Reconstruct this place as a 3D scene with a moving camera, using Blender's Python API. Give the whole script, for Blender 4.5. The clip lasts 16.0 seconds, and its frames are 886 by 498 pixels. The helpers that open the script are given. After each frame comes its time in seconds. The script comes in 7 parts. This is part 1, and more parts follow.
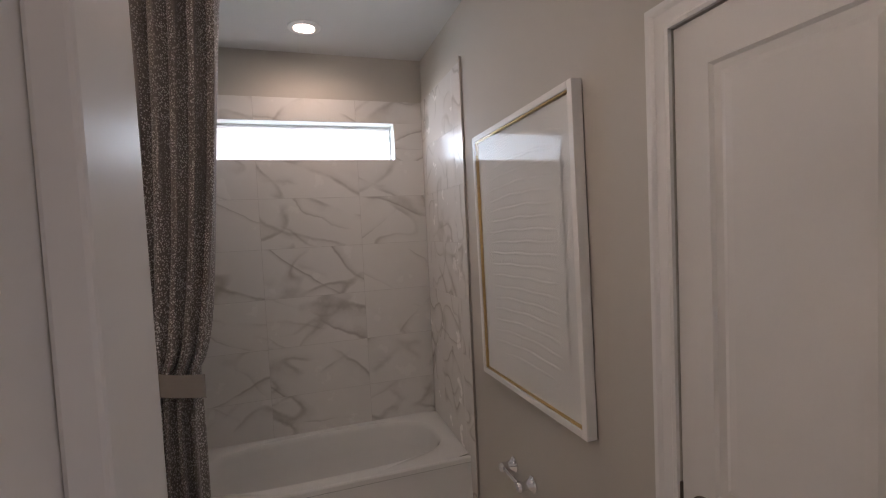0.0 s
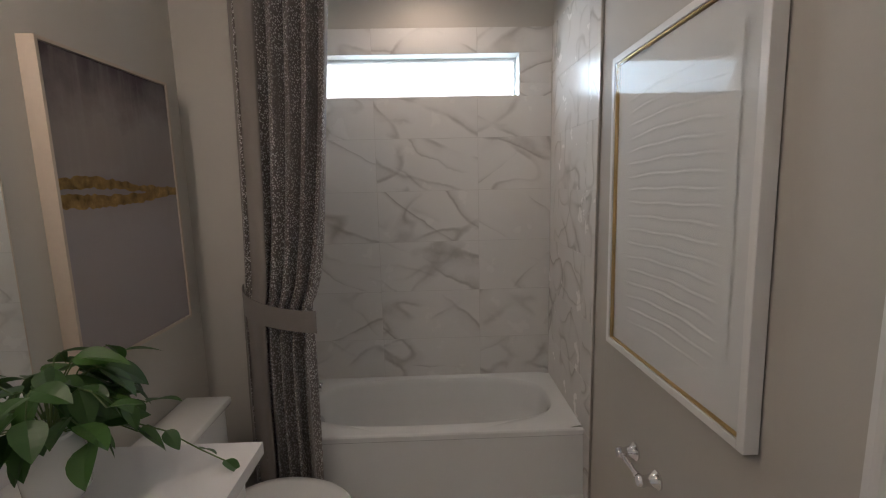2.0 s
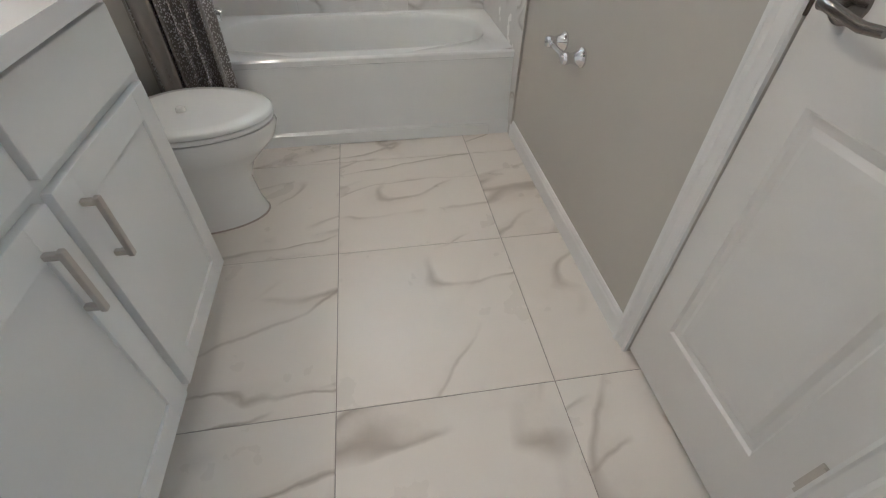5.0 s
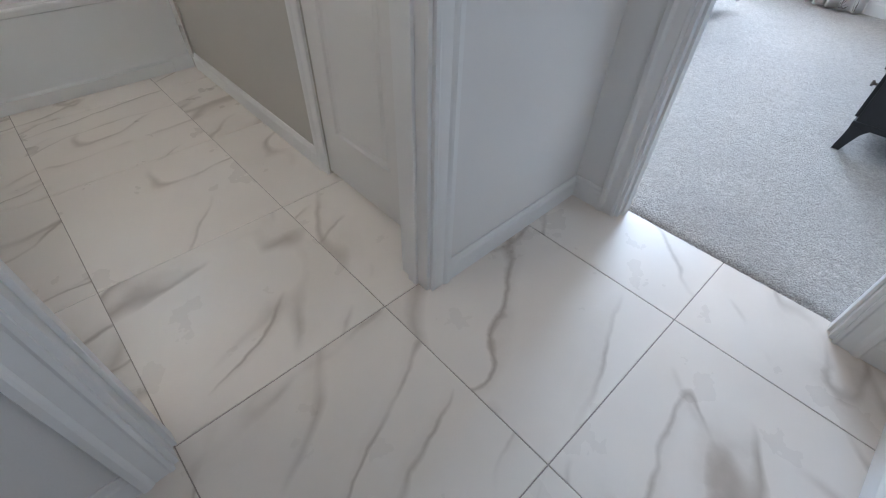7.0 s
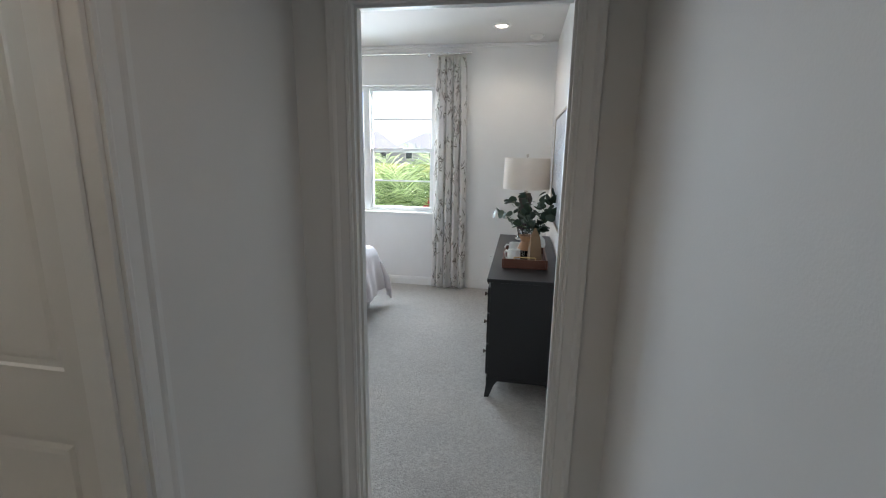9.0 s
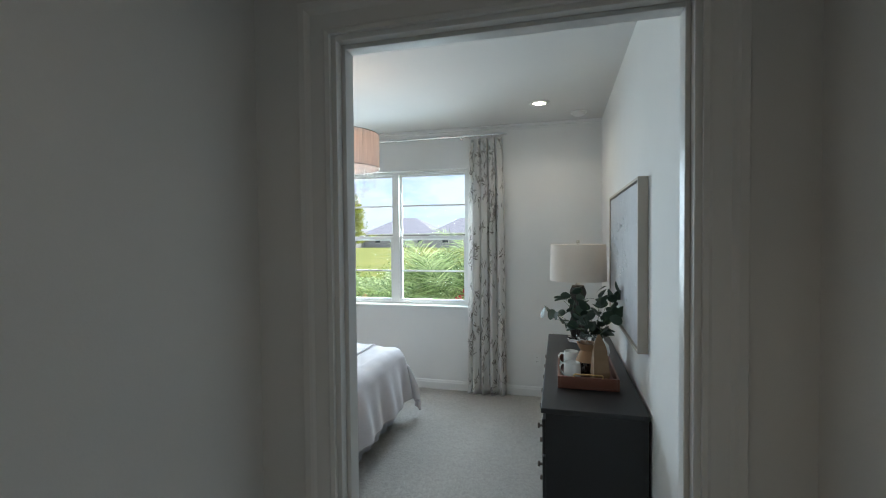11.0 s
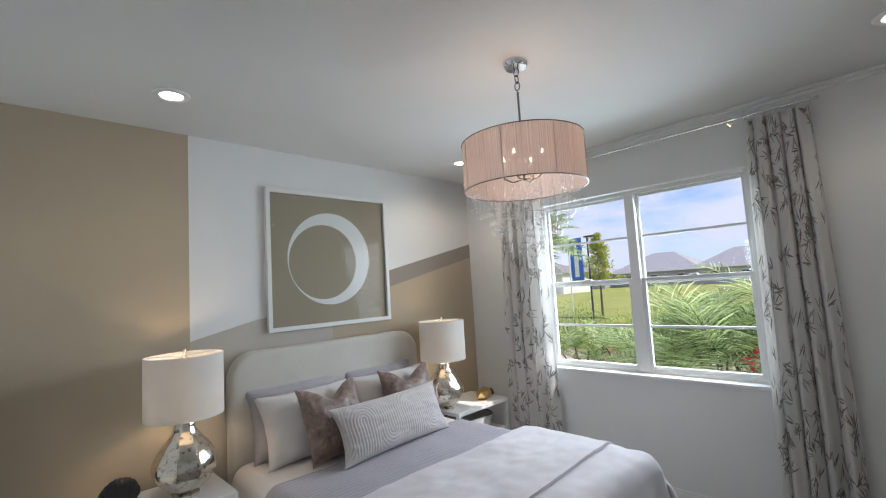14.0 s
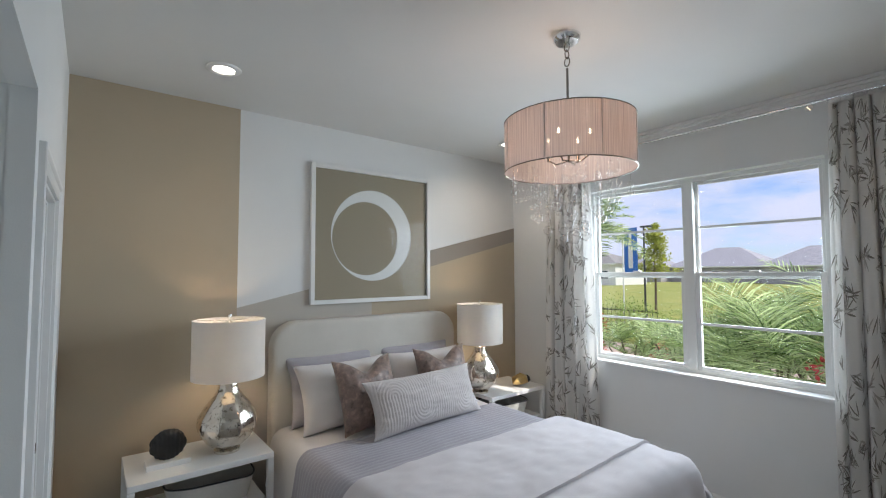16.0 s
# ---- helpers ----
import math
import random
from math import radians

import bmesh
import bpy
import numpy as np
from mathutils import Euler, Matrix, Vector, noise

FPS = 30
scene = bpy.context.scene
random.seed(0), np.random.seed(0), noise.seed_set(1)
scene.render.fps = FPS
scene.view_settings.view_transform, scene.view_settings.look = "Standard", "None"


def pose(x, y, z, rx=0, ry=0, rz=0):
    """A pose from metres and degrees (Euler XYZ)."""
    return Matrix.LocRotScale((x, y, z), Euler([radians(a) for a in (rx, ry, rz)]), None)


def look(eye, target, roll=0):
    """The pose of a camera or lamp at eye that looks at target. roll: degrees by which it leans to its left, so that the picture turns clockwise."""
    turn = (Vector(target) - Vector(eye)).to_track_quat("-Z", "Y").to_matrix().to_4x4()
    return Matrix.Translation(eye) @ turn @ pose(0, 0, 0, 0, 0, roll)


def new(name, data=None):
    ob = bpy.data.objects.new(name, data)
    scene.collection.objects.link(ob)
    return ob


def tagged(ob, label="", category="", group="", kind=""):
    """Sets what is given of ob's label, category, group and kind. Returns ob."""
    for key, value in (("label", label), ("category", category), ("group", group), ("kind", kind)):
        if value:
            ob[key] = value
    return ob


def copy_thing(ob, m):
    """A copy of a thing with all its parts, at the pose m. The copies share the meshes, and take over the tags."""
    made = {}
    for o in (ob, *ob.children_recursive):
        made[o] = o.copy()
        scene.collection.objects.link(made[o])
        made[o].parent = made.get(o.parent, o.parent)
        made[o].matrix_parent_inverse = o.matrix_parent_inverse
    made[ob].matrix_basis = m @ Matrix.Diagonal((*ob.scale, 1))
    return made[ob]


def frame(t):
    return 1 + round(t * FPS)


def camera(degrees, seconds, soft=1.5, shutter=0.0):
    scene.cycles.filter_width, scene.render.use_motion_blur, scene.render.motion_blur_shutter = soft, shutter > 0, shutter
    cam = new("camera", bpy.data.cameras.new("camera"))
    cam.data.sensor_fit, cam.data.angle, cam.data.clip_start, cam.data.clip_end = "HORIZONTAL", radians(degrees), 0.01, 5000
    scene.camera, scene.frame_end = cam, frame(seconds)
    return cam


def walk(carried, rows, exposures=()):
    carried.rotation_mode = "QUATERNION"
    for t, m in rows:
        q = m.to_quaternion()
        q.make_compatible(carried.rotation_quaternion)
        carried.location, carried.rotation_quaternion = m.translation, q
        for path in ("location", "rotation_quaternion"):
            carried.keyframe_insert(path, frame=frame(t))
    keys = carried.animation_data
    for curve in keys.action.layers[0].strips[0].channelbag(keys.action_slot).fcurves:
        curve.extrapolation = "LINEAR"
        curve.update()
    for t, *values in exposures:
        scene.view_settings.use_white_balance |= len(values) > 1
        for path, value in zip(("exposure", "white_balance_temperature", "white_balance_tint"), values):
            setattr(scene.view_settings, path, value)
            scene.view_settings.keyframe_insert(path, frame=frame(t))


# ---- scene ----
cam = camera(89.7, 16.0, soft=1.1)
PATH = [
    (0, (-0.017, 0.049, 1.609), (0.591, 1.952, 1.511), -2.7),
    (0.5, (-0.003, 0.191, 1.658), (0.342, 2.161, 1.642), -2.5),
    (1, (0.029, 0.199, 1.679), (0.157, 2.195, 1.707), -2.3),
    (1.5, (0.044, 0.206, 1.671), (0.082, 2.204, 1.597), -1.8),
    (2, (0.07, 0.253, 1.575), (0.122, 2.23, 1.277), -1.3),
    (2.2, (0.088, 0.276, 1.522), (0.156, 2.232, 1.111), -1.1),
    (2.5, (0.107, 0.304, 1.435), (0.213, 2.22, 0.872), -0.6),
    (3, (0.123, 0.323, 1.345), (0.266, 2.142, 0.527), 0.1),
    (3.5, (0.121, 0.326, 1.276), (0.271, 2.008, 0.204), 0.7),
    (4, (0.122, 0.307, 1.203), (0.265, 1.863, -0.045), 0.9),
    (4.2, (0.125, 0.292, 1.189), (0.265, 1.814, -0.102), 0.9),
    (6.3, (0.071, -0.241, 1.08), (0.701, 0.976, -0.377), 1.1),
    (6.5, (0.078, -0.338, 1.083), (0.774, 0.835, -0.38), 1.0),
    (7, (0.089, -0.525, 1.068), (1.079, 0.48, -0.35), 2.3),
    (7.5, (0.109, -0.643, 1.099), (1.471, 0.107, -0.16), 2.8),
    (8, (0.097, -0.661, 1.3), (1.779, -0.248, 0.3), 4.3),
    (8.5, (0.019, -0.63, 1.466), (1.868, -0.267, 0.793), 2.4),
    (9, (-0.039, -0.634, 1.543), (1.889, -0.301, 1.126), 0.9),
    (9.5, (-0.001, -0.629, 1.542), (1.954, -0.283, 1.298), 0.6),
    (9.7, (0.043, -0.628, 1.551), (2.002, -0.271, 1.369), 0.6),
    (11.8, (0.965, -0.499, 1.601), (2.851, 0.169, 1.622), -2.0),
    (12, (1.071, -0.525, 1.612), (2.922, 0.23, 1.632), -2.4),
    (12.5, (1.247, -0.5, 1.623), (3.028, 0.409, 1.647), -2.4),
    (13, (1.352, -0.413, 1.62), (3.074, 0.603, 1.665), -2.2),
    (13.5, (1.457, -0.325, 1.624), (3.056, 0.871, 1.728), -2.9),
    (14, (1.568, -0.268, 1.612), (2.968, 1.149, 1.787), -3.5),
    (14.5, (1.589, -0.276, 1.62), (2.763, 1.33, 1.836), -3.7),
    (15, (1.623, -0.259, 1.602), (2.69, 1.419, 1.819), -2.9),
    (15.5, (1.644, -0.274, 1.608), (2.786, 1.358, 1.792), -1.7),
    (16, (1.643, -0.283, 1.605), (2.878, 1.286, 1.709), -0.2),
]
EXPOSURES = [(0.0, 1.1, 6700, 27), (0.5, 1.0, 6450, 22), (1.0, 0.7, 6300, 18), (1.8, 1.05, 6400, 19), (2.5, 1.65, 6400, 17), (3.2, 2.25, 6200, 12), (4.2, 2.35, 6000, 10), (6.3, 2.25, 5550, 14), (7.0, 2.0, 5600, 12), (7.5, 1.97, 5800, 11),
             (8.0, 1.65, 6100, 9), (8.6, 1.15, 6150, 9), (9.2, 0.9, 6250, 10), (9.7, 0.9, 6250, 8), (12.0, 0.15, 6000, 2), (13.0, 0.2, 6150, 6), (14.5, 0.0, 6400, 11), (16.0, 0.0, 6350, 10)]
walk(cam, [(t, look(eye, target, roll)) for t, eye, target, roll in PATH], EXPOSURES)

# ---- world and sun ----
SUN_DIR = Vector((-0.33, 0.56, -0.76)).normalized()
world = bpy.data.worlds.new("sky")
scene.world = world
world.use_nodes = True
wn, wl = world.node_tree.nodes, world.node_tree.links
sky = wn.new("ShaderNodeTexSky")
sky.sky_type = "NISHITA"
sky.sun_disc = False
sky.dust_density, sky.ozone_density = 0.2, 3.0
sky.sun_elevation = math.asin(-SUN_DIR.z)
sky.sun_rotation = math.atan2(-SUN_DIR.x, -SUN_DIR.y)
wc = wn.new("ShaderNodeTexCoord")
wmap = wn.new("ShaderNodeMapping")
wmap.inputs["Scale"].default_value = (1.0, 1.0, 3.2)
wno = wn.new("ShaderNodeTexNoise")
wno.inputs["Scale"].default_value = 5.0
wno.inputs["Detail"].default_value = 7
wno.inputs["Roughness"].default_value = 0.58
wr = wn.new("ShaderNodeMapRange")
wr.inputs["From Min"].default_value, wr.inputs["From Max"].default_value = 0.20, 0.48
wmix = wn.new("ShaderNodeMix")
wmix.data_type = "RGBA"
wl.new(wc.outputs["Generated"], wmap.inputs["Vector"])
wl.new(wmap.outputs["Vector"], wno.inputs["Vector"])
wl.new(wno.outputs["Fac"], wr.inputs["Value"])
wl.new(wr.outputs["Result"], wmix.inputs["Factor"])
wt = wn.new("ShaderNodeMix")
wt.data_type, wt.blend_type = "RGBA", "MULTIPLY"
wt.inputs["Factor"].default_value = 1.0
wt.inputs["B"].default_value = (0.72, 0.84, 1.15, 1)
wl.new(sky.outputs["Color"], wt.inputs["A"])
wl.new(wt.outputs["Result"], wmix.inputs["A"])
wmix.inputs["B"].default_value = (5.2, 5.5, 7.1, 1)
wl.new(wmix.outputs["Result"], wn["Background"].inputs["Color"])
wn["Background"].inputs["Strength"].default_value = 0.15

sun = new("sun", bpy.data.lights.new("sun", "SUN"))
sun.data.energy, sun.data.angle, sun.data.color = 5.0, radians(0.6), (1.0, 0.95, 0.86)
sun.matrix_world = look((0, 0, 20), Vector((0, 0, 20)) + SUN_DIR)


def lamp_area(name, m, sx, sy, watts, color):
    d = bpy.data.lights.new(name, "AREA")
    d.shape, d.size, d.size_y, d.energy, d.color = "RECTANGLE", sx, sy, watts, color
    ob = new(name, d)
    ob.matrix_world = m
    return ob


def lamp_point(name, loc, watts, color, r=0.03):
    d = bpy.data.lights.new(name, "POINT")
    d.energy, d.color, d.shadow_soft_size = watts, color, r
    ob = new(name, d)
    ob.location = loc
    return ob


def lamp_spot(name, loc, watts, color, angle=115, r=0.05):
    d = bpy.data.lights.new(name, "SPOT")
    d.energy, d.color, d.shadow_soft_size = watts, color, r
    d.spot_size, d.spot_blend = radians(angle), 0.6
    ob = new(name, d)
    ob.location = loc
    return ob


WARM = (1.0, 0.85, 0.70)
# daylight standing in the two window openings
lamp_area("window_daylight", look((5.26, 1.16, 1.60), (3.1, 1.45, 0.95)), 1.58, 1.36, 50, (0.76, 0.89, 1.0)).data.spread = radians(150)
lamp_area("bath_window_daylight", look((0.08, 3.02, 2.16), (0.08, 1.0, 1.3)), 1.0, 0.2, 2.1, (0.60, 0.86, 1.0))

# ---- materials ----
MATS = {}


def nmat(name):
    m = bpy.data.materials.new(name)
    m.use_nodes = True
    return m, m.node_tree.nodes, m.node_tree.links, m.node_tree.nodes["Principled BSDF"]


def coords(n, l, scale=(1, 1, 1), rot=(0, 0, 0), shift=False, obj=True):
    tc = n.new("ShaderNodeTexCoord")
    mp = n.new("ShaderNodeMapping")
    mp.inputs["Scale"].default_value = scale
    mp.inputs["Rotation"].default_value = rot
    l.new(tc.outputs["Object" if obj else "Generated"], mp.inputs["Vector"])
    if shift:
        oi = n.new("ShaderNodeObjectInfo")
        mu = n.new("ShaderNodeMath")
        mu.operation = "MULTIPLY"
        mu.inputs[1].default_value = 37.0
        cb = n.new("ShaderNodeCombineXYZ")
        l.new(oi.outputs["Random"], mu.inputs[0])
        for k in ("X", "Y", "Z"):
            l.new(mu.outputs[0], cb.inputs[k])
        l.new(cb.outputs[0], mp.inputs["Location"])
    return mp.outputs["Vector"]


def tex_noise(n, l, vec, scale, detail=4, rough=0.55, dist=0.0):
    t = n.new("ShaderNodeTexNoise")
    t.inputs["Scale"].default_value, t.inputs["Detail"].default_value = scale, detail
    t.inputs["Roughness"].default_value, t.inputs["Distortion"].default_value = rough, dist
    l.new(vec, t.inputs["Vector"])
    return t.outputs["Fac"]


def ramp(n, l, fac, a, b, lo=0.0, hi=1.0):
    r = n.new("ShaderNodeMapRange")
    r.inputs["From Min"].default_value, r.inputs["From Max"].default_value = a, b
    r.inputs["To Min"].default_value, r.inputs["To Max"].default_value = lo, hi
    l.new(fac, r.inputs["Value"])
    return r.outputs["Result"]


def mixc(n, l, fac, a, b, mode="MIX"):
    m = n.new("ShaderNodeMix")
    m.data_type, m.blend_type = "RGBA", mode
    for s, v in (("Factor", fac), ("A", a), ("B", b)):
        if isinstance(v, (int, float)):
            m.inputs[s].default_value = v
        elif isinstance(v, tuple):
            m.inputs[s].default_value = (*v[:3], 1)
        else:
            l.new(v, m.inputs[s])
    return m.outputs["Result"]


def bumped(n, l, p, height, strength, dist=0.01):
    b = n.new("ShaderNodeBump")
    b.inputs["Strength"].default_value, b.inputs["Distance"].default_value = strength, dist
    l.new(height, b.inputs["Height"])
    l.new(b.outputs["Normal"], p.inputs["Normal"])


def plain(name, color, rough=0.5, metal=0.0, var=0.06, grain=60.0, bump=0.05, big=1.6, coat=0.0, sheen=0.0, spec=0.5, trans=0.0):
    """A surface of one colour with variation at two scales and a fine relief."""
    m, n, l, p = nmat(name)
    v = coords(n, l)
    a = tex_noise(n, l, v, big, 5)
    b = tex_noise(n, l, v, grain, 3)
    dark = tuple(c * (1 - 1.6 * var) for c in color)
    lite = tuple(min(1, c * (1 + var)) for c in color)
    c1 = mixc(n, l, ramp(n, l, a, 0.3, 0.7), dark, lite)
    c2 = mixc(n, l, ramp(n, l, b, 0.3, 0.75, 0, var * 2.2), c1, tuple(c * 0.72 for c in color))
    l.new(c2, p.inputs["Base Color"])
    l.new(ramp(n, l, a, 0.25, 0.75, rough * 0.9, min(1, rough * 1.12)), p.inputs["Roughness"])
    p.inputs["Metallic"].default_value = metal
    p.inputs["Coat Weight"].default_value = coat
    p.inputs["Sheen Weight"].default_value = sheen
    p.inputs["Specular IOR Level"].default_value = spec
    if trans:
        p.inputs["Transmission Weight"].default_value = trans
    if bump:
        bumped(n, l, p, b, bump, 0.004)
    MATS[name] = m
    return m


def stone(name, base, warm, vein, rough, sets, soft=0.5, core=0.6):
    """Polished pale stone. Each set of veins (turn, scale, stretch, offset, weight) wanders along one direction: a crisp thin core,
    a smoke that fades out on one side of it, and stretches where the vein thins out and is lost."""
    m, n, l, p = nmat(name)
    v = coords(n, l, shift=True)

    def math_node(op, a, b):
        q = n.new("ShaderNodeMath")
        q.operation = op
        for k, x in enumerate((a, b)):
            if isinstance(x, (int, float)):
                q.inputs[k].default_value = x
            elif x is not None:
                l.new(x, q.inputs[k])
        return q.outputs[0]

    def warp(vec, scale, amount, detail):
        w = n.new("ShaderNodeTexNoise")
        w.inputs["Scale"].default_value, w.inputs["Detail"].default_value = scale, detail
        l.new(vec, w.inputs["Vector"])
        b = n.new("ShaderNodeVectorMath")
        b.operation = "MULTIPLY_ADD"
        b.inputs[1].default_value = (amount, amount, amount)
        l.new(w.outputs["Color"], b.inputs[0])
        l.new(vec, b.inputs[2])
        return b.outputs[0]
    bent = warp(warp(v, 1.7, 0.17, 2.5), 11.0, 0.024, 3)
    c = mixc(n, l, ramp(n, l, tex_noise(n, l, v, 2.4, 5), 0.35, 0.7), base, warm)
    speck = ramp(n, l, tex_noise(n, l, v, 46, 4, 0.65), 0.3, 0.7, 0.55, 1.0)
    for turn, scale, stretch, offset, weight in sets:
        turned = n.new("ShaderNodeMapping")
        turned.inputs["Rotation"].default_value = turn
        turned.inputs["Location"].default_value = (offset, offset * 0.7, offset * 1.3)
        l.new(bent, turned.inputs["Vector"])
        long = n.new("ShaderNodeMapping")
        long.inputs["Scale"].default_value = (stretch, 1.0, 1.0)
        l.new(turned.outputs["Vector"], long.inputs["Vector"])
        a = tex_noise(n, l, long.outputs["Vector"], scale, 1.5, 0.4)
        off = math_node("SUBTRACT", a, 0.5)
        far = math_node("ABSOLUTE", off, None)
        mask = ramp(n, l, tex_noise(n, l, turned.outputs["Vector"], 2.6, 2), 0.44, 0.60)
        one_side = ramp(n, l, off, -0.012, 0.006)
        smoke = math_node("MULTIPLY", math_node("POWER", ramp(n, l, far, 0.0, 0.052, 1.0, 0.0), 1.5), one_side)
        smoke = math_node("MULTIPLY", math_node("MULTIPLY", smoke, mask), speck)
        c = mixc(n, l, math_node("MULTIPLY", smoke, soft * weight), c, vein)
        thin = math_node("MULTIPLY", ramp(n, l, far, 0.001, 0.013, 1.0, 0.0), mask)
        c = mixc(n, l, math_node("MULTIPLY", thin, core * weight), c, tuple(x * 0.86 for x in vein))
    l.new(c, p.inputs["Base Color"])
    l.new(ramp(n, l, tex_noise(n, l, v, 7, 4), 0.3, 0.7, rough * 0.85, rough * 1.2), p.inputs["Roughness"])
    bumped(n, l, p, tex_noise(n, l, v, 40, 3), 0.02, 0.002)
    MATS[name] = m
    return m


def glass(name, tint=(1, 1, 1), rough=0.0, ior=1.45):
    m, n, l, p = nmat(name)
    p.inputs["Base Color"].default_value = (*tint, 1)
    p.inputs["Roughness"].default_value = rough
    p.inputs["Transmission Weight"].default_value = 1.0
    p.inputs["IOR"].default_value = ior
    MATS[name] = m
    return m


def pane_glass(name, least=0.022, most=1.0):
    m, n, l, p = nmat(name)
    out = n["Material Output"]
    tr = n.new("ShaderNodeBsdfTransparent")
    tr.inputs["Color"].default_value = (0.972, 0.976, 0.974, 1)
    gl = n.new("ShaderNodeBsdfGlossy")
    gl.inputs["Roughness"].default_value = 0.01
    lw = n.new("ShaderNodeLayerWeight")
    lw.inputs["Blend"].default_value = 0.5
    pw = n.new("ShaderNodeMath")
    pw.operation = "POWER"
    pw.inputs[1].default_value = 5.0
    l.new(lw.outputs["Facing"], pw.inputs[0])
    mx = n.new("ShaderNodeMixShader")
    l.new(ramp(n, l, pw.outputs[0], 0.0, 1.0, least, most), mx.inputs[0])
    l.new(tr.outputs[0], mx.inputs[1])
    l.new(gl.outputs[0], mx.inputs[2])
    l.new(mx.outputs[0], out.inputs["Surface"])
    MATS[name] = m
    return m


def glow(name, color, strength):
    m, n, l, p = nmat(name)
    p.inputs["Base Color"].default_value = (*color, 1)
    p.inputs["Emission Color"].default_value = (*color, 1)
    p.inputs["Emission Strength"].default_value = strength
    MATS[name] = m
    return m


def fabric(name, color, weave=420.0, rough=0.9, bump=0.25, var=0.08, translucent=0.0, crease=0.0):
    """Woven cloth: crossing threads, soft creases, and some light let through where asked."""
    m, n, l, p = nmat(name)
    v = coords(n, l)
    w1 = n.new("ShaderNodeTexWave")
    w1.inputs["Scale"].default_value = weave / 6.0
    w1.bands_direction = "DIAGONAL"
    w1.inputs["Distortion"].default_value = 1.5
    l.new(v, w1.inputs["Vector"])
    a = tex_noise(n, l, v, 3.0, 5)
    b = tex_noise(n, l, v, weave, 2)
    c = mixc(n, l, ramp(n, l, a, 0.3, 0.7), tuple(x * (1 - var) for x in color), tuple(min(1, x * (1 + var * 0.6)) for x in color))
    c = mixc(n, l, ramp(n, l, b, 0.35, 0.7, 0, 0.25), c, tuple(x * 0.75 for x in color))
    l.new(c, p.inputs["Base Color"])
    p.inputs["Roughness"].default_value = rough
    p.inputs["Sheen Weight"].default_value = 0.25
    p.inputs["Specular IOR Level"].default_value = 0.25
    ad = n.new("ShaderNodeMath")
    ad.operation = "ADD"
    l.new(b, ad.inputs[0])
    l.new(ramp(n, l, tex_noise(n, l, v, 9.0, 3, 0.5, 0.6), 0, 1, 0, crease * 8), ad.inputs[1])
    bumped(n, l, p, ad.outputs[0], bump, 0.003)
    if translucent:
        out = n["Material Output"]
        ts = n.new("ShaderNodeBsdfTranslucent")
        l.new(c, ts.inputs["Color"])
        mx = n.new("ShaderNodeMixShader")
        mx.inputs[0].default_value = translucent
        l.new(p.outputs[0], mx.inputs[1])
        l.new(ts.outputs[0], mx.inputs[2])
        l.new(mx.outputs[0], out.inputs["Surface"])
    MATS[name] = m
    return m


WALL = plain("wall_paint", (0.77, 0.76, 0.745), 0.75, var=0.02, grain=220, bump=0.08)
WALLB = plain("bath_wall_paint", (0.54, 0.515, 0.47), 0.7, var=0.02, grain=220, bump=0.08)
WALLBED = plain("bedroom_wall_paint", (0.78, 0.78, 0.77), 0.75, var=0.02, grain=220, bump=0.08)
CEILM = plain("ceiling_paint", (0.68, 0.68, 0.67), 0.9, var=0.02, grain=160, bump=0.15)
TRIM = plain("trim_paint", (0.80, 0.80, 0.79), 0.32, var=0.015, grain=90, bump=0.03)
DOORM = plain("door_paint", (0.76, 0.75, 0.73), 0.35, var=0.02, grain=120, bump=0.04)
TAN = plain("tan_paint", (0.47, 0.39, 0.285), 0.8, var=0.03, grain=220, bump=0.08)
TAUPE = plain("taupe_paint", (0.31, 0.275, 0.24), 0.8, var=0.03, grain=220, bump=0.08)
GREIGE = plain("greige_paint", (0.50, 0.46, 0.405), 0.8, var=0.03, grain=220, bump=0.08)
PORC = plain("porcelain", (0.83, 0.83, 0.81), 0.07, var=0.008, grain=20, bump=0.0, coat=0.4)
ACRYL = plain("tub_enamel", (0.82, 0.83, 0.82), 0.12, var=0.01, grain=20, bump=0.0, coat=0.3)
CHROME = plain("chrome", (0.82, 0.82, 0.83), 0.07, 1.0, var=0.02, bump=0.0)
NICKEL = plain("brushed_nickel", (0.56, 0.53, 0.50), 0.3, 1.0, var=0.04, bump=0.03)
BRONZE = plain("aged_bronze", (0.16, 0.13, 0.11), 0.35, 1.0, var=0.12, bump=0.05)
AGEDGOLD = plain("aged_gold_leaf", (0.46, 0.30, 0.11), 0.38, 0.75, var=0.5, grain=60, bump=0.2, big=26)
GOLD = plain("gold_leaf", (0.72, 0.50, 0.22), 0.3, 1.0, var=0.12, grain=40, bump=0.08)
QUARTZ = plain("quartz_top", (0.78, 0.77, 0.77), 0.2, var=0.02, grain=300, bump=0.0)
CABM = plain("cabinet_paint", (0.78, 0.79, 0.78), 0.35, var=0.015, grain=90, bump=0.03)
GROUT = plain("grout", (0.40, 0.36, 0.325), 0.9, var=0.06, grain=300, bump=0.1)
GROUTW = plain("wall_grout", (0.60, 0.585, 0.56), 0.9, var=0.05, grain=300, bump=0.1)
FLOORT = stone("floor_marble_tile", (0.80, 0.755, 0.695), (0.77, 0.715, 0.65), (0.43, 0.365, 0.30), 0.30, (((0, 0, -0.42), 2.6, 0.22, 0.0, 1.0), ((0, 0, -0.25), 3.2, 0.25, 4.0, 0.85), ((0, 0, -0.75), 2.0, 0.32, 9.0, 0.7)), 0.38, 0.68)
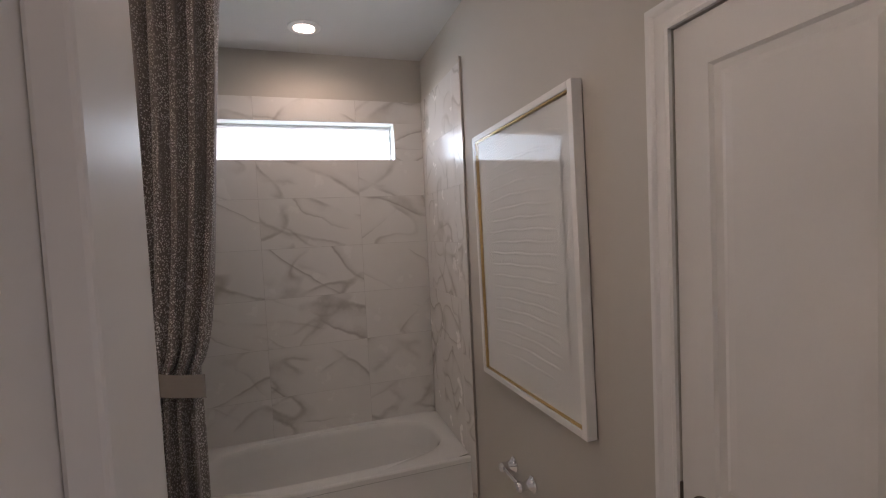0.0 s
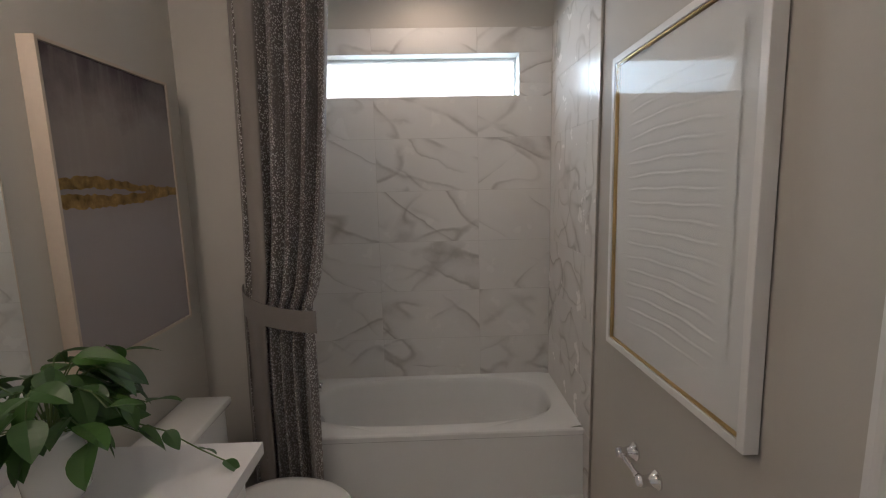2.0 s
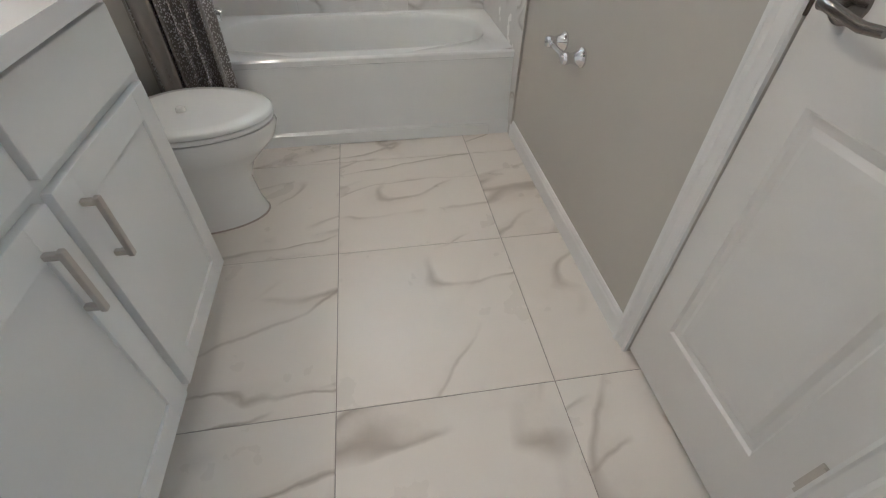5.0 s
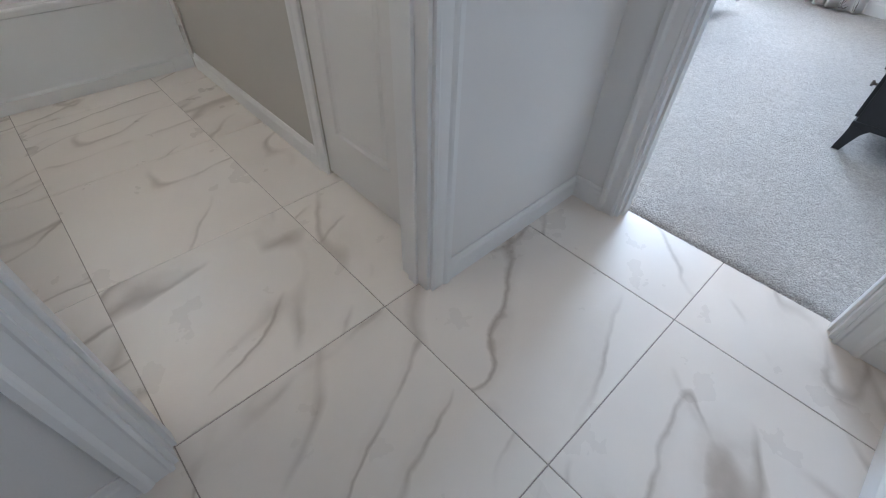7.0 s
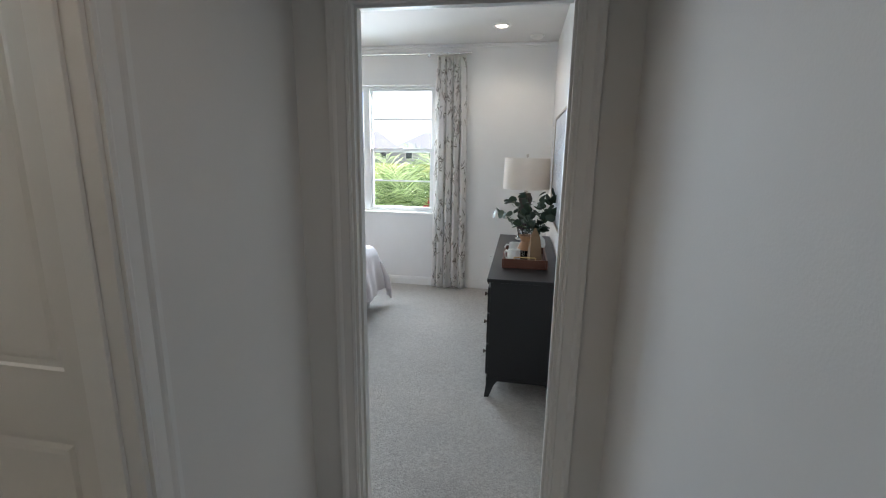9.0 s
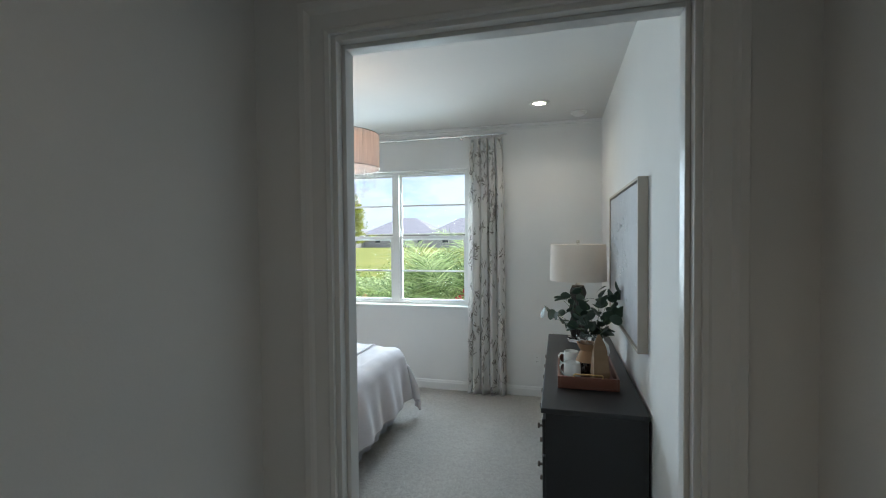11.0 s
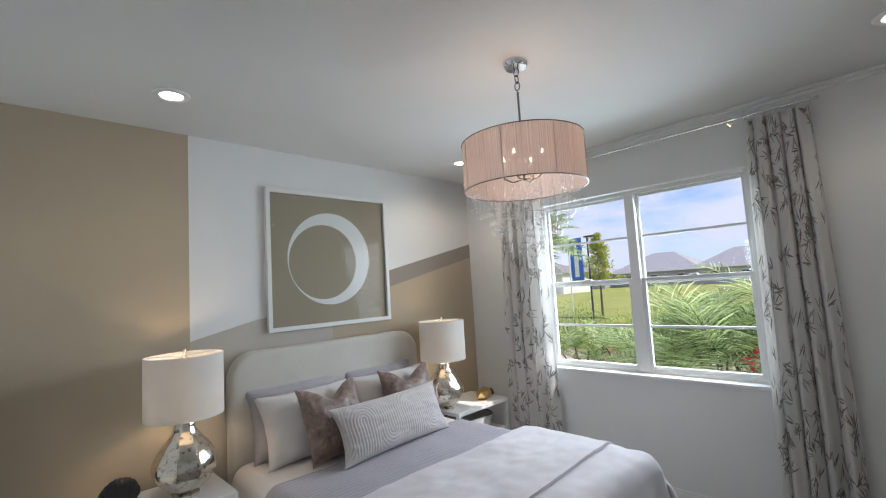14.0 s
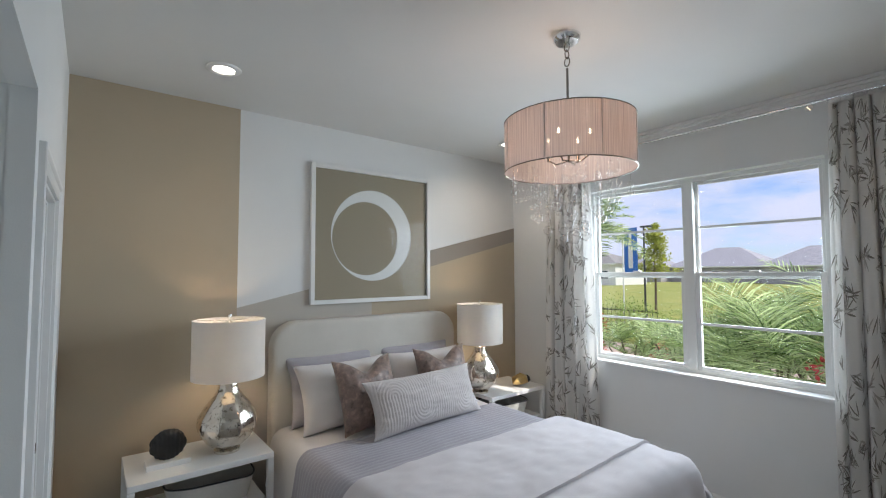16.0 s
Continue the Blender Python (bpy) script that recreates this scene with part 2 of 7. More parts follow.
WALLT = stone("wall_marble_tile", (0.78, 0.77, 0.75), (0.745, 0.735, 0.71), (0.40, 0.375, 0.345), 0.24, (((0, -0.62, 0), 2.8, 0.24, 0.0, 1.0), ((0, -0.40, 0), 3.4, 0.28, 5.0, 0.7), ((0, 0.58, 0), 2.8, 0.26, 11.0, 0.9)), 0.6, 0.52)
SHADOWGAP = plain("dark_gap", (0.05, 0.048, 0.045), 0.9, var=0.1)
PALEWOOD = plain("pale_wood_moulding", (0.60, 0.51, 0.42), 0.5, var=0.08, grain=70, bump=0.05)
DARKWOOD = plain("black_stained_wood", (0.022, 0.022, 0.024), 0.4, var=0.15, grain=80, bump=0.06, spec=0.35)
WHITEFRAME = plain("white_lacquer", (0.80, 0.79, 0.77), 0.35, var=0.02, grain=80, bump=0.03)
PAPER = plain("paper_mat", (0.80, 0.80, 0.79), 0.9, var=0.02, grain=200, bump=0.15)
MIRROR = plain("mirror_silver", (0.90, 0.92, 0.91), 0.0, 1.0, var=0.0, bump=0.0)
CLEAR = glass("clear_glass")
PANE = pane_glass("window_pane_glass")
BOXGLASS = pane_glass("shadow_box_glass", 0.012, 0.4)
HANDLE = plain("dark_satin_nickel", (0.27, 0.245, 0.225), 0.25, 1.0, var=0.06, bump=0.02)
ARTGLASS = pane_glass("coated_picture_glass", 0.008, 0.3)
VINYL = plain("white_vinyl", (0.80, 0.81, 0.80), 0.4, var=0.01, grain=60, bump=0.0)


# ---- builders ----
def box(bm, x0, y0, z0, x1, y1, z1, bevel=0.0, seg=2):
    """Adds a box, with rounded edges where asked, to bm."""
    r = bmesh.ops.create_cube(bm, size=1.0)
    for v in r["verts"]:
        v.co = Vector(((x0 + x1) / 2 + v.co.x * (x1 - x0), (y0 + y1) / 2 + v.co.y * (y1 - y0), (z0 + z1) / 2 + v.co.z * (z1 - z0)))
    if bevel:
        es = list({e for v in r["verts"] for e in v.link_edges})
        bmesh.ops.bevel(bm, geom=es, offset=bevel, segments=seg, affect="EDGES", profile=0.5)
    return bm


def boxes(*bs, bevel=0.0):
    bm = bmesh.new()
    for b in bs:
        box(bm, *b, bevel=bevel)
    return bm


def lathe(profile, seg=32, lobes=0, depth=0.0, axis="z"):
    """A turned body from (radius, height) pairs, with lobes round it where asked."""
    bm = bmesh.new()
    rings = []
    for r, z in profile:
        ring = []
        for i in range(seg):
            a = 2 * math.pi * i / seg
            k = r * (1 - depth * abs(math.sin(lobes * a / 2)) ** 0.7) if lobes else r
            ring.append(bm.verts.new((k * math.cos(a), k * math.sin(a), z)))
        rings.append(ring)
    for a, b in zip(rings, rings[1:]):
        for i in range(seg):
            bm.faces.new((a[i], a[(i + 1) % seg], b[(i + 1) % seg], b[i]))
    if profile[0][0] > 1e-4:
        bm.faces.new(list(reversed(rings[0])))
    if profile[-1][0] > 1e-4:
        bm.faces.new(rings[-1])
    bmesh.ops.remove_doubles(bm, verts=bm.verts, dist=1e-5)
    bmesh.ops.recalc_face_normals(bm, faces=bm.faces)
    return bm


def shell(profile, seg=40, lobes=0, depth=0.0):
    """A turned thin-walled body: the profile runs out and back in again."""
    bm = bmesh.new()
    rings = [[bm.verts.new((r * math.cos(2 * math.pi * i / seg), r * math.sin(2 * math.pi * i / seg), z)) for i in range(seg)] for r, z in profile]
    for a, b in zip(rings, rings[1:] + rings[:1]):
        for i in range(seg):
            bm.faces.new((a[i], a[(i + 1) % seg], b[(i + 1) % seg], b[i]))
    bmesh.ops.recalc_face_normals(bm, faces=bm.faces)
    return bm


def tube(pts, r, seg=10, bm=None, r1=None):
    """A round bar along points, tapering to r1 where given."""
    bm = bm or bmesh.new()
    pts = [Vector(p) for p in pts]
    rings = []
    up = Vector((0.13, 0.21, 0.97))
    for i, p in enumerate(pts):
        d = (pts[min(i + 1, len(pts) - 1)] - pts[max(i - 1, 0)]).normalized()
        s = d.cross(up)
        s = s.normalized() if s.length > 1e-3 else d.cross(Vector((1, 0, 0))).normalized()
        t = d.cross(s)
        k = r if r1 is None else r + (r1 - r) * i / (len(pts) - 1)
        rings.append([bm.verts.new(p + (s * math.cos(2 * math.pi * j / seg) + t * math.sin(2 * math.pi * j / seg)) * k) for j in range(seg)])
    for a, b in zip(rings, rings[1:]):
        for j in range(seg):
            bm.faces.new((a[j], a[(j + 1) % seg], b[(j + 1) % seg], b[j]))
    bm.faces.new(list(reversed(rings[0])))
    bm.faces.new(rings[-1])
    return bm


def grid_surface(fn, nu, nv, closed_u=False):
    """A surface of nu by nv quads from fn(u, v), u and v from 0 to 1."""
    bm = bmesh.new()
    cols = nu if closed_u else nu + 1
    vs = [[bm.verts.new(fn(i / nu, j / nv)) for j in range(nv + 1)] for i in range(cols)]
    for i in range(nu):
        for j in range(nv):
            a, b = vs[i], vs[(i + 1) % cols]
            bm.faces.new((a[j], b[j], b[j + 1], a[j + 1]))
    return bm


def thicken(bm, t):
    """Gives an open sheet a thickness."""
    bm.normal_update()
    geo = list(bm.faces)
    dup = bmesh.ops.duplicate(bm, geom=list(bm.verts) + list(bm.edges) + geo)
    vmap = dup["vert_map"]
    new_verts = {g for g in dup["geom"] if isinstance(g, bmesh.types.BMVert)}
    for v in new_verts:
        v.co -= v.normal * t
    new_faces = [g for g in dup["geom"] if isinstance(g, bmesh.types.BMFace)]
    bmesh.ops.reverse_faces(bm, faces=new_faces)
    rim = [e for e in bm.edges if len(e.link_faces) == 1]
    for e in rim:
        a, b = e.verts
        if a in new_verts:
            continue
        c, d = vmap.get(a), vmap.get(b)
        if c and d:
            bm.faces.new((b, a, c, d))
    bmesh.ops.recalc_face_normals(bm, faces=bm.faces)
    return bm


def moved(bm, m):
    bmesh.ops.transform(bm, matrix=m, verts=bm.verts)
    return bm


def joined(*bms):
    out = bmesh.new()
    for b in bms:
        me = bpy.data.meshes.new("tmp")
        b.to_mesh(me)
        b.free()
        out.from_mesh(me)
        bpy.data.meshes.remove(me)
    return out


def part(name, bm, material, parent=None, label="", smooth=False, angle=40):
    """Links a bmesh as one mesh object, under a thing or a part where given."""
    me = bpy.data.meshes.new(name)
    bm.to_mesh(me)
    bm.free()
    for m in (material if isinstance(material, (list, tuple)) else [material]):
        me.materials.append(m)
    if smooth:
        me.shade_smooth()
        if angle < 180:
            me.set_sharp_from_angle(angle=radians(angle))
    ob = new(name, me)
    if parent:
        ob.parent = parent
    if label:
        tagged(ob, label)
    return ob


def thing(name, loc, label, category, group="", rz=0, kind=""):
    ob = new(name)
    ob.empty_display_size = 0.05
    ob.matrix_world = pose(*loc, 0, 0, rz)
    return tagged(ob, label, category, group, kind)


def structure(name, bm, material, label="", smooth=False):
    return tagged(part(name, bm, material, None, "", smooth), label, "", "", "structure")


# ---- the plan ----
CEIL = 2.685
XL, XR, YB = -0.92, 0.785, 2.87          # bathroom: side walls and the tiled back wall
YE0, YE1 = 0.13, 0.25                    # the wall with the bathroom's entry
XJL, XJR = -0.085, 0.685                 # entry opening
YHS = -0.965                             # hall's south wall
XD0, XD1 = 1.43, 1.515                   # wall with the bedroom's door
YD0, YD1 = -0.785, -0.06                 # bedroom door opening
DH = 2.02                                # door heads
BX1, BY0, BY1 = 5.0, -0.93, 2.82         # bedroom
WY0, WY1, WZ0, WZ1 = 0.36, 1.96, 0.87, 2.285
BWX0, BWX1, BWZ0, BWZ1 = -0.60, 0.595, 2.045, 2.28
CY0, CY1 = 0.355, 0.842                  # linen closet door
XBASE = -1.9

# floors
structure("floor", boxes((XBASE, YHS - .1, -0.06, XD1 - 0.015, YE1, -0.0025)), GROUT, "warm grey grout bed under large marble-look floor tiles")
structure("floor_bath", boxes((XL - 0.1, YE1, -0.06, XR + 0.5, YB + .1, -0.0025)), GROUT, "warm grey grout bed under the bathroom's marble-look tiles")
structure("ground", boxes((XBASE - 3, -4.2, -0.35, 5.2, 5.2, -0.11)), GROUT, "bare slab below the house")


def wall_x(name, x0, x1, y0, y1, mat, holes=(), label=""):
    """A wall standing across x, between y0 and y1, with openings (ya, yb, za, zb) through it."""
    bs, y = [], y0
    for ya, yb, za, zb in sorted(holes):
        if ya > y:
            bs.append((x0, y, 0, x1, ya, CEIL))
        if za > 0:
            bs.append((x0, ya, 0, x1, yb, za))
        if zb < CEIL:
            bs.append((x0, ya, zb, x1, yb, CEIL))
        y = yb
    if y < y1:
        bs.append((x0, y, 0, x1, y1, CEIL))
    return structure(name, boxes(*bs), mat, label)


def wall_y(name, y0, y1, x0, x1, mat, holes=(), label=""):
    bs, x = [], x0
    for xa, xb, za, zb in sorted(holes):
        if xa > x:
            bs.append((x, y0, 0, xa, y1, CEIL))
        if za > 0:
            bs.append((xa, y0, 0, xb, y1, za))
        if zb < CEIL:
            bs.append((xa, y0, zb, xb, y1, CEIL))
        x = xb
    if x < x1:
        bs.append((x, y0, 0, x1, y1, CEIL))
    return structure(name, boxes(*bs), mat, label)


wall_x("wall_bath_west", XL - 0.1, XL, YE0, YB + 0.16, WALLB, (), "greige painted bathroom wall behind the vanity")
wall_x("wall_bath_east", XR, XR + 0.1, YE1, YB + 0.16, WALLB, ((CY0, CY1, 0, DH),), "greige painted wall with the linen closet door")
wall_y("wall_bath_north", YB, YB + 0.16, XL, XR, WALLB, ((BWX0, BWX1, BWZ0, BWZ1),), "greige painted wall above the tiled tub surround")
wall_x("wall_tub_wing", XL, -0.682, 2.12, YB, WALLB, (), "greige wing wall at the head of the bathtub")
wall_y("wall_bath_entry", YE0, YE1, XBASE, XR + 0.1, WALL, ((XJL, XJR, 0, DH),), "off-white painted wall with the cased bathroom entry")
wall_y("wall_hall_north", YE0, YE1, XR + 0.1, XD0, WALL, (), "off-white painted hall wall")
wall_y("wall_hall_south", YHS - 0.1, YHS, XBASE, XD0, WALL, (), "off-white painted hall wall")
wall_x("wall_hall_west", XBASE - 0.1, XBASE, YHS - 0.1, YE1, WALL, (), "off-white painted wall closing the hall")
wall_x("wall_closet_back", XR + 0.45, XR + 0.5, YE1, 1.1, WALL, (), "off-white painted back of the linen closet")
WALLW = wall_x("wall_bed_west", XD0, XD1, BY0 - 0.1, BY1 + 0.1, WALLBED, ((YD0, YD1, 0, DH), (0.45, 1.31, 0, 2.10), (1.46, 2.18, 0, 1.91)), "white painted bedroom wall with the entry door opening")
wall_y("wall_bed_south", BY0 - 0.1, BY0, XD1, BX1 + 0.16, WALLBED, (), "white painted bedroom wall behind the dresser")
wall_y("wall_bed_north", BY1, BY1 + 0.1, XD1, BX1 + 0.16, WALLBED, (), "white bedroom wall with tan and taupe painted colour blocks")
wall_x("wall_bed_east", BX1, BX1 + 0.16, BY0, BY1, WALLBED, ((WY0, WY1, WZ0, WZ1),), "white painted bedroom wall with a double window")
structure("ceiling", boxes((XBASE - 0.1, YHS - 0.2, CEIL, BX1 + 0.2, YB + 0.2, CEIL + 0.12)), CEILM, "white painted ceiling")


# colour blocks on the north bedroom wall, each a thin coat of paint
def paint_poly(name, pts, mat, label, proud=0.003):
    bm = bmesh.new()
    f = bm.faces.new([bm.verts.new((x, BY1 - proud, z)) for x, z in pts])
    r = bmesh.ops.extrude_face_region(bm, geom=[f])
    for v in r["geom"]:
        if isinstance(v, bmesh.types.BMVert):
            v.co.y = BY1 + 0.001
    bmesh.ops.recalc_face_normals(bm, faces=bm.faces)
    return structure(name, bm, mat, label)


def zline(x):
    return 1.375 + (x - 2.385) * (1.912 - 1.375) / (5.0 - 2.385)


paint_poly("paint_block_1", [(XD1, 0.0), (2.385, 0.0), (2.385, CEIL), (XD1, CEIL)], TAN, "tan painted colour block from floor to ceiling")
paint_poly("paint_block_2", [(2.385, 0.0), (3.37, 0.0), (3.37, 1.43), (2.866, 1.487), (2.385, 1.378)], GREIGE, "greige painted colour block behind the bed")
paint_poly("paint_block_3", [(3.37, 0.0), (5.0, 0.0), (5.0, 1.912), (3.93, 1.65), (3.37, 1.43)], TAN, "tan painted sloping colour block")
paint_poly("paint_block_4", [(3.6, 1.57), (3.93, 1.65), (5.0, 1.912), (5.0, 2.048), (3.93, 1.79), (3.6, 1.70)], TAUPE, "taupe painted sloping stripe")


# ---- trim ----
def casing_bm(w, t):
    """The outline of a moulded casing: flat band, a bead and a back band."""
    return [(0.0, 0.0), (0.0, t * 0.55), (w * 0.12, t * 0.7), (w * 0.2, t * 0.55), (w * 0.62, t * 0.62), (w * 0.7, t * 0.85), (w * 0.78, t), (w * 0.97, t), (w, t * 0.85), (w, 0.0)]


def casing(name, axis, wall, out, a0, a1, head, w=0.07, t=0.018, label="white painted moulded door casing"):
    """A casing round a door opening from a0 to a1, on the wall face at wall, standing out along out."""
    prof = casing_bm(w, t)
    bm = bmesh.new()
    rings = []
    for ang, (pa, pz) in zip((0, 1, 2, 3), ((a0, 0.0), (a0, head), (a1, head), (a1, 0.0))):
        sa = -1 if ang < 2 else 1
        sz = 0 if ang in (0, 3) else 1
        ring = []
        for d, h in prof:
            a, z, o = pa + sa * d, pz + sz * d, wall + out * h
            ring.append(bm.verts.new((o, a, z) if axis == "x" else (a, o, z)))
        rings.append(ring)
    for r, q in zip(rings, rings[1:]):
        for i in range(len(prof) - 1):
            bm.faces.new((r[i], r[i + 1], q[i + 1], q[i]))
    for r in (rings[0], rings[-1]):
        bm.faces.new(r)
    bmesh.ops.recalc_face_normals(bm, faces=bm.faces)
    return structure(name, bm, TRIM, label)


def jamb(name, axis, b0, b1, a0, a1, head, t=0.012, label="white painted door jamb with stop"):
    bs = []
    mid = (b0 + b1) / 2
    for (p, q, z0, z1) in ((a0 - 0.001, a0 + t, 0, head), (a1 - t, a1 + 0.001, 0, head), (a0 + t, a1 - t, head - t, head + 0.001)):
        bs.append((b0 + .001, p, z0, b1 - .001, q, z1))
    s = 0.01
    for (p, q, z0, z1) in ((a0 + t, a0 + t + s, 0, head - t), (a1 - t - s, a1 - t, 0, head - t), (a0 + t + s, a1 - t - s, head - t - s, head - t)):
        bs.append((mid - 0.018, p, z0, mid + 0.018, q, z1))
    if axis == "y":
        bs = [(p, x, z0, q, y, z1) for x, p, z0, y, q, z1 in bs]
    return structure(name, boxes(*bs, bevel=0.0015), TRIM, label)


casing("casing_bath_hall_side", "y", YE0, -1, XJL, XJR, DH)
casing("casing_bath_inside", "y", YE1, 1, XJL, XJR, DH, w=0.06)
jamb("jamb_bath", "y", YE0, YE1, XJL, XJR, DH)
casing("casing_bedroom_hall_side", "x", XD0, -1, YD0, YD1, DH)
casing("casing_bedroom_inside", "x", XD1, 1, YD0, YD1, DH)
jamb("jamb_bedroom", "x", XD0, XD1, YD0, YD1, DH)
casing("casing_linen_closet", "x", XR, -1, CY0, CY1, DH, w=0.060)
casing("casing_bed_closet", "x", XD1, 1, 1.46, 2.18, 1.91)
jamb("jamb_bed_closet", "x", XD0, XD1, 1.46, 2.18, 1.91)


def baseboard(name, pts, h=0.085, t=0.013):
    """A baseboard along a line of points; the room lies to the left of its run."""
    prof = [(0, 0), (t, 0), (t, h * 0.72), (t * 0.75, h * 0.8), (t * 0.7, h * 0.9), (t * 0.35, h), (0, h)]
    bm = bmesh.new()
    pts = [Vector(p) for p in pts]
    rings = []
    for i, p in enumerate(pts):
        d0 = (p - pts[i - 1]).normalized() if i else (pts[1] - p).normalized()
        d1 = (pts[i + 1] - p).normalized() if i < len(pts) - 1 else d0
        n0, n1 = Vector((-d0.y, d0.x)), Vector((-d1.y, d1.x))
        b = (n0 + n1) / (1 + n0.dot(n1)) if (n0 + n1).length > 0.1 else n0
        rings.append([bm.verts.new((p.x + b.x * o, p.y + b.y * o, z)) for o, z in prof])
    for r, q in zip(rings, rings[1:]):
        for k in range(len(prof) - 1):
            bm.faces.new((r[k], q[k], q[k + 1], r[k + 1]))
    bm.faces.new(rings[0])
    bm.faces.new(rings[-1])
    bmesh.ops.recalc_face_normals(bm, faces=bm.faces)
    return structure(name, bm, TRIM, "white painted baseboard")


structure("trim_crown", boxes((BX1 - 0.035, BY0, CEIL - 0.022, BX1, BY1, CEIL - 0.0005), (BX1 - 0.016, BY0, CEIL - 0.04, BX1, BY1, CEIL - 0.0222), bevel=0.003), TRIM, "slim white ceiling moulding")
baseboard("baseboard_bath_east", [(XR, CY1 + 0.060), (XR, 2.14)])
baseboard("baseboard_hall_north", [(XD0, -0.06 + 0.07), (XD0, YE0), (XJR + 0.07, YE0)])
baseboard("baseboard_hall_south", [(XBASE, YHS), (XD0, YHS), (XD0, YD0 - 0.07)])
baseboard("baseboard_hall_west", [(XJL - 0.07, YE0), (XBASE, YE0), (XBASE, YHS)])
baseboard("baseboard_wing", [(-0.69, 2.12), (XL, 2.12), (XL, 1.3)])
baseboard("baseboard_bedroom", [(XD1, YD0 - 0.07), (XD1, BY0), (BX1, BY0), (BX1, BY1), (XD1, BY1), (XD1, 2.25)], h=0.1)


# ---- bathroom things ----
def panel_door(w, h, t, panels, bm=None, rail=0.11):
    """A moulded door lying in the y-z plane, its face towards -x: sunk panels with sloped edges. Panels: (y0, y1, z0, z1)."""
    bm = bm or bmesh.new()
    ys = sorted({0.0, w, *[p for q in panels for p in q[:2]]})
    zs = sorted({0.0, h, *[p for q in panels for p in q[2:]]})
    for y0, y1 in zip(ys, ys[1:]):
        for z0, z1 in zip(zs, zs[1:]):
            inside = any(p[0] <= y0 and p[1] >= y1 and p[2] <= z0 and p[3] >= z1 for p in panels)
            if not inside:
                bm.faces.new([bm.verts.new(c) for c in ((0, y0, z0), (0, y0, z1), (0, y1, z1), (0, y1, z0))])
    for y0, y1, z0, z1 in panels:
        steps = [(0, 0), (0.006, 0.007), (0.022, 0.009), (0.034, 0.003), (0.05, 0.0015)]
        loops = [[bm.verts.new((d, *c)) for c in ((y0 + o, z0 + o), (y0 + o, z1 - o), (y1 - o, z1 - o), (y1 - o, z0 + o))] for o, d in steps]
        for a, b in zip(loops, loops[1:]):
            for i in range(4):
                bm.faces.new((a[i], a[(i + 1) % 4], b[(i + 1) % 4], b[i]))
        bm.faces.new(loops[-1])
    for f in (((0, 0, 0), (t, 0, 0), (t, 0, h), (0, 0, h)), ((0, w, 0), (0, w, h), (t, w, h), (t, w, 0)), ((0, 0, h), (t, 0, h), (t, w, h), (0, w, h)),
              ((0, 0, 0), (0, w, 0), (t, w, 0), (t, 0, 0)), ((t, 0, 0), (t, w, 0), (t, w, h), (t, 0, h))):
        bm.faces.new([bm.verts.new(c) for c in f])
    bmesh.ops.remove_doubles(bm, verts=bm.verts, dist=1e-5)
    bmesh.ops.recalc_face_normals(bm, faces=bm.faces)
    return bm


def linen_door():
    w, h = CY1 - CY0 - 0.006, DH - 0.022
    d = tagged(thing("door_1", (XR + 0.004, CY0 + 0.003, 0.018), "closed white moulded two-panel linen closet door", "door"), kind="structure")
    part("door_leaf", panel_door(w, h, 0.035, [(0.085, w - 0.085, 0.2, 0.80), (0.085, w - 0.085, 0.99, h - 0.1)]), DOORM, d)
    hd = part("door_handle", joined(moved(lathe([(0.0, 0), (0.031, 0), (0.031, 0.006), (0.024, 0.010), (0.012, 0.014), (0.0, 0.014)], 28), pose(0, w - 0.06, 0.945, 0, -90, 0)),
              moved(lathe([(0.010, 0), (0.009, 0.05), (0.0, 0.052)], 16), pose(0, w - 0.06, 0.945, 0, -90, 0)),
              tube([(-0.045, w - 0.06, 0.945), (-0.052, w - 0.075, 0.946), (-0.053, w - 0.10, 0.942), (-0.05, w - 0.135, 0.936), (-0.045, w - 0.165, 0.938)], 0.0095, 12, r1=0.007)), HANDLE, d, "dark satin nickel lever handle", True)
    for z in (0.27, 1.0, 1.76):
        part("hinge", boxes((-0.004, -0.005, z, 0.004, 0.012, z + 0.09), (-0.011, -0.004, z - 0.003, -0.003, 0.004, z + 0.093), bevel=0.001), NICKEL, d, "satin nickel hinge")
    part("strike_plate", boxes((-0.006, w - 0.001, 0.91, 0.012, w + 0.006, 0.98), bevel=0.001), BRONZE, d, "dark strike plate")


linen_door()


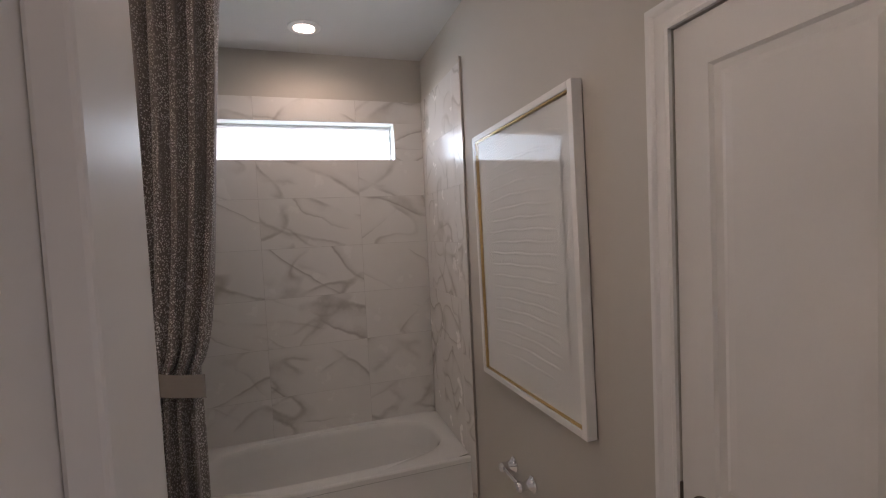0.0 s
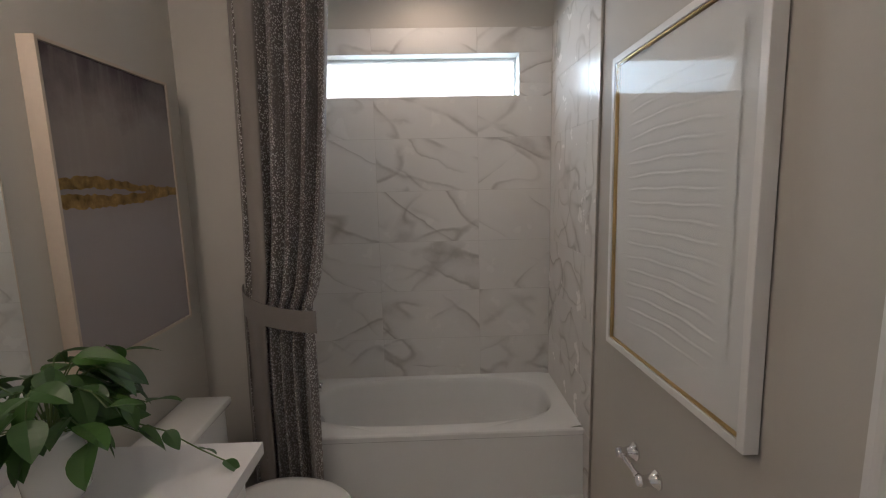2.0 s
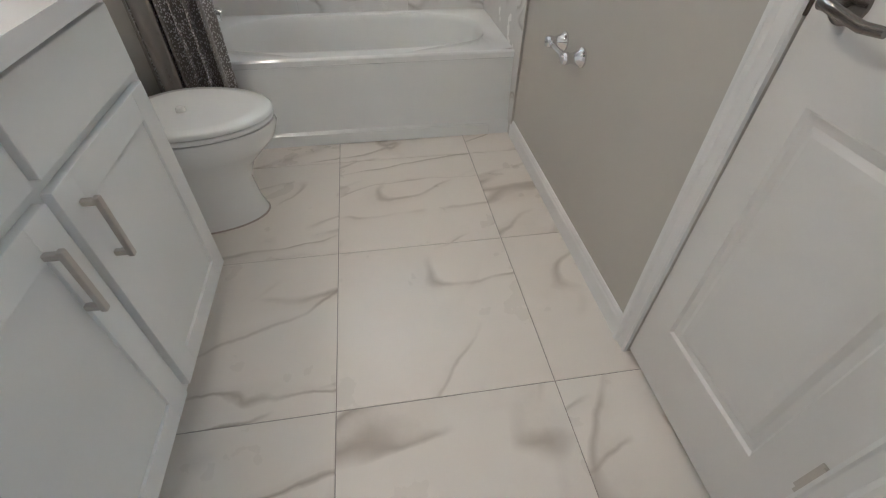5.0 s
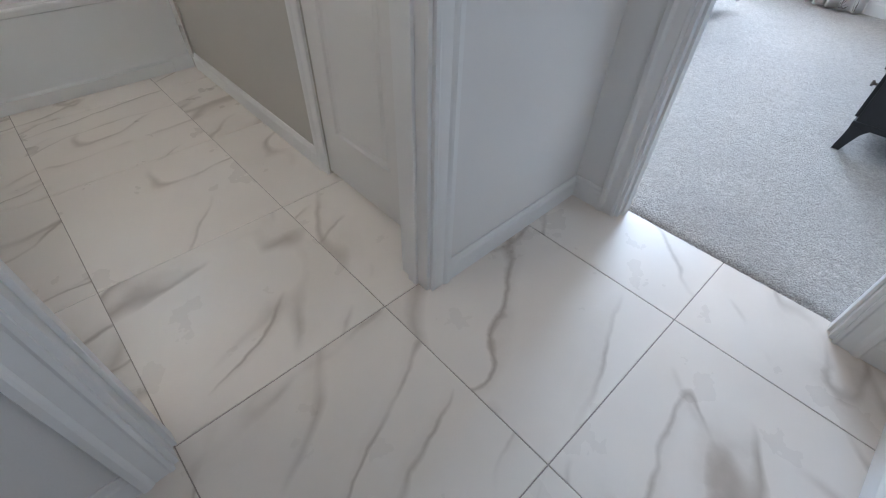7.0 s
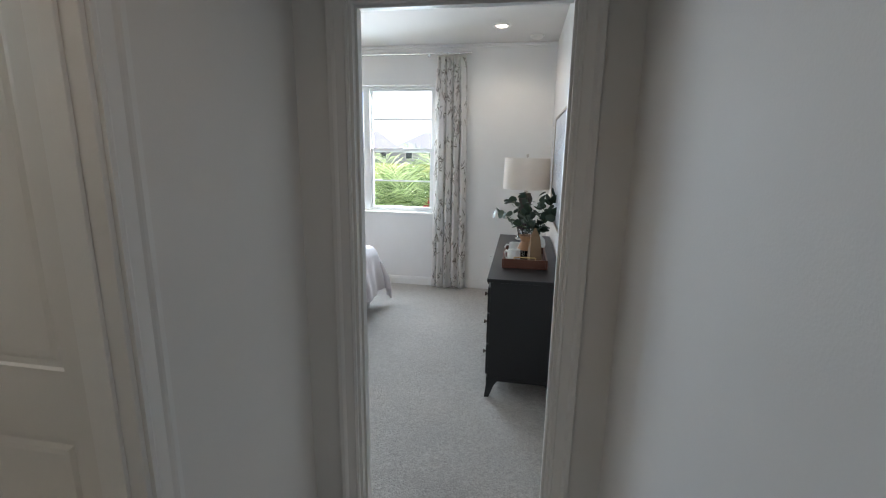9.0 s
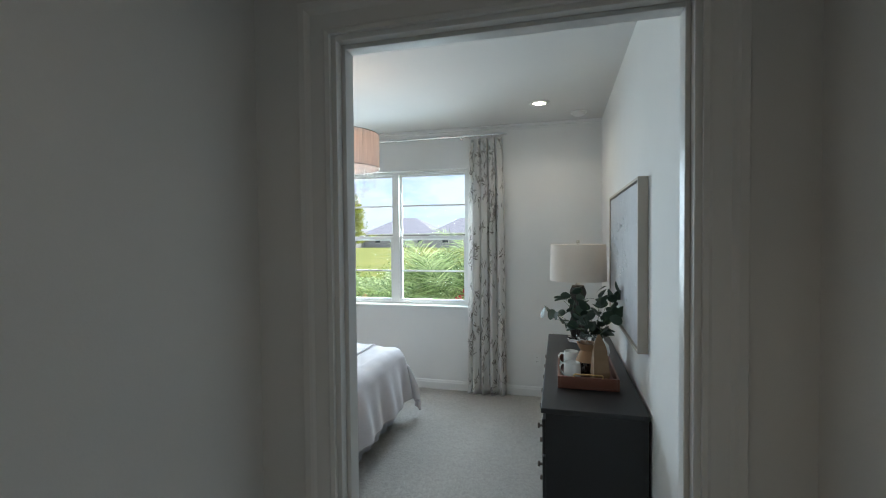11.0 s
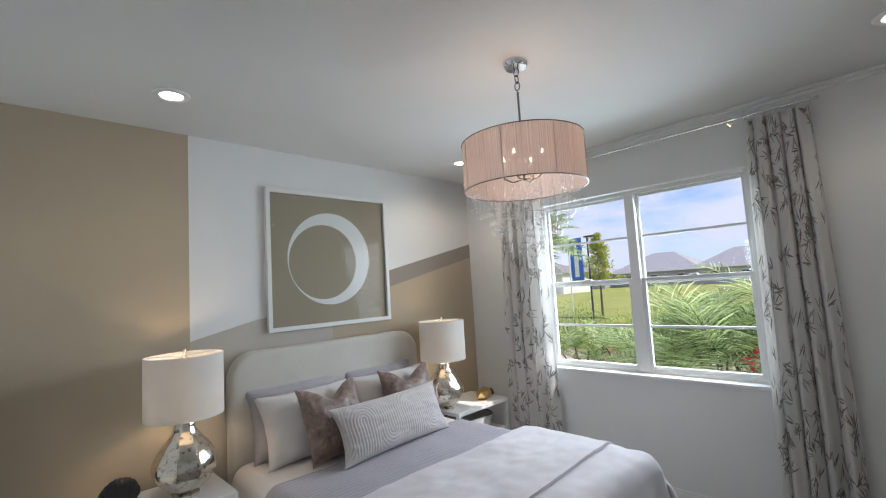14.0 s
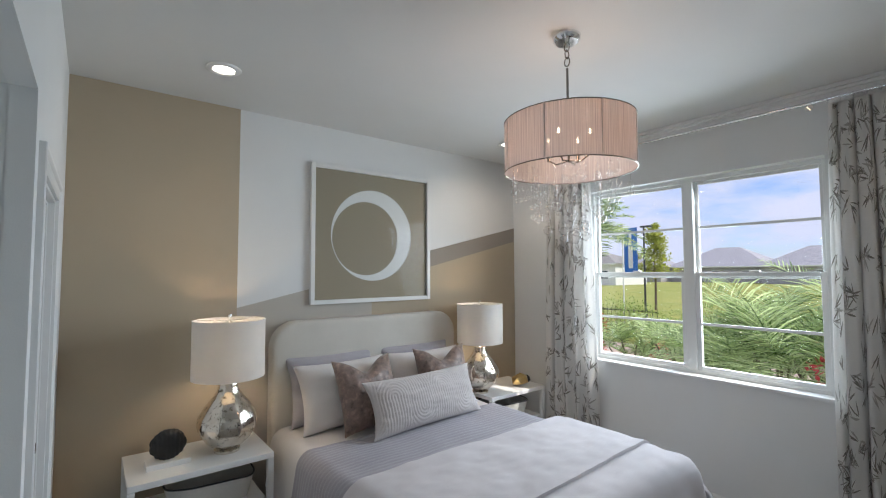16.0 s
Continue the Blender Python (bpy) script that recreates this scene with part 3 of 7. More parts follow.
def bathtub():
    """An alcove tub with an oval well, a straight rim and a sloping apron with a stepped foot."""
    x0, x1, y0, y1, zt = -0.668, XR - 0.012, 2.222, YB - 0.012, 0.395
    tub = thing("bathtub", (0, 0, 0), "white enamelled alcove bathtub with a sloping apron", "bathtub")
    n = 96
    cx, cy, a, b = (x0 + x1) / 2, (y0 + y1) / 2 + 0.012, (x1 - x0) / 2 - 0.075, (y1 - y0) / 2 - 0.055
    bm = bmesh.new()

    def oval(k, z, p=3.2, dx=0.0):
        out = []
        for i in range(n):
            t = 2 * math.pi * i / n
            c, s = math.cos(t), math.sin(t)
            out.append(bm.verts.new((cx + dx + k * a * abs(c) ** (2 / p) * (1 if c >= 0 else -1), cy + k * b * abs(s) ** (2 / p) * (1 if s >= 0 else -1), z)))
        return out
    outer = []
    for i in range(n):
        t = 2 * math.pi * i / n
        c, s = math.cos(t), math.sin(t)
        k = 1 / max(abs(c) / ((x1 - x0) / 2), abs(s) / ((y1 - y0) / 2))
        outer.append(bm.verts.new(((x0 + x1) / 2 + c * k, (y0 + y1) / 2 + s * k, zt)))
    rings = [outer, oval(1.0, zt), oval(0.985, zt - 0.006), oval(0.965, zt - 0.03), oval(0.93, 0.25, 3.0), oval(0.88, 0.14, 2.8), oval(0.80, 0.09, 2.6), oval(0.5, 0.075, 2.4), oval(0.06, 0.072, 2.2)]
    for r, q in zip(rings, rings[1:]):
        for i in range(n):
            bm.faces.new((r[i], r[(i + 1) % n], q[(i + 1) % n], q[i]))
    bm.faces.new(rings[-1])
    bmesh.ops.recalc_face_normals(bm, faces=bm.faces)
    part("basin", bm, ACRYL, tub, "", True, 50)
    prof = [(2.222, zt + 0.001), (2.214, zt - 0.001), (2.209, zt - 0.008), (2.208, zt - 0.03), (2.215, zt - 0.036), (2.196, 0.075), (2.192, 0.062), (2.176, 0.05), (2.171, 0.04), (2.170, 0.0), (2.3, 0.0)]
    bm = bmesh.new()
    la = [bm.verts.new((x0, y, z)) for y, z in prof]
    lb = [bm.verts.new((x1, y, z)) for y, z in prof]
    for i in range(len(prof) - 1):
        bm.faces.new((la[i], la[i + 1], lb[i + 1], lb[i]))
    bmesh.ops.recalc_face_normals(bm, faces=bm.faces)
    part("apron", bm, ACRYL, tub, "", True, 30)
    # raised centre panel with slanting ends on the apron's foot
    part("apron_foot", boxes((x0 + 0.10, 2.166, 0.0, x1 - 0.10, 2.174, 0.058), bevel=0.003), ACRYL, tub)
    part("overflow_plate", moved(lathe([(0.0, 0.012), (0.02, 0.012), (0.034, 0.006), (0.036, 0.0)], 28), pose(x0 + 0.118, cy - 0.03, 0.30, 0, 78, 0)), CHROME, tub, "chrome overflow plate", True)
    part("drain", moved(lathe([(0.0, 0.004), (0.028, 0.004), (0.034, 0.0)], 24), pose(x0 + 0.33, cy, 0.076)), CHROME, tub, "chrome drain", True)


bathtub()


def tub_spout():
    s = thing("tub_spout", (-0.679, 2.55, 0.50), "chrome tub spout on the tiled wall", "faucet")
    part("flange", moved(lathe([(0.034, 0), (0.034, 0.006), (0.026, 0.012)], 24), pose(0, 0, 0, 0, 90, 0)), CHROME, s, "", True)
    part("spout", joined(tube([(0.0, 0, 0), (0.06, 0, 0.002), (0.11, 0, 0), (0.135, 0, -0.01)], 0.024, 16, r1=0.021), moved(lathe([(0.0, -0.035), (0.015, -0.035), (0.019, 0.0)], 16), pose(0.118, 0, 0))), CHROME, s, "", True)
    part("diverter_knob", moved(lathe([(0.0, 0), (0.006, 0), (0.006, 0.02), (0.010, 0.024), (0.010, 0.032), (0.0, 0.034)], 14), pose(0.11, 0, 0.02)), CHROME, s, "", True)
    v = thing("tub_valve", (-0.679, 2.55, 0.85), "round chrome tub valve with a lever", "faucet")
    part("escutcheon", moved(lathe([(0.085, 0), (0.085, 0.004), (0.07, 0.012), (0.0, 0.014)], 36), pose(0, 0, 0, 0, 90, 0)), CHROME, v, "", True)
    part("lever", joined(moved(lathe([(0.022, 0.0), (0.02, 0.05), (0.0, 0.055)], 20), pose(0, 0, 0, 0, 90, 0)), tube([(0.04, 0, 0), (0.05, 0, -0.05), (0.052, 0, -0.09)], 0.009, 10, r1=0.006)), CHROME, v, "", True)


tub_spout()


def toilet():
    yc = 1.70
    t = thing("toilet", (XL, yc, 0), "white two-piece porcelain toilet with its lid down", "toilet")
    zt = 0.765
    part("tank", joined(moved(boxes((0.015, -0.205, 0.375, 0.175, 0.205, zt - 0.035), bevel=0.018), pose(0, 0, 0))), PORC, t, "", True)
    part("tank_lid", boxes((0.008, -0.225, zt - 0.034, 0.192, 0.225, zt), bevel=0.013), PORC, t, "", True)
    part("flush_lever", tube([(0.176, -0.15, 0.69), (0.19, -0.15, 0.69), (0.192, -0.11, 0.686), (0.19, -0.075, 0.684)], 0.006, 10), CHROME, t, "chrome flush lever", True)

    def egg(k, z, front=0.685, back=0.20, half=0.185, m=48):
        out = []
        for i in range(m):
            a = 2 * math.pi * i / m
            c, s = math.cos(a), math.sin(a)
            xm = back + (front - back) * 0.42
            rx = (front - xm) if c > 0 else (xm - back)
            out.append((xm + k * rx * c * (1 if c > 0 else 1.0), k * half * s, z))
        return out

    def stack(loops, cap0=True, cap1=True):
        bm = bmesh.new()
        rs = [[bm.verts.new(c) for c in lp] for lp in loops]
        for r, q in zip(rs, rs[1:]):
            for i in range(len(r)):
                bm.faces.new((r[i], r[(i + 1) % len(r)], q[(i + 1) % len(q)], q[i]))
        if cap0:
            bm.faces.new(list(reversed(rs[0])))
        if cap1:
            bm.faces.new(rs[-1])
        bmesh.ops.recalc_face_normals(bm, faces=bm.faces)
        return bm
    part("bowl", stack([egg(1.0, 0.0, 0.572, 0.08, 0.142), egg(1.0, 0.012, 0.572, 0.08, 0.142), egg(0.98, 0.06, 0.562, 0.09, 0.130), egg(0.96, 0.16, 0.556, 0.11, 0.118), egg(1.0, 0.23, 0.575, 0.12, 0.125),
                        egg(1.0, 0.29, 0.635, 0.13, 0.158), egg(1.0, 0.33, 0.672, 0.14, 0.178), egg(1.0, 0.375, 0.688, 0.14, 0.186), egg(0.985, 0.39, 0.688, 0.14, 0.186), egg(0.9, 0.392, 0.688, 0.14, 0.186)]), PORC, t, "", True, 60)
    part("seat", stack([egg(0.97, 0.393), egg(1.0, 0.398), egg(1.0, 0.407), egg(0.98, 0.411)]), PORC, t, "", True, 60)
    part("lid", stack([egg(0.98, 0.413), egg(1.005, 0.417), egg(1.0, 0.428), egg(0.97, 0.434), egg(0.8, 0.438), egg(0.4, 0.4395)]), PORC, t, "", True, 60)
    part("bumper", moved(lathe([(0.016, 0), (0.016, 0.01), (0.012, 0.016), (0.0, 0.018)], 20), pose(0.40, -0.02, 0.4385)), PORC, t, "small white knob on the lid", True)
    part("base_caulk", stack([egg(1.02, 0.0, 0.572, 0.08, 0.142), egg(1.0, 0.006, 0.572, 0.08, 0.142)]), GROUT, t)
    for y in (-0.075, 0.075):
        part("seat_hinge", boxes((0.2, y - 0.02, 0.40, 0.235, y + 0.02, 0.43), bevel=0.006), PORC, t)
        part("bolt_cap", moved(lathe([(0.014, 0), (0.013, 0.01), (0.0, 0.018)], 16), pose(0.30, y * 1.45, 0.001)), PORC, t)


toilet()


def shaker(x, y, z, w, h, parent, t=0.019, rail=0.062):
    """A shaker door facing +x: a sunk panel with two stiles and two rails on it."""
    d = part("cabinet_door", moved(boxes((0, rail - 0.004, rail - 0.004, t - 0.008, w - rail + 0.004, h - rail + 0.004)), pose(x, y, z)), CABM, parent)
    for a in (0, w - rail):
        part("stile", moved(boxes((0, a, 0, t, a + rail, h), bevel=0.0015), pose(x, y, z)), CABM, d)
    for b in (0, h - rail):
        part("rail", moved(boxes((0, rail, b, t - 0.0004, w - rail, b + rail), bevel=0.0012), pose(x, y, z)), CABM, d)
    return d


def bar_pull(length=0.13):
    """A square-section D pull standing upright, out along +x."""
    return boxes((0, -0.006, 0, 0.030, 0.006, 0.012), (0, -0.006, length - 0.012, 0.030, 0.006, length), (0.022, -0.0065, -0.004, 0.033, 0.0065, length + 0.004), bevel=0.0022)


def vanity():
    x0, x1, y0, y1 = XL + 0.003, -0.421, 0.345, 1.30
    v = thing("vanity_cabinet", (0, 0, 0), "white painted shaker vanity cabinet with nickel pulls", "cabinet")
    part("body", boxes((x0, y0, 0.105, x1, y1, 0.885), bevel=0.002), CABM, v)
    part("toe_kick", boxes((x0, y0 + 0.002, 0.0, x1 - 0.065, y1 - 0.002, 0.105)), CABM, v)
    for a, b, hy in ((0.385, 0.812, 0.745), (0.836, 1.263, 0.880)):
        dr = part("drawer_front", moved(boxes((0, 0, 0, 0.019, b - a, 0.135), bevel=0.002), pose(x1, a, 0.735)), CABM, v)
        dd = shaker(x1, a, 0.135, b - a, 0.575, v)
        part("pull", moved(bar_pull(), pose(x1 + 0.019, hy, 0.535)), NICKEL, dd, "brushed nickel bar pull")
    c = thing("vanity_countertop", (0, 0, 0), "white quartz vanity countertop with an undermount sink", "countertop")
    bm = bmesh.new()
    xa, xb, ya, yb = x0, -0.379, y0 - 0.02, 1.332
    rim, cut = [], []
    for i in range(96):
        a = 2 * math.pi * i / 96
        cc, ss = math.cos(a), math.sin(a)
        ix, iy = -0.65 + 0.158 * abs(cc) ** 0.6 * (1 if cc > 0 else -1), 0.79 + 0.248 * abs(ss) ** 0.6 * (1 if ss > 0 else -1)
        px, py = cc * 0.16, ss * 0.25
        k = min((xb + 0.65) / px if px > 1e-6 else ((xa + 0.65) / px if px < -1e-6 else 1e9), (yb - 0.79) / py if py > 1e-6 else ((ya - 0.79) / py if py < -1e-6 else 1e9))
        rim.append([-0.65 + px * k, 0.79 + py * k])
        cut.append((ix, iy))
    for c0 in ((xa, ya), (xa, yb), (xb, ya), (xb, yb)):
        q = min(rim, key=lambda r: math.hypot(r[0] - c0[0], r[1] - c0[1]))
        q[0], q[1] = c0
    loops = [[bm.verts.new((x, y, z)) for x, y in lp] for lp, z in ((cut, 0.888), (cut, 0.921), (rim, 0.921), (rim, 0.888))]
    for a, q in zip(loops, loops[1:] + loops[:1]):
        for i in range(96):
            bm.faces.new((a[i], a[(i + 1) % 96], q[(i + 1) % 96], q[i]))
    bmesh.ops.recalc_face_normals(bm, faces=bm.faces)
    part("slab", bm, QUARTZ, c)
    bm = bmesh.new()
    rs = []
    for k, z in ((1.0, 0.889), (0.99, 0.87), (0.93, 0.80), (0.7, 0.765), (0.12, 0.76)):
        ring = []
        for i in range(48):
            a = 2 * math.pi * i / 48
            cc, ss = math.cos(a), math.sin(a)
            ring.append(bm.verts.new((-0.65 + k * 0.16 * abs(cc) ** 0.6 * (1 if cc > 0 else -1), 0.79 + k * 0.25 * abs(ss) ** 0.6 * (1 if ss > 0 else -1), z)))
        rs.append(ring)
    for r, q in zip(rs, rs[1:]):
        for i in range(48):
            bm.faces.new((r[i], q[i], q[(i + 1) % 48], r[(i + 1) % 48]))
    bm.faces.new(rs[-1])
    part("sink", bm, PORC, c, "white oval undermount sink", True)
    part("backsplash", boxes((x0, y0 - 0.02, 0.922, x0 + 0.019, 1.332, 1.02), bevel=0.002), QUARTZ, c)
    f = thing("sink_faucet", (-0.845, 0.79, 0.921), "chrome sink faucet on the vanity top", "faucet")
    part("spout", joined(lathe([(0.026, 0), (0.026, 0.008), (0.016, 0.014), (0.014, 0.12), (0.0, 0.125)], 20), tube([(0, 0, 0.11), (0.05, 0, 0.15), (0.1, 0, 0.145), (0.125, 0, 0.115)], 0.011, 12)), CHROME, f, "", True)
    for y in (-0.1, 0.1):
        part("tap_handle", moved(joined(lathe([(0.024, 0), (0.024, 0.006), (0.013, 0.012), (0.012, 0.05), (0.0, 0.054)], 18), tube([(0, 0, 0.045), (0.02, y * 0.5, 0.05)], 0.006, 8)), pose(0, y, 0)), CHROME, f, "", True)


vanity()


def wall_mirror():
    m = thing("wall_mirror", (XL, 0.42, 1.06), "wide clear mirror above the white vanity", "mirror")
    w, h = 0.90, 1.02
    bm = bmesh.new()
    loops = [[bm.verts.new((d, *c)) for c in ((o, o), (w - o, o), (w - o, h - o), (o, h - o))] for o, d in ((0, 0.001), (0, 0.004), (0.005, 0.0055))]
    for a, b in zip(loops, loops[1:]):
        for i in range(4):
            bm.faces.new((a[i], a[(i + 1) % 4], b[(i + 1) % 4], b[i]))
    bm.faces.new(loops[-1])
    bmesh.ops.recalc_face_normals(bm, faces=bm.faces)
    part("glass", bm, MIRROR, m)
    part("backing", boxes((0.0, 0.002, 0.002, 0.001, w - 0.002, h - 0.002)), SHADOWGAP, m)


wall_mirror()


def landscape_canvas():
    """The mauve canvas with a gold band, in a pale floating frame."""
    y0, y1, z0, z1 = 1.42, 1.972, 1.075, 1.952
    p = thing("canvas_painting", (XL, y0, z0), "abstract mauve and grey canvas with a gold-leaf band", "painting")
    w, h, d = y1 - y0, z1 - z0, 0.045
    part("frame", boxes((0, 0, 0, d, 0.010, h), (0, w - 0.010, 0, d, w, h), (0, 0.01, 0, d, w - 0.01, 0.010), (0, 0.01, h - 0.01, d, w - 0.01, h), bevel=0.001), PALEWOOD, p, "pale wood floating frame")
    m, n, l, pr = nmat("abstract_sky_paint")
    v = coords(n, l)
    sx = n.new("ShaderNodeSeparateXYZ")
    l.new(v, sx.inputs[0])
    wob = tex_noise(n, l, v, 5.0, 6, 0.6)
    ad = n.new("ShaderNodeMath")
    ad.operation = "MULTIPLY_ADD"
    ad.inputs[1].default_value = 0.35
    l.new(wob, ad.inputs[0])
    l.new(sx.outputs["Z"], ad.inputs[2])
    base = mixc(n, l, ramp(n, l, ad.outputs[0], 0.55, 0.74), (0.37, 0.335, 0.335), (0.31, 0.27, 0.255))
    base = mixc(n, l, ramp(n, l, ad.outputs[0], 0.86, 1.05), base, (0.085, 0.06, 0.068))
    streak = tex_noise(n, l, coords(n, l, (1, 22, 2)), 1.6, 4)
    base = mixc(n, l, ramp(n, l, streak, 0.5, 0.75, 0, 0.35), base, (0.36, 0.33, 0.31))
    l.new(base, pr.inputs["Base Color"])
    pr.inputs["Roughness"].default_value = 0.6
    bumped(n, l, pr, tex_noise(n, l, v, 160, 3), 0.15, 0.002)
    part("canvas", boxes((0.004, 0.012, 0.012, d - 0.004, w - 0.012, h - 0.012), bevel=0.001), m, p)
    rnd = random.Random(5)
    bands = (((0.0, 0.514, 0.030), (0.2, 0.523, 0.034), (0.5, 0.508, 0.026), (0.62, 0.502, 0.018), (0.8, 0.495, 0.026), (1.0, 0.487, 0.030)),
             ((0.0, 0.471, 0.042), (0.3, 0.466, 0.036), (0.6, 0.470, 0.030), (0.85, 0.480, 0.024), (1.0, 0.484, 0.012)))
    for k, keys in enumerate(bands):
        bm = bmesh.new()
        a, b = [], []
        for i in range(41):
            y = 0.013 + (w - 0.026) * i / 40
            mid, tt = (float(np.interp(i / 40, [q[0] for q in keys], [q[j] for q in keys])) for j in (1, 2))
            a.append(bm.verts.new((d - 0.003 - 0.0004 * k, y, mid + tt / 2 + rnd.uniform(-.004, .004))))
            b.append(bm.verts.new((d - 0.003 - 0.0004 * k, y, mid - tt / 2 + rnd.uniform(-.004, .004))))
        for i in range(40):
            bm.faces.new((a[i], b[i], b[i + 1], a[i + 1]))
        part("gold_band", bm, AGEDGOLD, p, "gold-leaf band")


landscape_canvas()


def plaster_relief():
    """White framed shadow box with rippled plaster lines, behind glass."""
    y0, y1, z0, z1 = 1.137, 1.908, 0.954, 2.009
    p = thing("framed_relief", (XR, y0, z0), "white shadow-box frame with a rippled white plaster relief", "picture")
    w, h, d, f = y1 - y0, z1 - z0, 0.037, 0.024
    p.matrix_world = pose(XR - 0.004, y0, z0 + 0.009, -1.3, 0, 0)

    def ring(o, i, x0, x1, bv):
        return boxes((x1, o, o, x0, i, h - o), (x1, w - i, o, x0, w - o, h - o), (x1, i, o, x0, w - i, i), (x1, i, h - i, x0, w - i, h - o), bevel=bv)
    part("frame", ring(0.0, f, -0.001, -d, 0.002), WHITEFRAME, p)
    part("gilt_fillet", ring(f, f + 0.005, -0.001, -d + 0.005, 0.001), GOLD, p, "thin gold fillet")
    # dark inset board paints the shade between frame and wall
    part("backing", boxes((-0.0005, 0.008, 0.008, 0.0038, w - 0.008, h - 0.008)), SHADOWGAP, p, "dark board added as the shadow gap behind the frame")
    part("mat", boxes((-0.0205, f + 0.005, f + 0.005, -0.003, w - f - 0.007, h - f - 0.007)), PAPER, p)
    m0, m1 = 0.092, 0.115

    rnd = random.Random(11)
    edge = [rnd.uniform(-0.004, 0.004) for _ in range(200)]

    def surf(u, v):
        y, z = m0 + (w - 2 * m0) * u, m1 + (h - 2 * m1) * v
        e = min(u, 1 - u)
        x = -0.0235
        lines = 17
        bow = 0.05 * math.sin((v - 0.5) * 3.0) * ((u - 0.5) * 2) ** 2 * (1 if v > 0.5 else -1) + 0.004 * math.sin(u * 17 + v * 40)
        q = ((v + bow * 0.6) * lines * 1.08) % 1.0
        ridge = math.exp(-((q - 0.5) / 0.09) ** 2) - 0.8 * math.exp(-((q - 0.63) / 0.06) ** 2)
        taper = max(0.0, min(1.0, (e - 0.06) / 0.08)) * max(0.0, min(1.0, min(v, 1 - v) / 0.05))
        if e < 0.02 or min(v, 1 - v) < 0.015:
            y += edge[int(v * 170)] * (1 if e < 0.02 else 0)
            z += edge[int(u * 170) + 20] * (1 if min(v, 1 - v) < 0.015 else 0)
        return Vector((x - 0.0012 * ridge * taper, y, z))
    part("plaster_sheet", grid_surface(surf, 40, 300), PAPER, p, "rippled white plaster sheet", True, 180)
    g = part("glass", boxes((-d + 0.0005, f + 0.002, f + 0.002, -d + 0.0025, w - f - 0.002, h - f - 0.002)), BOXGLASS, p)
    g.visible_shadow = False


plaster_relief()


def paper_holder():
    h = thing("toilet_paper_holder", (XR, 1.628, 0.602), "empty chrome toilet paper holder on the wall", "paper holder")
    for y in (-0.078, 0.078):
        part("post", moved(lathe([(0.0, 0), (0.031, 0), (0.031, 0.006), (0.028, 0.009), (0.025, 0.011), (0.020, 0.026), (0.0165, 0.04), (0.0165, 0.046), (0.0195, 0.05), (0.0195, 0.062), (0.015, 0.069), (0.0, 0.071)], 24), pose(0, y, 0, 0, -90, 0)), CHROME, h, "", True)
    part("roller", tube([(-0.055, -0.066, 0.0), (-0.055, -0.03, 0.0), (-0.055, 0.03, 0), (-0.055, 0.066, 0.0)], 0.0085, 14), CHROME, h, "", True)
    for y in (-0.05, 0.05):
        part("roller_collar", moved(lathe([(0.0, -0.006), (0.012, -0.006), (0.012, 0.006), (0, 0.006)], 16), pose(-0.055, y, 0, 90, 0, 0)), CHROME, h, "", True)


paper_holder()


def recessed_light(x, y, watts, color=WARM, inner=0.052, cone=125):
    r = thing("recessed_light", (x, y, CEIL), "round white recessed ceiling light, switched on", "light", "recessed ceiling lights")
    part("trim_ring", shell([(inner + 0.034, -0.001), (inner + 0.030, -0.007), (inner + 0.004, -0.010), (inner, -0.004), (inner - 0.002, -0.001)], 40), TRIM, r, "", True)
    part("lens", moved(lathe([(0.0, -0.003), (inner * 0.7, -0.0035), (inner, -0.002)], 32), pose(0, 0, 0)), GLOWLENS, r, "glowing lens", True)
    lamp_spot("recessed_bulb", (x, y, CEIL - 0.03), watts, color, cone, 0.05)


GLOWLENS = glow("warm_lens_glow", (1.0, 0.86, 0.70), 14.0)
recessed_light(0.068, 2.52, 2.5, (1.0, 0.80, 0.62), cone=168)
# hall fill: an unseen fitting added to brighten the hall walls
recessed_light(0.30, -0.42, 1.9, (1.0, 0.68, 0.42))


def vanity_light():
    v = thing("vanity_light", (XL, 0.84, 2.24), "three-globe nickel vanity light above the mirror, lit", "light")
    part("backplate", boxes((0.001, -0.27, -0.03, 0.02, 0.27, 0.03), bevel=0.004), NICKEL, v)
    for y in (-0.2, 0.0, 0.2):
        part("arm", tube([(0.02, y, 0), (0.08, y, 0), (0.10, y, 0.02)], 0.009, 10), NICKEL, v)
        part("globe", moved(lathe([(0.0, -0.05), (0.03, -0.04), (0.05, 0.0), (0.04, 0.035), (0.0, 0.05)], 20), pose(0.10, y, 0.06)), GLOWLENS, v, "glowing frosted globe", True)
    lamp_area("vanity_glow", look((XL + 0.17, 0.84, 2.28), (XL + 0.9, 0.95, 1.2)), 0.5, 0.12, 0.18, (1.0, 0.82, 0.62))


vanity_light()


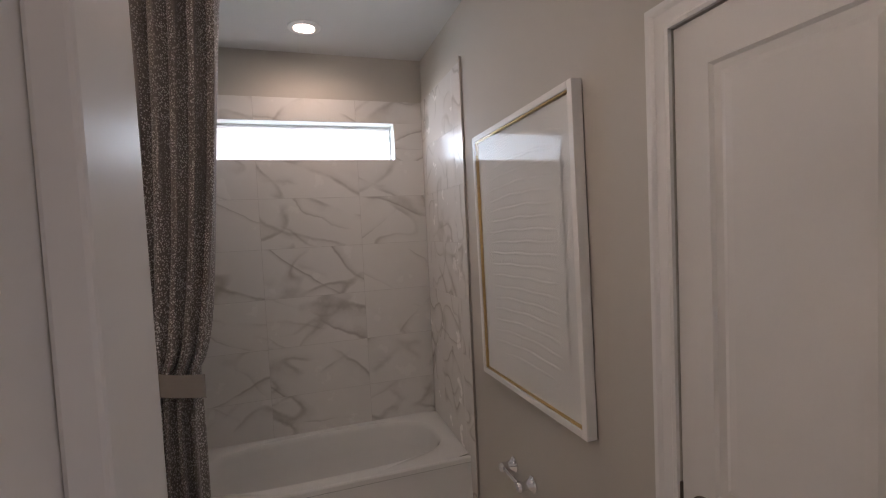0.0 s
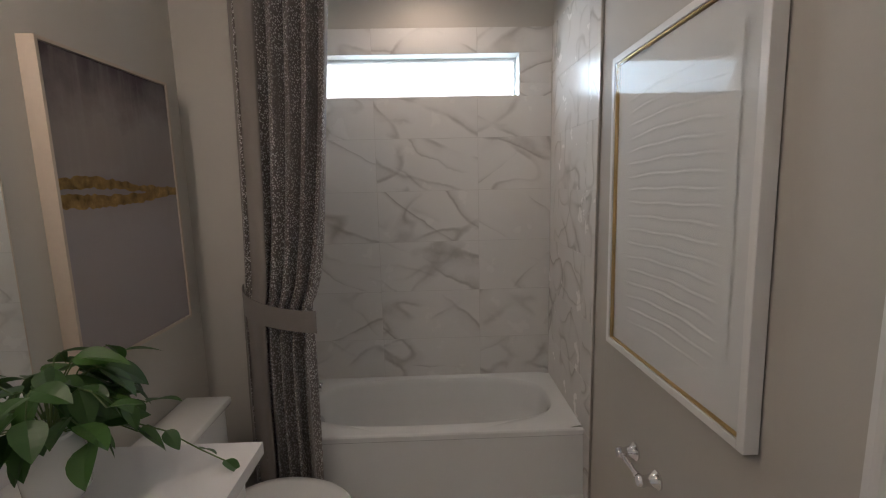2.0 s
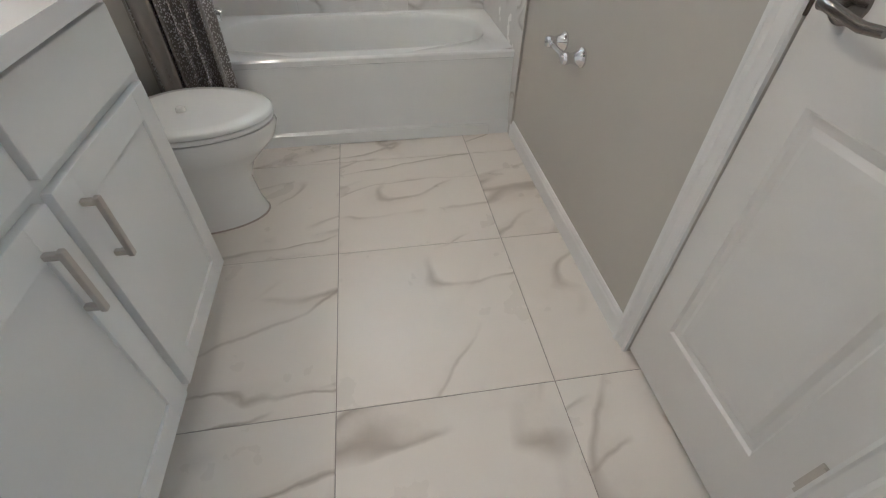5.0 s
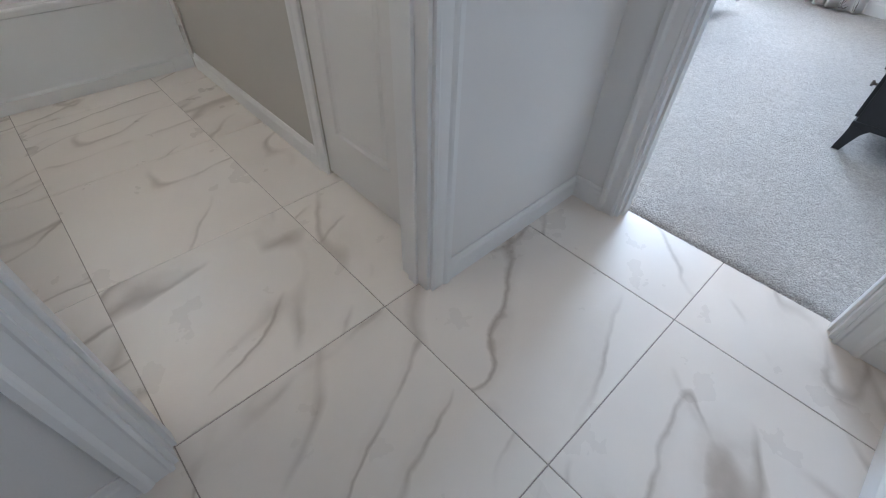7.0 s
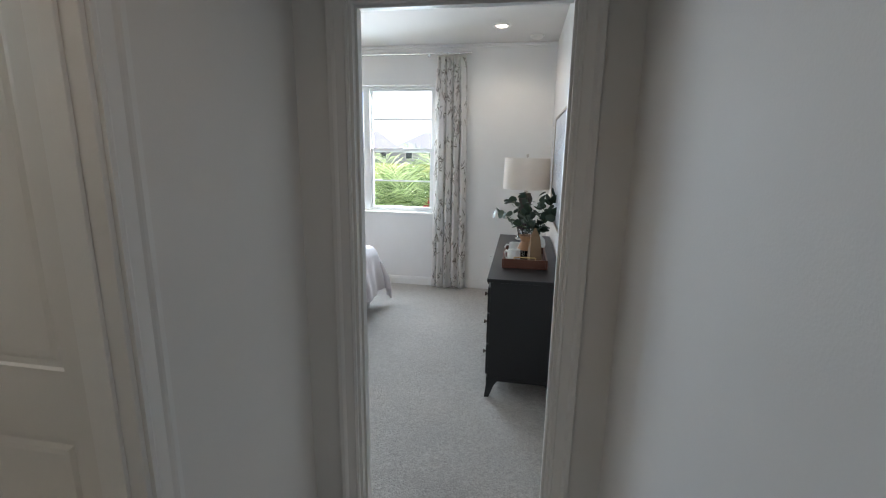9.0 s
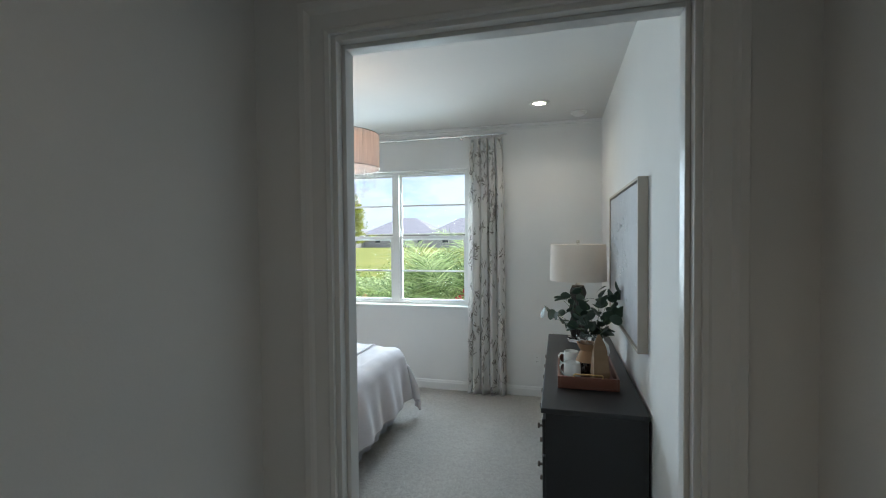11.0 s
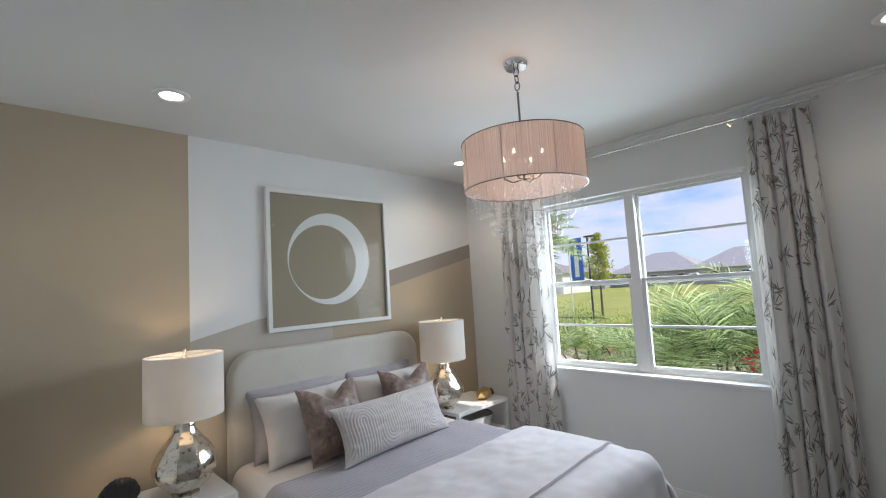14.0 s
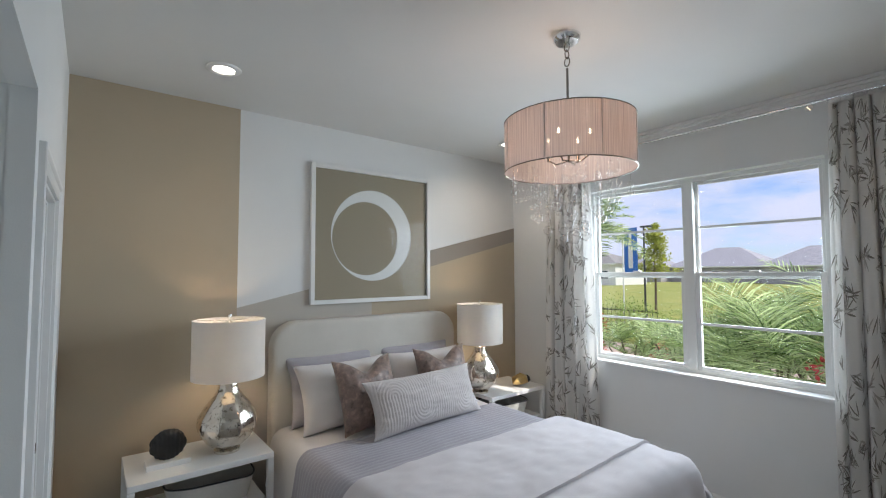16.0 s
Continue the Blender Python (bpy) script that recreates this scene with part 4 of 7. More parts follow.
# the tied-back bathroom curtain
def damask():
    m, n, l, p = nmat("grey_scaled_curtain_cloth")
    v = coords(n, l)
    vo = n.new("ShaderNodeTexVoronoi")
    vo.inputs["Scale"].default_value = 115
    vo.inputs["Randomness"].default_value = 0.9
    l.new(v, vo.inputs["Vector"])
    cell = ramp(n, l, vo.outputs["Distance"], 0.30, 0.45, 1.0, 0.0)
    big = ramp(n, l, tex_noise(n, l, coords(n, l, (9, 9, 1.0)), 1.0, 3), 0.36, 0.54)
    mu = n.new("ShaderNodeMath")
    mu.operation = "MULTIPLY"
    l.new(cell, mu.inputs[0])
    l.new(big, mu.inputs[1])
    c = mixc(n, l, mu.outputs[0], (0.15, 0.13, 0.12), (0.70, 0.69, 0.68))
    l.new(c, p.inputs["Base Color"])
    l.new(ramp(n, l, mu.outputs[0], 0, 1, 0.75, 0.38), p.inputs["Roughness"])
    l.new(ramp(n, l, mu.outputs[0], 0, 1, 0.0, 0.25), p.inputs["Metallic"])
    p.inputs["Sheen Weight"].default_value = 0.3
    bumped(n, l, p, mu.outputs[0], 0.35, 0.002)
    return m


DAMASK = damask()
LINING = fabric("curtain_lining", (0.27, 0.245, 0.225), 300)


def bath_curtain():
    c = thing("bath_curtain", (0, 0, 0), "grey scale-patterned curtain tied back beside the bathtub", "curtain")
    ztie, ztop = 1.09, CEIL - 0.004
    folds = 5.5

    def edges(z):
        top, tie, bot = (-0.660, -0.262), (-0.705, -0.440), (-0.715, -0.450)
        if z > ztie:
            s = ((z - ztie) / (ztop - ztie))
            k = s ** 0.55
            return tuple(a + (b - a) * k for a, b in zip(tie, top)), 1
        k = min(1, (ztie - z) / 0.4) ** 0.7
        return tuple(a + (b - a) * k for a, b in zip(tie, bot)), 0

    def surf(u, v):
        z = ztop + (0.012 - ztop) * v
        (xa, xb), up = edges(z)
        pinch = math.exp(-((z - ztie) / 0.16) ** 2)
        ph = u * folds * 2 * math.pi + 0.5 * math.sin(z * 2.3)
        amp = 0.044 * (1 - 0.5 * pinch)
        x = xa + (xb - xa) * u + 0.010 * math.sin(2 * ph) * (1 - pinch)
        y = 2.082 - amp * math.sin(ph) - 0.012 * math.sin(ph * 2.1 + 1) - 0.02 * pinch * math.sin(math.pi * u)
        return Vector((x, y, z))
    part("drape", thicken(grid_surface(surf, 110, 70), 0.003), DAMASK, c, "", True, 180)

    def back(u, v):
        z = ztop + (0.015 - ztop) * v
        (xa, xb), up = edges(z)
        return Vector((xa - 0.004 + 0.10 * u, 2.052 + 0.02 * math.sin(u * 4 + z) - (0.012 if z < ztie else 0.0), z))
    part("lining_fold", thicken(grid_surface(back, 10, 50), 0.003), LINING, c, "plain taupe lining fold", True, 180)

    def tie(u, v):
        a = math.pi * (1.06 * u - 0.03)
        xm, rx, ry = -0.570, 0.142, 0.064
        x = xm - rx * math.cos(a)
        y = 2.078 - ry * math.sin(a)
        z = ztie + 0.085 - 0.125 * u - 0.02 * math.sin(math.pi * u) - 0.10 * v * (1 - 0.1 * math.sin(math.pi * u))
        return Vector((x, y, z))
    part("tieback", thicken(grid_surface(tie, 30, 6), 0.005), LINING, c, "plain taupe fabric tieback", True, 60)


bath_curtain()


def pothos():
    """A trailing green plant in a small vase on the vanity top."""
    pl = thing("vanity_plant", (-0.745, 1.15, 0.921), "leafy green trailing plant in a white vase", "plant")
    part("vase", lathe([(0.0, 0), (0.045, 0), (0.058, 0.02), (0.062, 0.07), (0.05, 0.12), (0.04, 0.14), (0.043, 0.15), (0.036, 0.15), (0.034, 0.13), (0.0, 0.12)], 28), PORC, pl, "white ceramic vase", True)
    rnd = random.Random(21)
    stems, leaves = bmesh.new(), []
    for k in range(34):
        a = rnd.uniform(0, 2 * math.pi)
        if k < 9:
            a = rnd.uniform(-0.5, 1.9)
        reach = rnd.uniform(0.05, 0.20)
        rise = rnd.uniform(0.04, 0.20)
        pts = []
        for i in range(6):
            s = i / 5
            pts.append(Vector((math.cos(a) * reach * s, math.sin(a) * reach * s, 0.14 + rise * math.sin(s * 1.9) - 0.05 * s * s)))
        tube(pts, 0.0016, 5, stems)
        for i in range(2, 6):
            leaves.append((pts[i], a + rnd.uniform(-0.9, 0.9), rnd.uniform(0.06, 0.10), rnd.uniform(-0.9, 0.35)))
    trail = [Vector(q) for q in ((0.03, 0.0, 0.15), (0.12, 0.03, 0.16), (0.20, 0.06, 0.11), (0.26, 0.08, 0.05), (0.31, 0.09, 0.012))]
    tube(trail, 0.0018, 5, stems)
    for i, q in enumerate(trail[1:]):
        leaves.append((q, 0.3 + (-1) ** i * 0.8, 0.055, -0.5 if i < 3 else -0.1))
    part("stem", stems, STEM, pl)
    for q, a, ln, tilt in leaves:
        part("leaf", leaf_blade(ln, ln * 0.62, fold=0.22), LEAFG, pl).matrix_local = Matrix.Translation(q) @ Euler((rnd.uniform(-0.5, 0.5), -tilt, a)).to_matrix().to_4x4()


def leaf_blade(ln, w, fold=0.15, tip=1.6):
    """A pointed leaf along +x, folded along its midrib and curling down at the tip."""
    def f(u, v):
        s = v * 2 - 1
        prof = math.sin(math.pi * min(1, u ** 0.75)) ** 0.8
        y = s * w / 2 * prof
        return Vector((u * ln, y, abs(s) * fold * w / 2 * prof - 0.28 * ln * u * u))
    bm = grid_surface(f, 7, 4)
    bmesh.ops.remove_doubles(bm, verts=bm.verts, dist=1e-5)
    return bm


def leaf_mat(name, a, b, trans=0.25, rough=0.42, spread=1.0):
    m, n, l, p = nmat(name)
    oi = n.new("ShaderNodeObjectInfo")
    ge = n.new("ShaderNodeNewGeometry")
    ad = n.new("ShaderNodeMath")
    ad.operation = "MULTIPLY_ADD"
    ad.inputs[1].default_value = spread
    l.new(oi.outputs["Random"], ad.inputs[0])
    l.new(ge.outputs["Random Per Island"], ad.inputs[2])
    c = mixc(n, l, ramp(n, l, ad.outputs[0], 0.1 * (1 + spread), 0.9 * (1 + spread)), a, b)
    l.new(c, p.inputs["Base Color"])
    p.inputs["Roughness"].default_value = rough
    ts = n.new("ShaderNodeBsdfTranslucent")
    l.new(c, ts.inputs["Color"])
    mx = n.new("ShaderNodeMixShader")
    mx.inputs[0].default_value = trans
    l.new(p.outputs[0], mx.inputs[1])
    l.new(ts.outputs[0], mx.inputs[2])
    l.new(mx.outputs[0], n["Material Output"].inputs["Surface"])
    return m


LEAFG = leaf_mat("pothos_leaf", (0.018, 0.06, 0.014), (0.07, 0.17, 0.035))
STEM = plain("green_stem", (0.10, 0.16, 0.05), 0.6)
pothos()

# chrome edge of the tile surround, and the bathroom window
structure("trim_tile_edge", boxes((XR - 0.012, 2.128, 0.0, XR - 0.001, 2.137, 2.44), bevel=0.001), NICKEL, "brushed metal tile edge trim")


def bath_window():
    w = tagged(thing("window_2", (0, YB, 0), "narrow fixed white vinyl clerestory window over the tub", "window"), kind="structure")
    fy = 0.10
    f = 0.016
    part("window_frame", boxes((BWX0, fy, BWZ0, BWX0 + f, fy + 0.05, BWZ1), (BWX1 - f, fy, BWZ0, BWX1, fy + 0.05, BWZ1), (BWX0 + f, fy, BWZ0, BWX1 - f, fy + 0.05, BWZ0 + f), (BWX0 + f, fy, BWZ1 - f, BWX1 - f, fy + 0.05, BWZ1), bevel=0.002), VINYL, w)
    g = part("pane", boxes((BWX0 + f, fy + 0.022, BWZ0 + f, BWX1 - f, fy + 0.026, BWZ1 - f)), PANE, w)
    g.visible_shadow = False


bath_window()


# ---- bedroom ----
def carpet_mat():
    m, n, l, p = nmat("cut_pile_carpet")
    v = coords(n, l)
    a = tex_noise(n, l, v, 2.2, 4, 0.6)
    b = tex_noise(n, l, v, 170, 2, 0.7)
    c2 = tex_noise(n, l, v, 42, 3, 0.65, 0.6)
    c = mixc(n, l, ramp(n, l, a, 0.35, 0.68), (0.60, 0.575, 0.545), (0.72, 0.69, 0.65))
    c = mixc(n, l, ramp(n, l, c2, 0.35, 0.68, 0, 0.85), c, (0.43, 0.41, 0.38))
    c = mixc(n, l, ramp(n, l, b, 0.38, 0.64, 0, 0.8), c, (0.29, 0.275, 0.255))
    l.new(c, p.inputs["Base Color"])
    p.inputs["Roughness"].default_value = 1.0
    p.inputs["Sheen Weight"].default_value = 0.3
    p.inputs["Specular IOR Level"].default_value = 0.1
    ad = n.new("ShaderNodeMath")
    ad.operation = "ADD"
    l.new(b, ad.inputs[0])
    l.new(c2, ad.inputs[1])
    bumped(n, l, p, ad.outputs[0], 0.9, 0.012)
    return m


def carpet():
    rnd = random.Random(3)
    x0, x1 = XD0 + 0.072, BX1
    nx, ny = 160, 150

    def f(u, v):
        x, y = x0 + (x1 - x0) * u, BY0 + (BY1 - BY0) * v
        z = 0.004 + 0.004 * noise.noise((x * 9, y * 9, 0)) + 0.003 * noise.noise((x * 26, y * 26, 3))
        if u == 0:
            x += rnd.uniform(-0.006, 0.004)
            z -= 0.012
        return Vector((x, y, z))
    structure("carpet", grid_surface(f, nx, ny), carpet_mat(), "light grey cut-pile carpet, lightly trodden", True)


carpet()

LINEN = fabric("white_linen", (0.74, 0.705, 0.685), 380, crease=0.05)
DUVETM = fabric("duvet_cotton", (0.64, 0.60, 0.615), 300, crease=0.16)
QUILTM = fabric("lilac_grey_quilt", (0.36, 0.34, 0.375), 300, crease=0.03)
SHAMM = fabric("grey_quilted_sham", (0.42, 0.40, 0.43), 300)
VELVET = plain("taupe_velvet", (0.29, 0.20, 0.165), 0.4, var=0.58, grain=40, bump=0.2, big=22, sheen=0.25)
LUMBAR = fabric("ivory_ridged_cloth", (0.58, 0.535, 0.52), 500)
BOUCLE = fabric("cream_boucle", (0.62, 0.59, 0.535), 210, bump=0.5)
SHADEM = fabric("white_lampshade_linen", (0.80, 0.78, 0.75), 500, translucent=0.28)
SKIRT = fabric("bed_skirt_cotton", (0.52, 0.53, 0.56), 300)

BXC, BW = 3.35, 0.775            # bed centre line and half width
BFOOT, BHEAD, BTOP = 0.80, 2.70, 0.600


def draped(y_a, y_b, half, z_top, drop, flare=0.03, foot=False, ripple=0.010, ny=60, nx=110, r=0.09, seed=0, quilt=0.0, skew=0.0, puff=0.0, crumple=0.0):
    """Bedding laid over the mattress from y_a (towards the foot) to y_b, hanging down both sides, and over the foot where asked."""
    run = half + drop
    frun = drop if foot else 0.0

    def bend(s, flat):
        """Distance s from the middle becomes out, down."""
        if s <= flat - r:
            return s, 0.0
        q = s - (flat - r)
        arc = r * math.pi / 2
        if q < arc:
            a = q / r
            return flat - r + r * math.sin(a), r * (1 - math.cos(a))
        return flat + flare * (q - arc) / max(drop, 0.01), r + (q - arc)

    def f(u, v):
        s = (u * 2 - 1) * run
        ya = y_a + skew * (s / half if abs(s) < half else math.copysign(1, s))
        total = (y_b - ya) + frun
        ln = v * total
        ox, dx = bend(abs(s), half)
        x = BXC + math.copysign(ox, s)
        t = y_b - ln
        if foot:
            oy, dy = bend(max(0.0, ln), y_b - ya)
            y = y_b - oy
        else:
            y, dy = t, 0.0
        w = noise.noise((x * 2.2 + seed, t * 2.6, 0)) * 0.012 + noise.noise((x * 6 + seed, t * 5, 4)) * 0.004
        w += crumple * (noise.noise((x * 5 + t * 2.0, t * 9 - x * 3, seed)) + 0.5 * noise.noise((x * 13, t * 17, seed + 3)))
        down = max(dx, dy) if min(dx, dy) < 0.02 else (dx ** 3 + dy ** 3) ** (1 / 3)
        z = z_top - down + w * (1 - min(1, down * 3))
        if puff:
            z += puff * (1 - min(1, down / 0.15)) * (0.6 + 0.4 * noise.noise((x * 1.4, t * 1.4, seed)))
        hang = min(1.0, max(0.0, (down - 0.06) / 0.25))
        rp = ripple * hang
        if dx >= dy:
            x += math.copysign(rp * (1.2 * math.sin(t * 15 + seed) + math.sin(t * 31 + 2)) + 0.012 * hang, s)
        else:
            y -= rp * (1.3 * math.sin(x * 13 + seed) + math.sin(x * 29 + 1)) + 0.012 * hang
        if dx > 0.1 and dy > 0.1:
            x += math.copysign(0.05 * hang, s)
            y -= 0.05 * hang
            z -= 0.03 * hang
        if quilt:
            z += quilt * abs(math.sin(ln * math.pi / 0.032)) * (1 if down < 0.05 else 0)
            x += math.copysign(quilt * abs(math.sin(ln * math.pi / 0.032)), s) * (1 if down >= 0.05 else 0)
        return Vector((x, y, max(z, 0.03)))
    return grid_surface(f, nx, ny)


def bed():
    b = thing("upholstered_bed", (0, 0, 0), "queen bed frame with a cream upholstered headboard", "bed")
    x0, x1 = 2.583, 4.121
    z0, z1, rr = 0.10, 1.275, 0.17
    bm = bmesh.new()
    out = [(x0, z0), (x1, z0)]
    for i in range(13):
        a = math.pi / 2 * i / 12
        out.append((x1 - rr + rr * math.cos(a), z1 - rr + rr * math.sin(a)))
    for i in range(13):
        a = math.pi / 2 + math.pi / 2 * i / 12
        out.append((x0 + rr + rr * math.cos(a), z1 - rr + rr * math.sin(a)))
    cx, cz = (x0 + x1) / 2, 0.7
    loops = []
    for y, k in ((2.806, 0.985), (2.80, 1.0), (2.735, 1.0), (2.715, 0.988), (2.708, 0.965), (2.704, 0.90), (2.702, 0.5)):
        loops.append([bm.verts.new((cx + (x - cx) * (1 - (1 - k) * 0.55 if k > 0.89 else k), y, cz + (z - cz) * (1 - (1 - k) * 0.7 if k > 0.89 else k))) for x, z in out])
    for r, q in zip(loops, loops[1:]):
        for i in range(len(out)):
            bm.faces.new((r[i], r[(i + 1) % len(out)], q[(i + 1) % len(out)], q[i]))
    bm.faces.new(loops[0])
    bm.faces.new(loops[-1])
    bmesh.ops.recalc_face_normals(bm, faces=bm.faces)
    part("headboard", bm, BOUCLE, b, "cream boucle headboard with rounded corners", True, 50)
    part("base", boxes((BXC - BW + 0.03, BFOOT + 0.05, 0.10, BXC + BW - 0.03, BHEAD, 0.30), bevel=0.02), DARKWOOD, b)
    for x in (BXC - 0.68, BXC + 0.68):
        for y in (BFOOT + 0.12, 2.6):
            part("leg", boxes((x - 0.03, y - 0.03, 0, x + 0.03, y + 0.03, 0.1)), DARKWOOD, b)

    m = thing("mattress", (0, 0, 0), "thick mattress under a white fitted sheet", "mattress")
    part("core", boxes((BXC - BW + 0.012, BFOOT + 0.03, 0.302, BXC + BW - 0.012, BHEAD - 0.002, BTOP - 0.015), bevel=0.06), LINEN, m, "", True, 60)
    s = thing("bed_sheet", (0, 0, 0), "smooth white sheet folded over the bed's sides", "sheet")
    part("cloth", draped(1.80, 2.685, BW + 0.004, BTOP, 0.30, seed=2, ny=30), LINEN, s, "", True, 180)
    q = thing("quilt", (0, 0, 0), "lilac-grey channel-quilted coverlet across the bed", "quilt")
    part("cloth", draped(1.30, 2.20, BW + 0.016, BTOP + 0.012, 0.34, seed=2, ny=170, quilt=0.004), QUILTM, q, "", True, 180)
    d = thing("duvet", (0, 0, 0), "white duvet hanging over the foot of the bed", "duvet")
    part("cover", thicken(draped(BFOOT - 0.03, 1.45, BW + 0.030, BTOP + 0.02, 0.38, foot=True, seed=9, ny=90, puff=0.022, ripple=0.011, flare=0.05, crumple=0.009), 0.02), DUVETM, d, "", True, 180)
    part("folded_flap", thicken(draped(0.985, 1.585, BW + 0.046, BTOP + 0.038, 0.33, seed=9, ny=70, puff=0.030, skew=0.02, r=0.13, crumple=0.007), 0.016), DUVETM, d, "folded-back band of the duvet", True, 60)
    k = thing("bed_skirt", (0, 0, 0), "pleated pale grey bed skirt", "bed skirt")
    per = []
    c = [(BXC - BW + 0.02, 2.6), (BXC - BW + 0.02, BFOOT + 0.03), (BXC + BW - 0.02, BFOOT + 0.03), (BXC + BW - 0.02, 2.6)]
    for (xa, ya), (xb, yb) in zip(c, c[1:]):
        n = int(math.hypot(xb - xa, yb - ya) / 0.02)
        for i in range(n):
            per.append((xa + (xb - xa) * i / n, ya + (yb - ya) * i / n, (ya - yb, xb - xa)))

    def sk(u, v):
        i = min(len(per) - 1, int(u * (len(per) - 1)))
        x, y, (nx, ny) = per[i]
        ln = math.hypot(nx, ny)
        w = 0.012 * math.sin(i * 0.8) * v
        return Vector((x - nx / ln * w, y - ny / ln * w, 0.32 - 0.30 * v))
    part("cloth", thicken(grid_surface(sk, len(per) - 1, 4), 0.003), SKIRT, k, "", True, 60)


bed()


def pillow_bm(w, h, t, chop=0.0, nu=36, nv=28, ridge=None, seed=0, puff=2.4, ear=0.10):
    """A stuffed cushion standing in x-z, facing -y: full in the middle, drawn in along the sides to pointed corners."""
    def side(sgn):
        def f(u, v):
            a, b = u * 2 - 1, v * 2 - 1
            full = max(0.0, (1 - abs(a) ** puff) * (1 - abs(b) ** puff)) ** 0.55
            x = a * w / 2 * (1 - ear * (1 - abs(b) ** 2.2) * abs(a) ** 3)
            z = b * h / 2 * (1 - ear * 0.8 * (1 - abs(a) ** 2.2) * abs(b) ** 3)
            if chop and b > -0.2:
                z -= chop * math.exp(-(a / 0.42) ** 2) * ((b + 0.2) / 1.2) ** 1.6 * h
            y = sgn * t / 2 * full
            wob = 0.006 * noise.noise((a * 3 + seed, b * 3, sgn)) + 0.004 * noise.noise((a * 7 + seed, b * 7, 5))
            y += sgn * wob * min(1, full * 3)
            if ridge and sgn < 0:
                y -= ridge(x, z) * min(1, full * 2.5)
            return Vector((x, y, z))
        return grid_surface(f, nu, nv)
    bm = joined(side(-1), side(1))
    bmesh.ops.remove_doubles(bm, verts=bm.verts, dist=1e-5)
    bmesh.ops.recalc_face_normals(bm, faces=bm.faces)
    return bm


def pillow(name, loc, lean, turn, label, mat, **kw):
    p = thing(name, loc, label, "pillow", "pillows on the bed", turn)
    bm = pillow_bm(**kw)
    h = kw["h"]
    moved(bm, pose(0, 0, 0, -lean, 0, 0) @ pose(0, 0, h / 2))
    part("cushion", bm, mat, p, "", True, 180)
    return p


def channels(x, z):
    return 0.0028 * abs(math.sin(z * math.pi / 0.03))


def arches(x, z):
    """Nested hairpin ridges, as in a maze of arches."""
    cell = 0.19
    i = math.floor(x / cell)
    lx = x - (i + 0.5) * cell
    cz = 0.05 if i % 2 == 0 else -0.05
    dz = z - cz
    if i % 2 == 0:
        d = math.hypot(lx, max(0.0, dz))
    else:
        d = math.hypot(lx, min(0.0, dz))
    return 0.0042 * (0.5 + 0.5 * math.cos(d * 2 * math.pi / 0.0195))


ZP = BTOP + 0.004
pillow("sham_pillow", (2.99, 2.585, ZP), 17, 1, "lilac-grey quilted pillow sham against the headboard", SHAMM, w=0.66, h=0.46, t=0.17, ridge=channels, nu=40, nv=60, seed=1)
pillow("sham_pillow", (3.70, 2.585, ZP), 17, -1, "lilac-grey quilted pillow sham against the headboard", SHAMM, w=0.66, h=0.46, t=0.17, ridge=channels, nu=40, nv=60, seed=2)
pillow("bed_pillow", (3.015, 2.42, ZP), 24, 2, "plump white cotton bed pillow", LINEN, w=0.68, h=0.44, t=0.19, seed=3)
pillow("bed_pillow", (3.69, 2.42, ZP), 24, -2, "plump white cotton bed pillow", LINEN, w=0.68, h=0.44, t=0.19, seed=4)
pillow("throw_pillow", (3.10, 2.265, ZP), 22, 6, "taupe velvet throw pillow with a chopped top", VELVET, w=0.46, h=0.47, t=0.17, chop=0.20, seed=6)
pillow("throw_pillow", (3.72, 2.275, ZP), 20, -4, "taupe velvet throw pillow with a chopped top", VELVET, w=0.46, h=0.47, t=0.17, chop=0.20, seed=7)
pillow("lumbar_pillow", (3.42, 2.08, ZP + 0.012), 24, 4, "long ivory lumbar pillow with ridged arch pattern", LUMBAR, w=0.92, h=0.345, t=0.17, nu=200, nv=80, ridge=arches, seed=8)


# ---- nightstands and their lamps ----
def nightstand(x0, x1, group="nightstands"):
    y0, y1, zt = 2.32, 2.77, 0.60
    n = thing("nightstand", (x0, y0, 0), "white lacquered open nightstand with a low shelf", "nightstand", group)
    w, d, t = x1 - x0, y1 - y0, 0.032
    part("tabletop", boxes((0, 0, zt - t, w, d, zt), bevel=0.003), WHITEFRAME, n)
    for x in (0, w - t):
        for y in (0, d - t):
            part("leg", boxes((x, y, 0.004, x + t, y + t, zt - t), bevel=0.002), WHITEFRAME, n)
        part("side_rail", boxes((x + 0.002, t, 0.10, x + t - 0.002, d - t, 0.135), bevel=0.002), WHITEFRAME, n)
    part("shelf", boxes((t, 0.004, 0.105, w - t, d - 0.004, 0.13), bevel=0.002), WHITEFRAME, n)
    part("mid_shelf", boxes((t, 0.03, 0.33, w - t, d - 0.004, 0.35), bevel=0.002), WHITEFRAME, n)
    return n


nightstand(1.80, 2.478)
nightstand(4.185, 4.835)


def mercury():
    m, n, l, p = nmat("mercury_glass")
    v = coords(n, l)
    a = tex_noise(n, l, v, 34, 5, 0.7)
    b = tex_noise(n, l, v, 9, 3)
    sp = ramp(n, l, a, 0.55, 0.64)
    c = mixc(n, l, ramp(n, l, b, 0.35, 0.7), (0.84, 0.79, 0.72), (0.60, 0.54, 0.46))
    c = mixc(n, l, sp, c, (0.22, 0.18, 0.13))
    l.new(c, p.inputs["Base Color"])
    l.new(ramp(n, l, a, 0.5, 0.7, 1.0, 0.75), p.inputs["Metallic"])
    l.new(ramp(n, l, a, 0.4, 0.75, 0.04, 0.3), p.inputs["Roughness"])
    return m


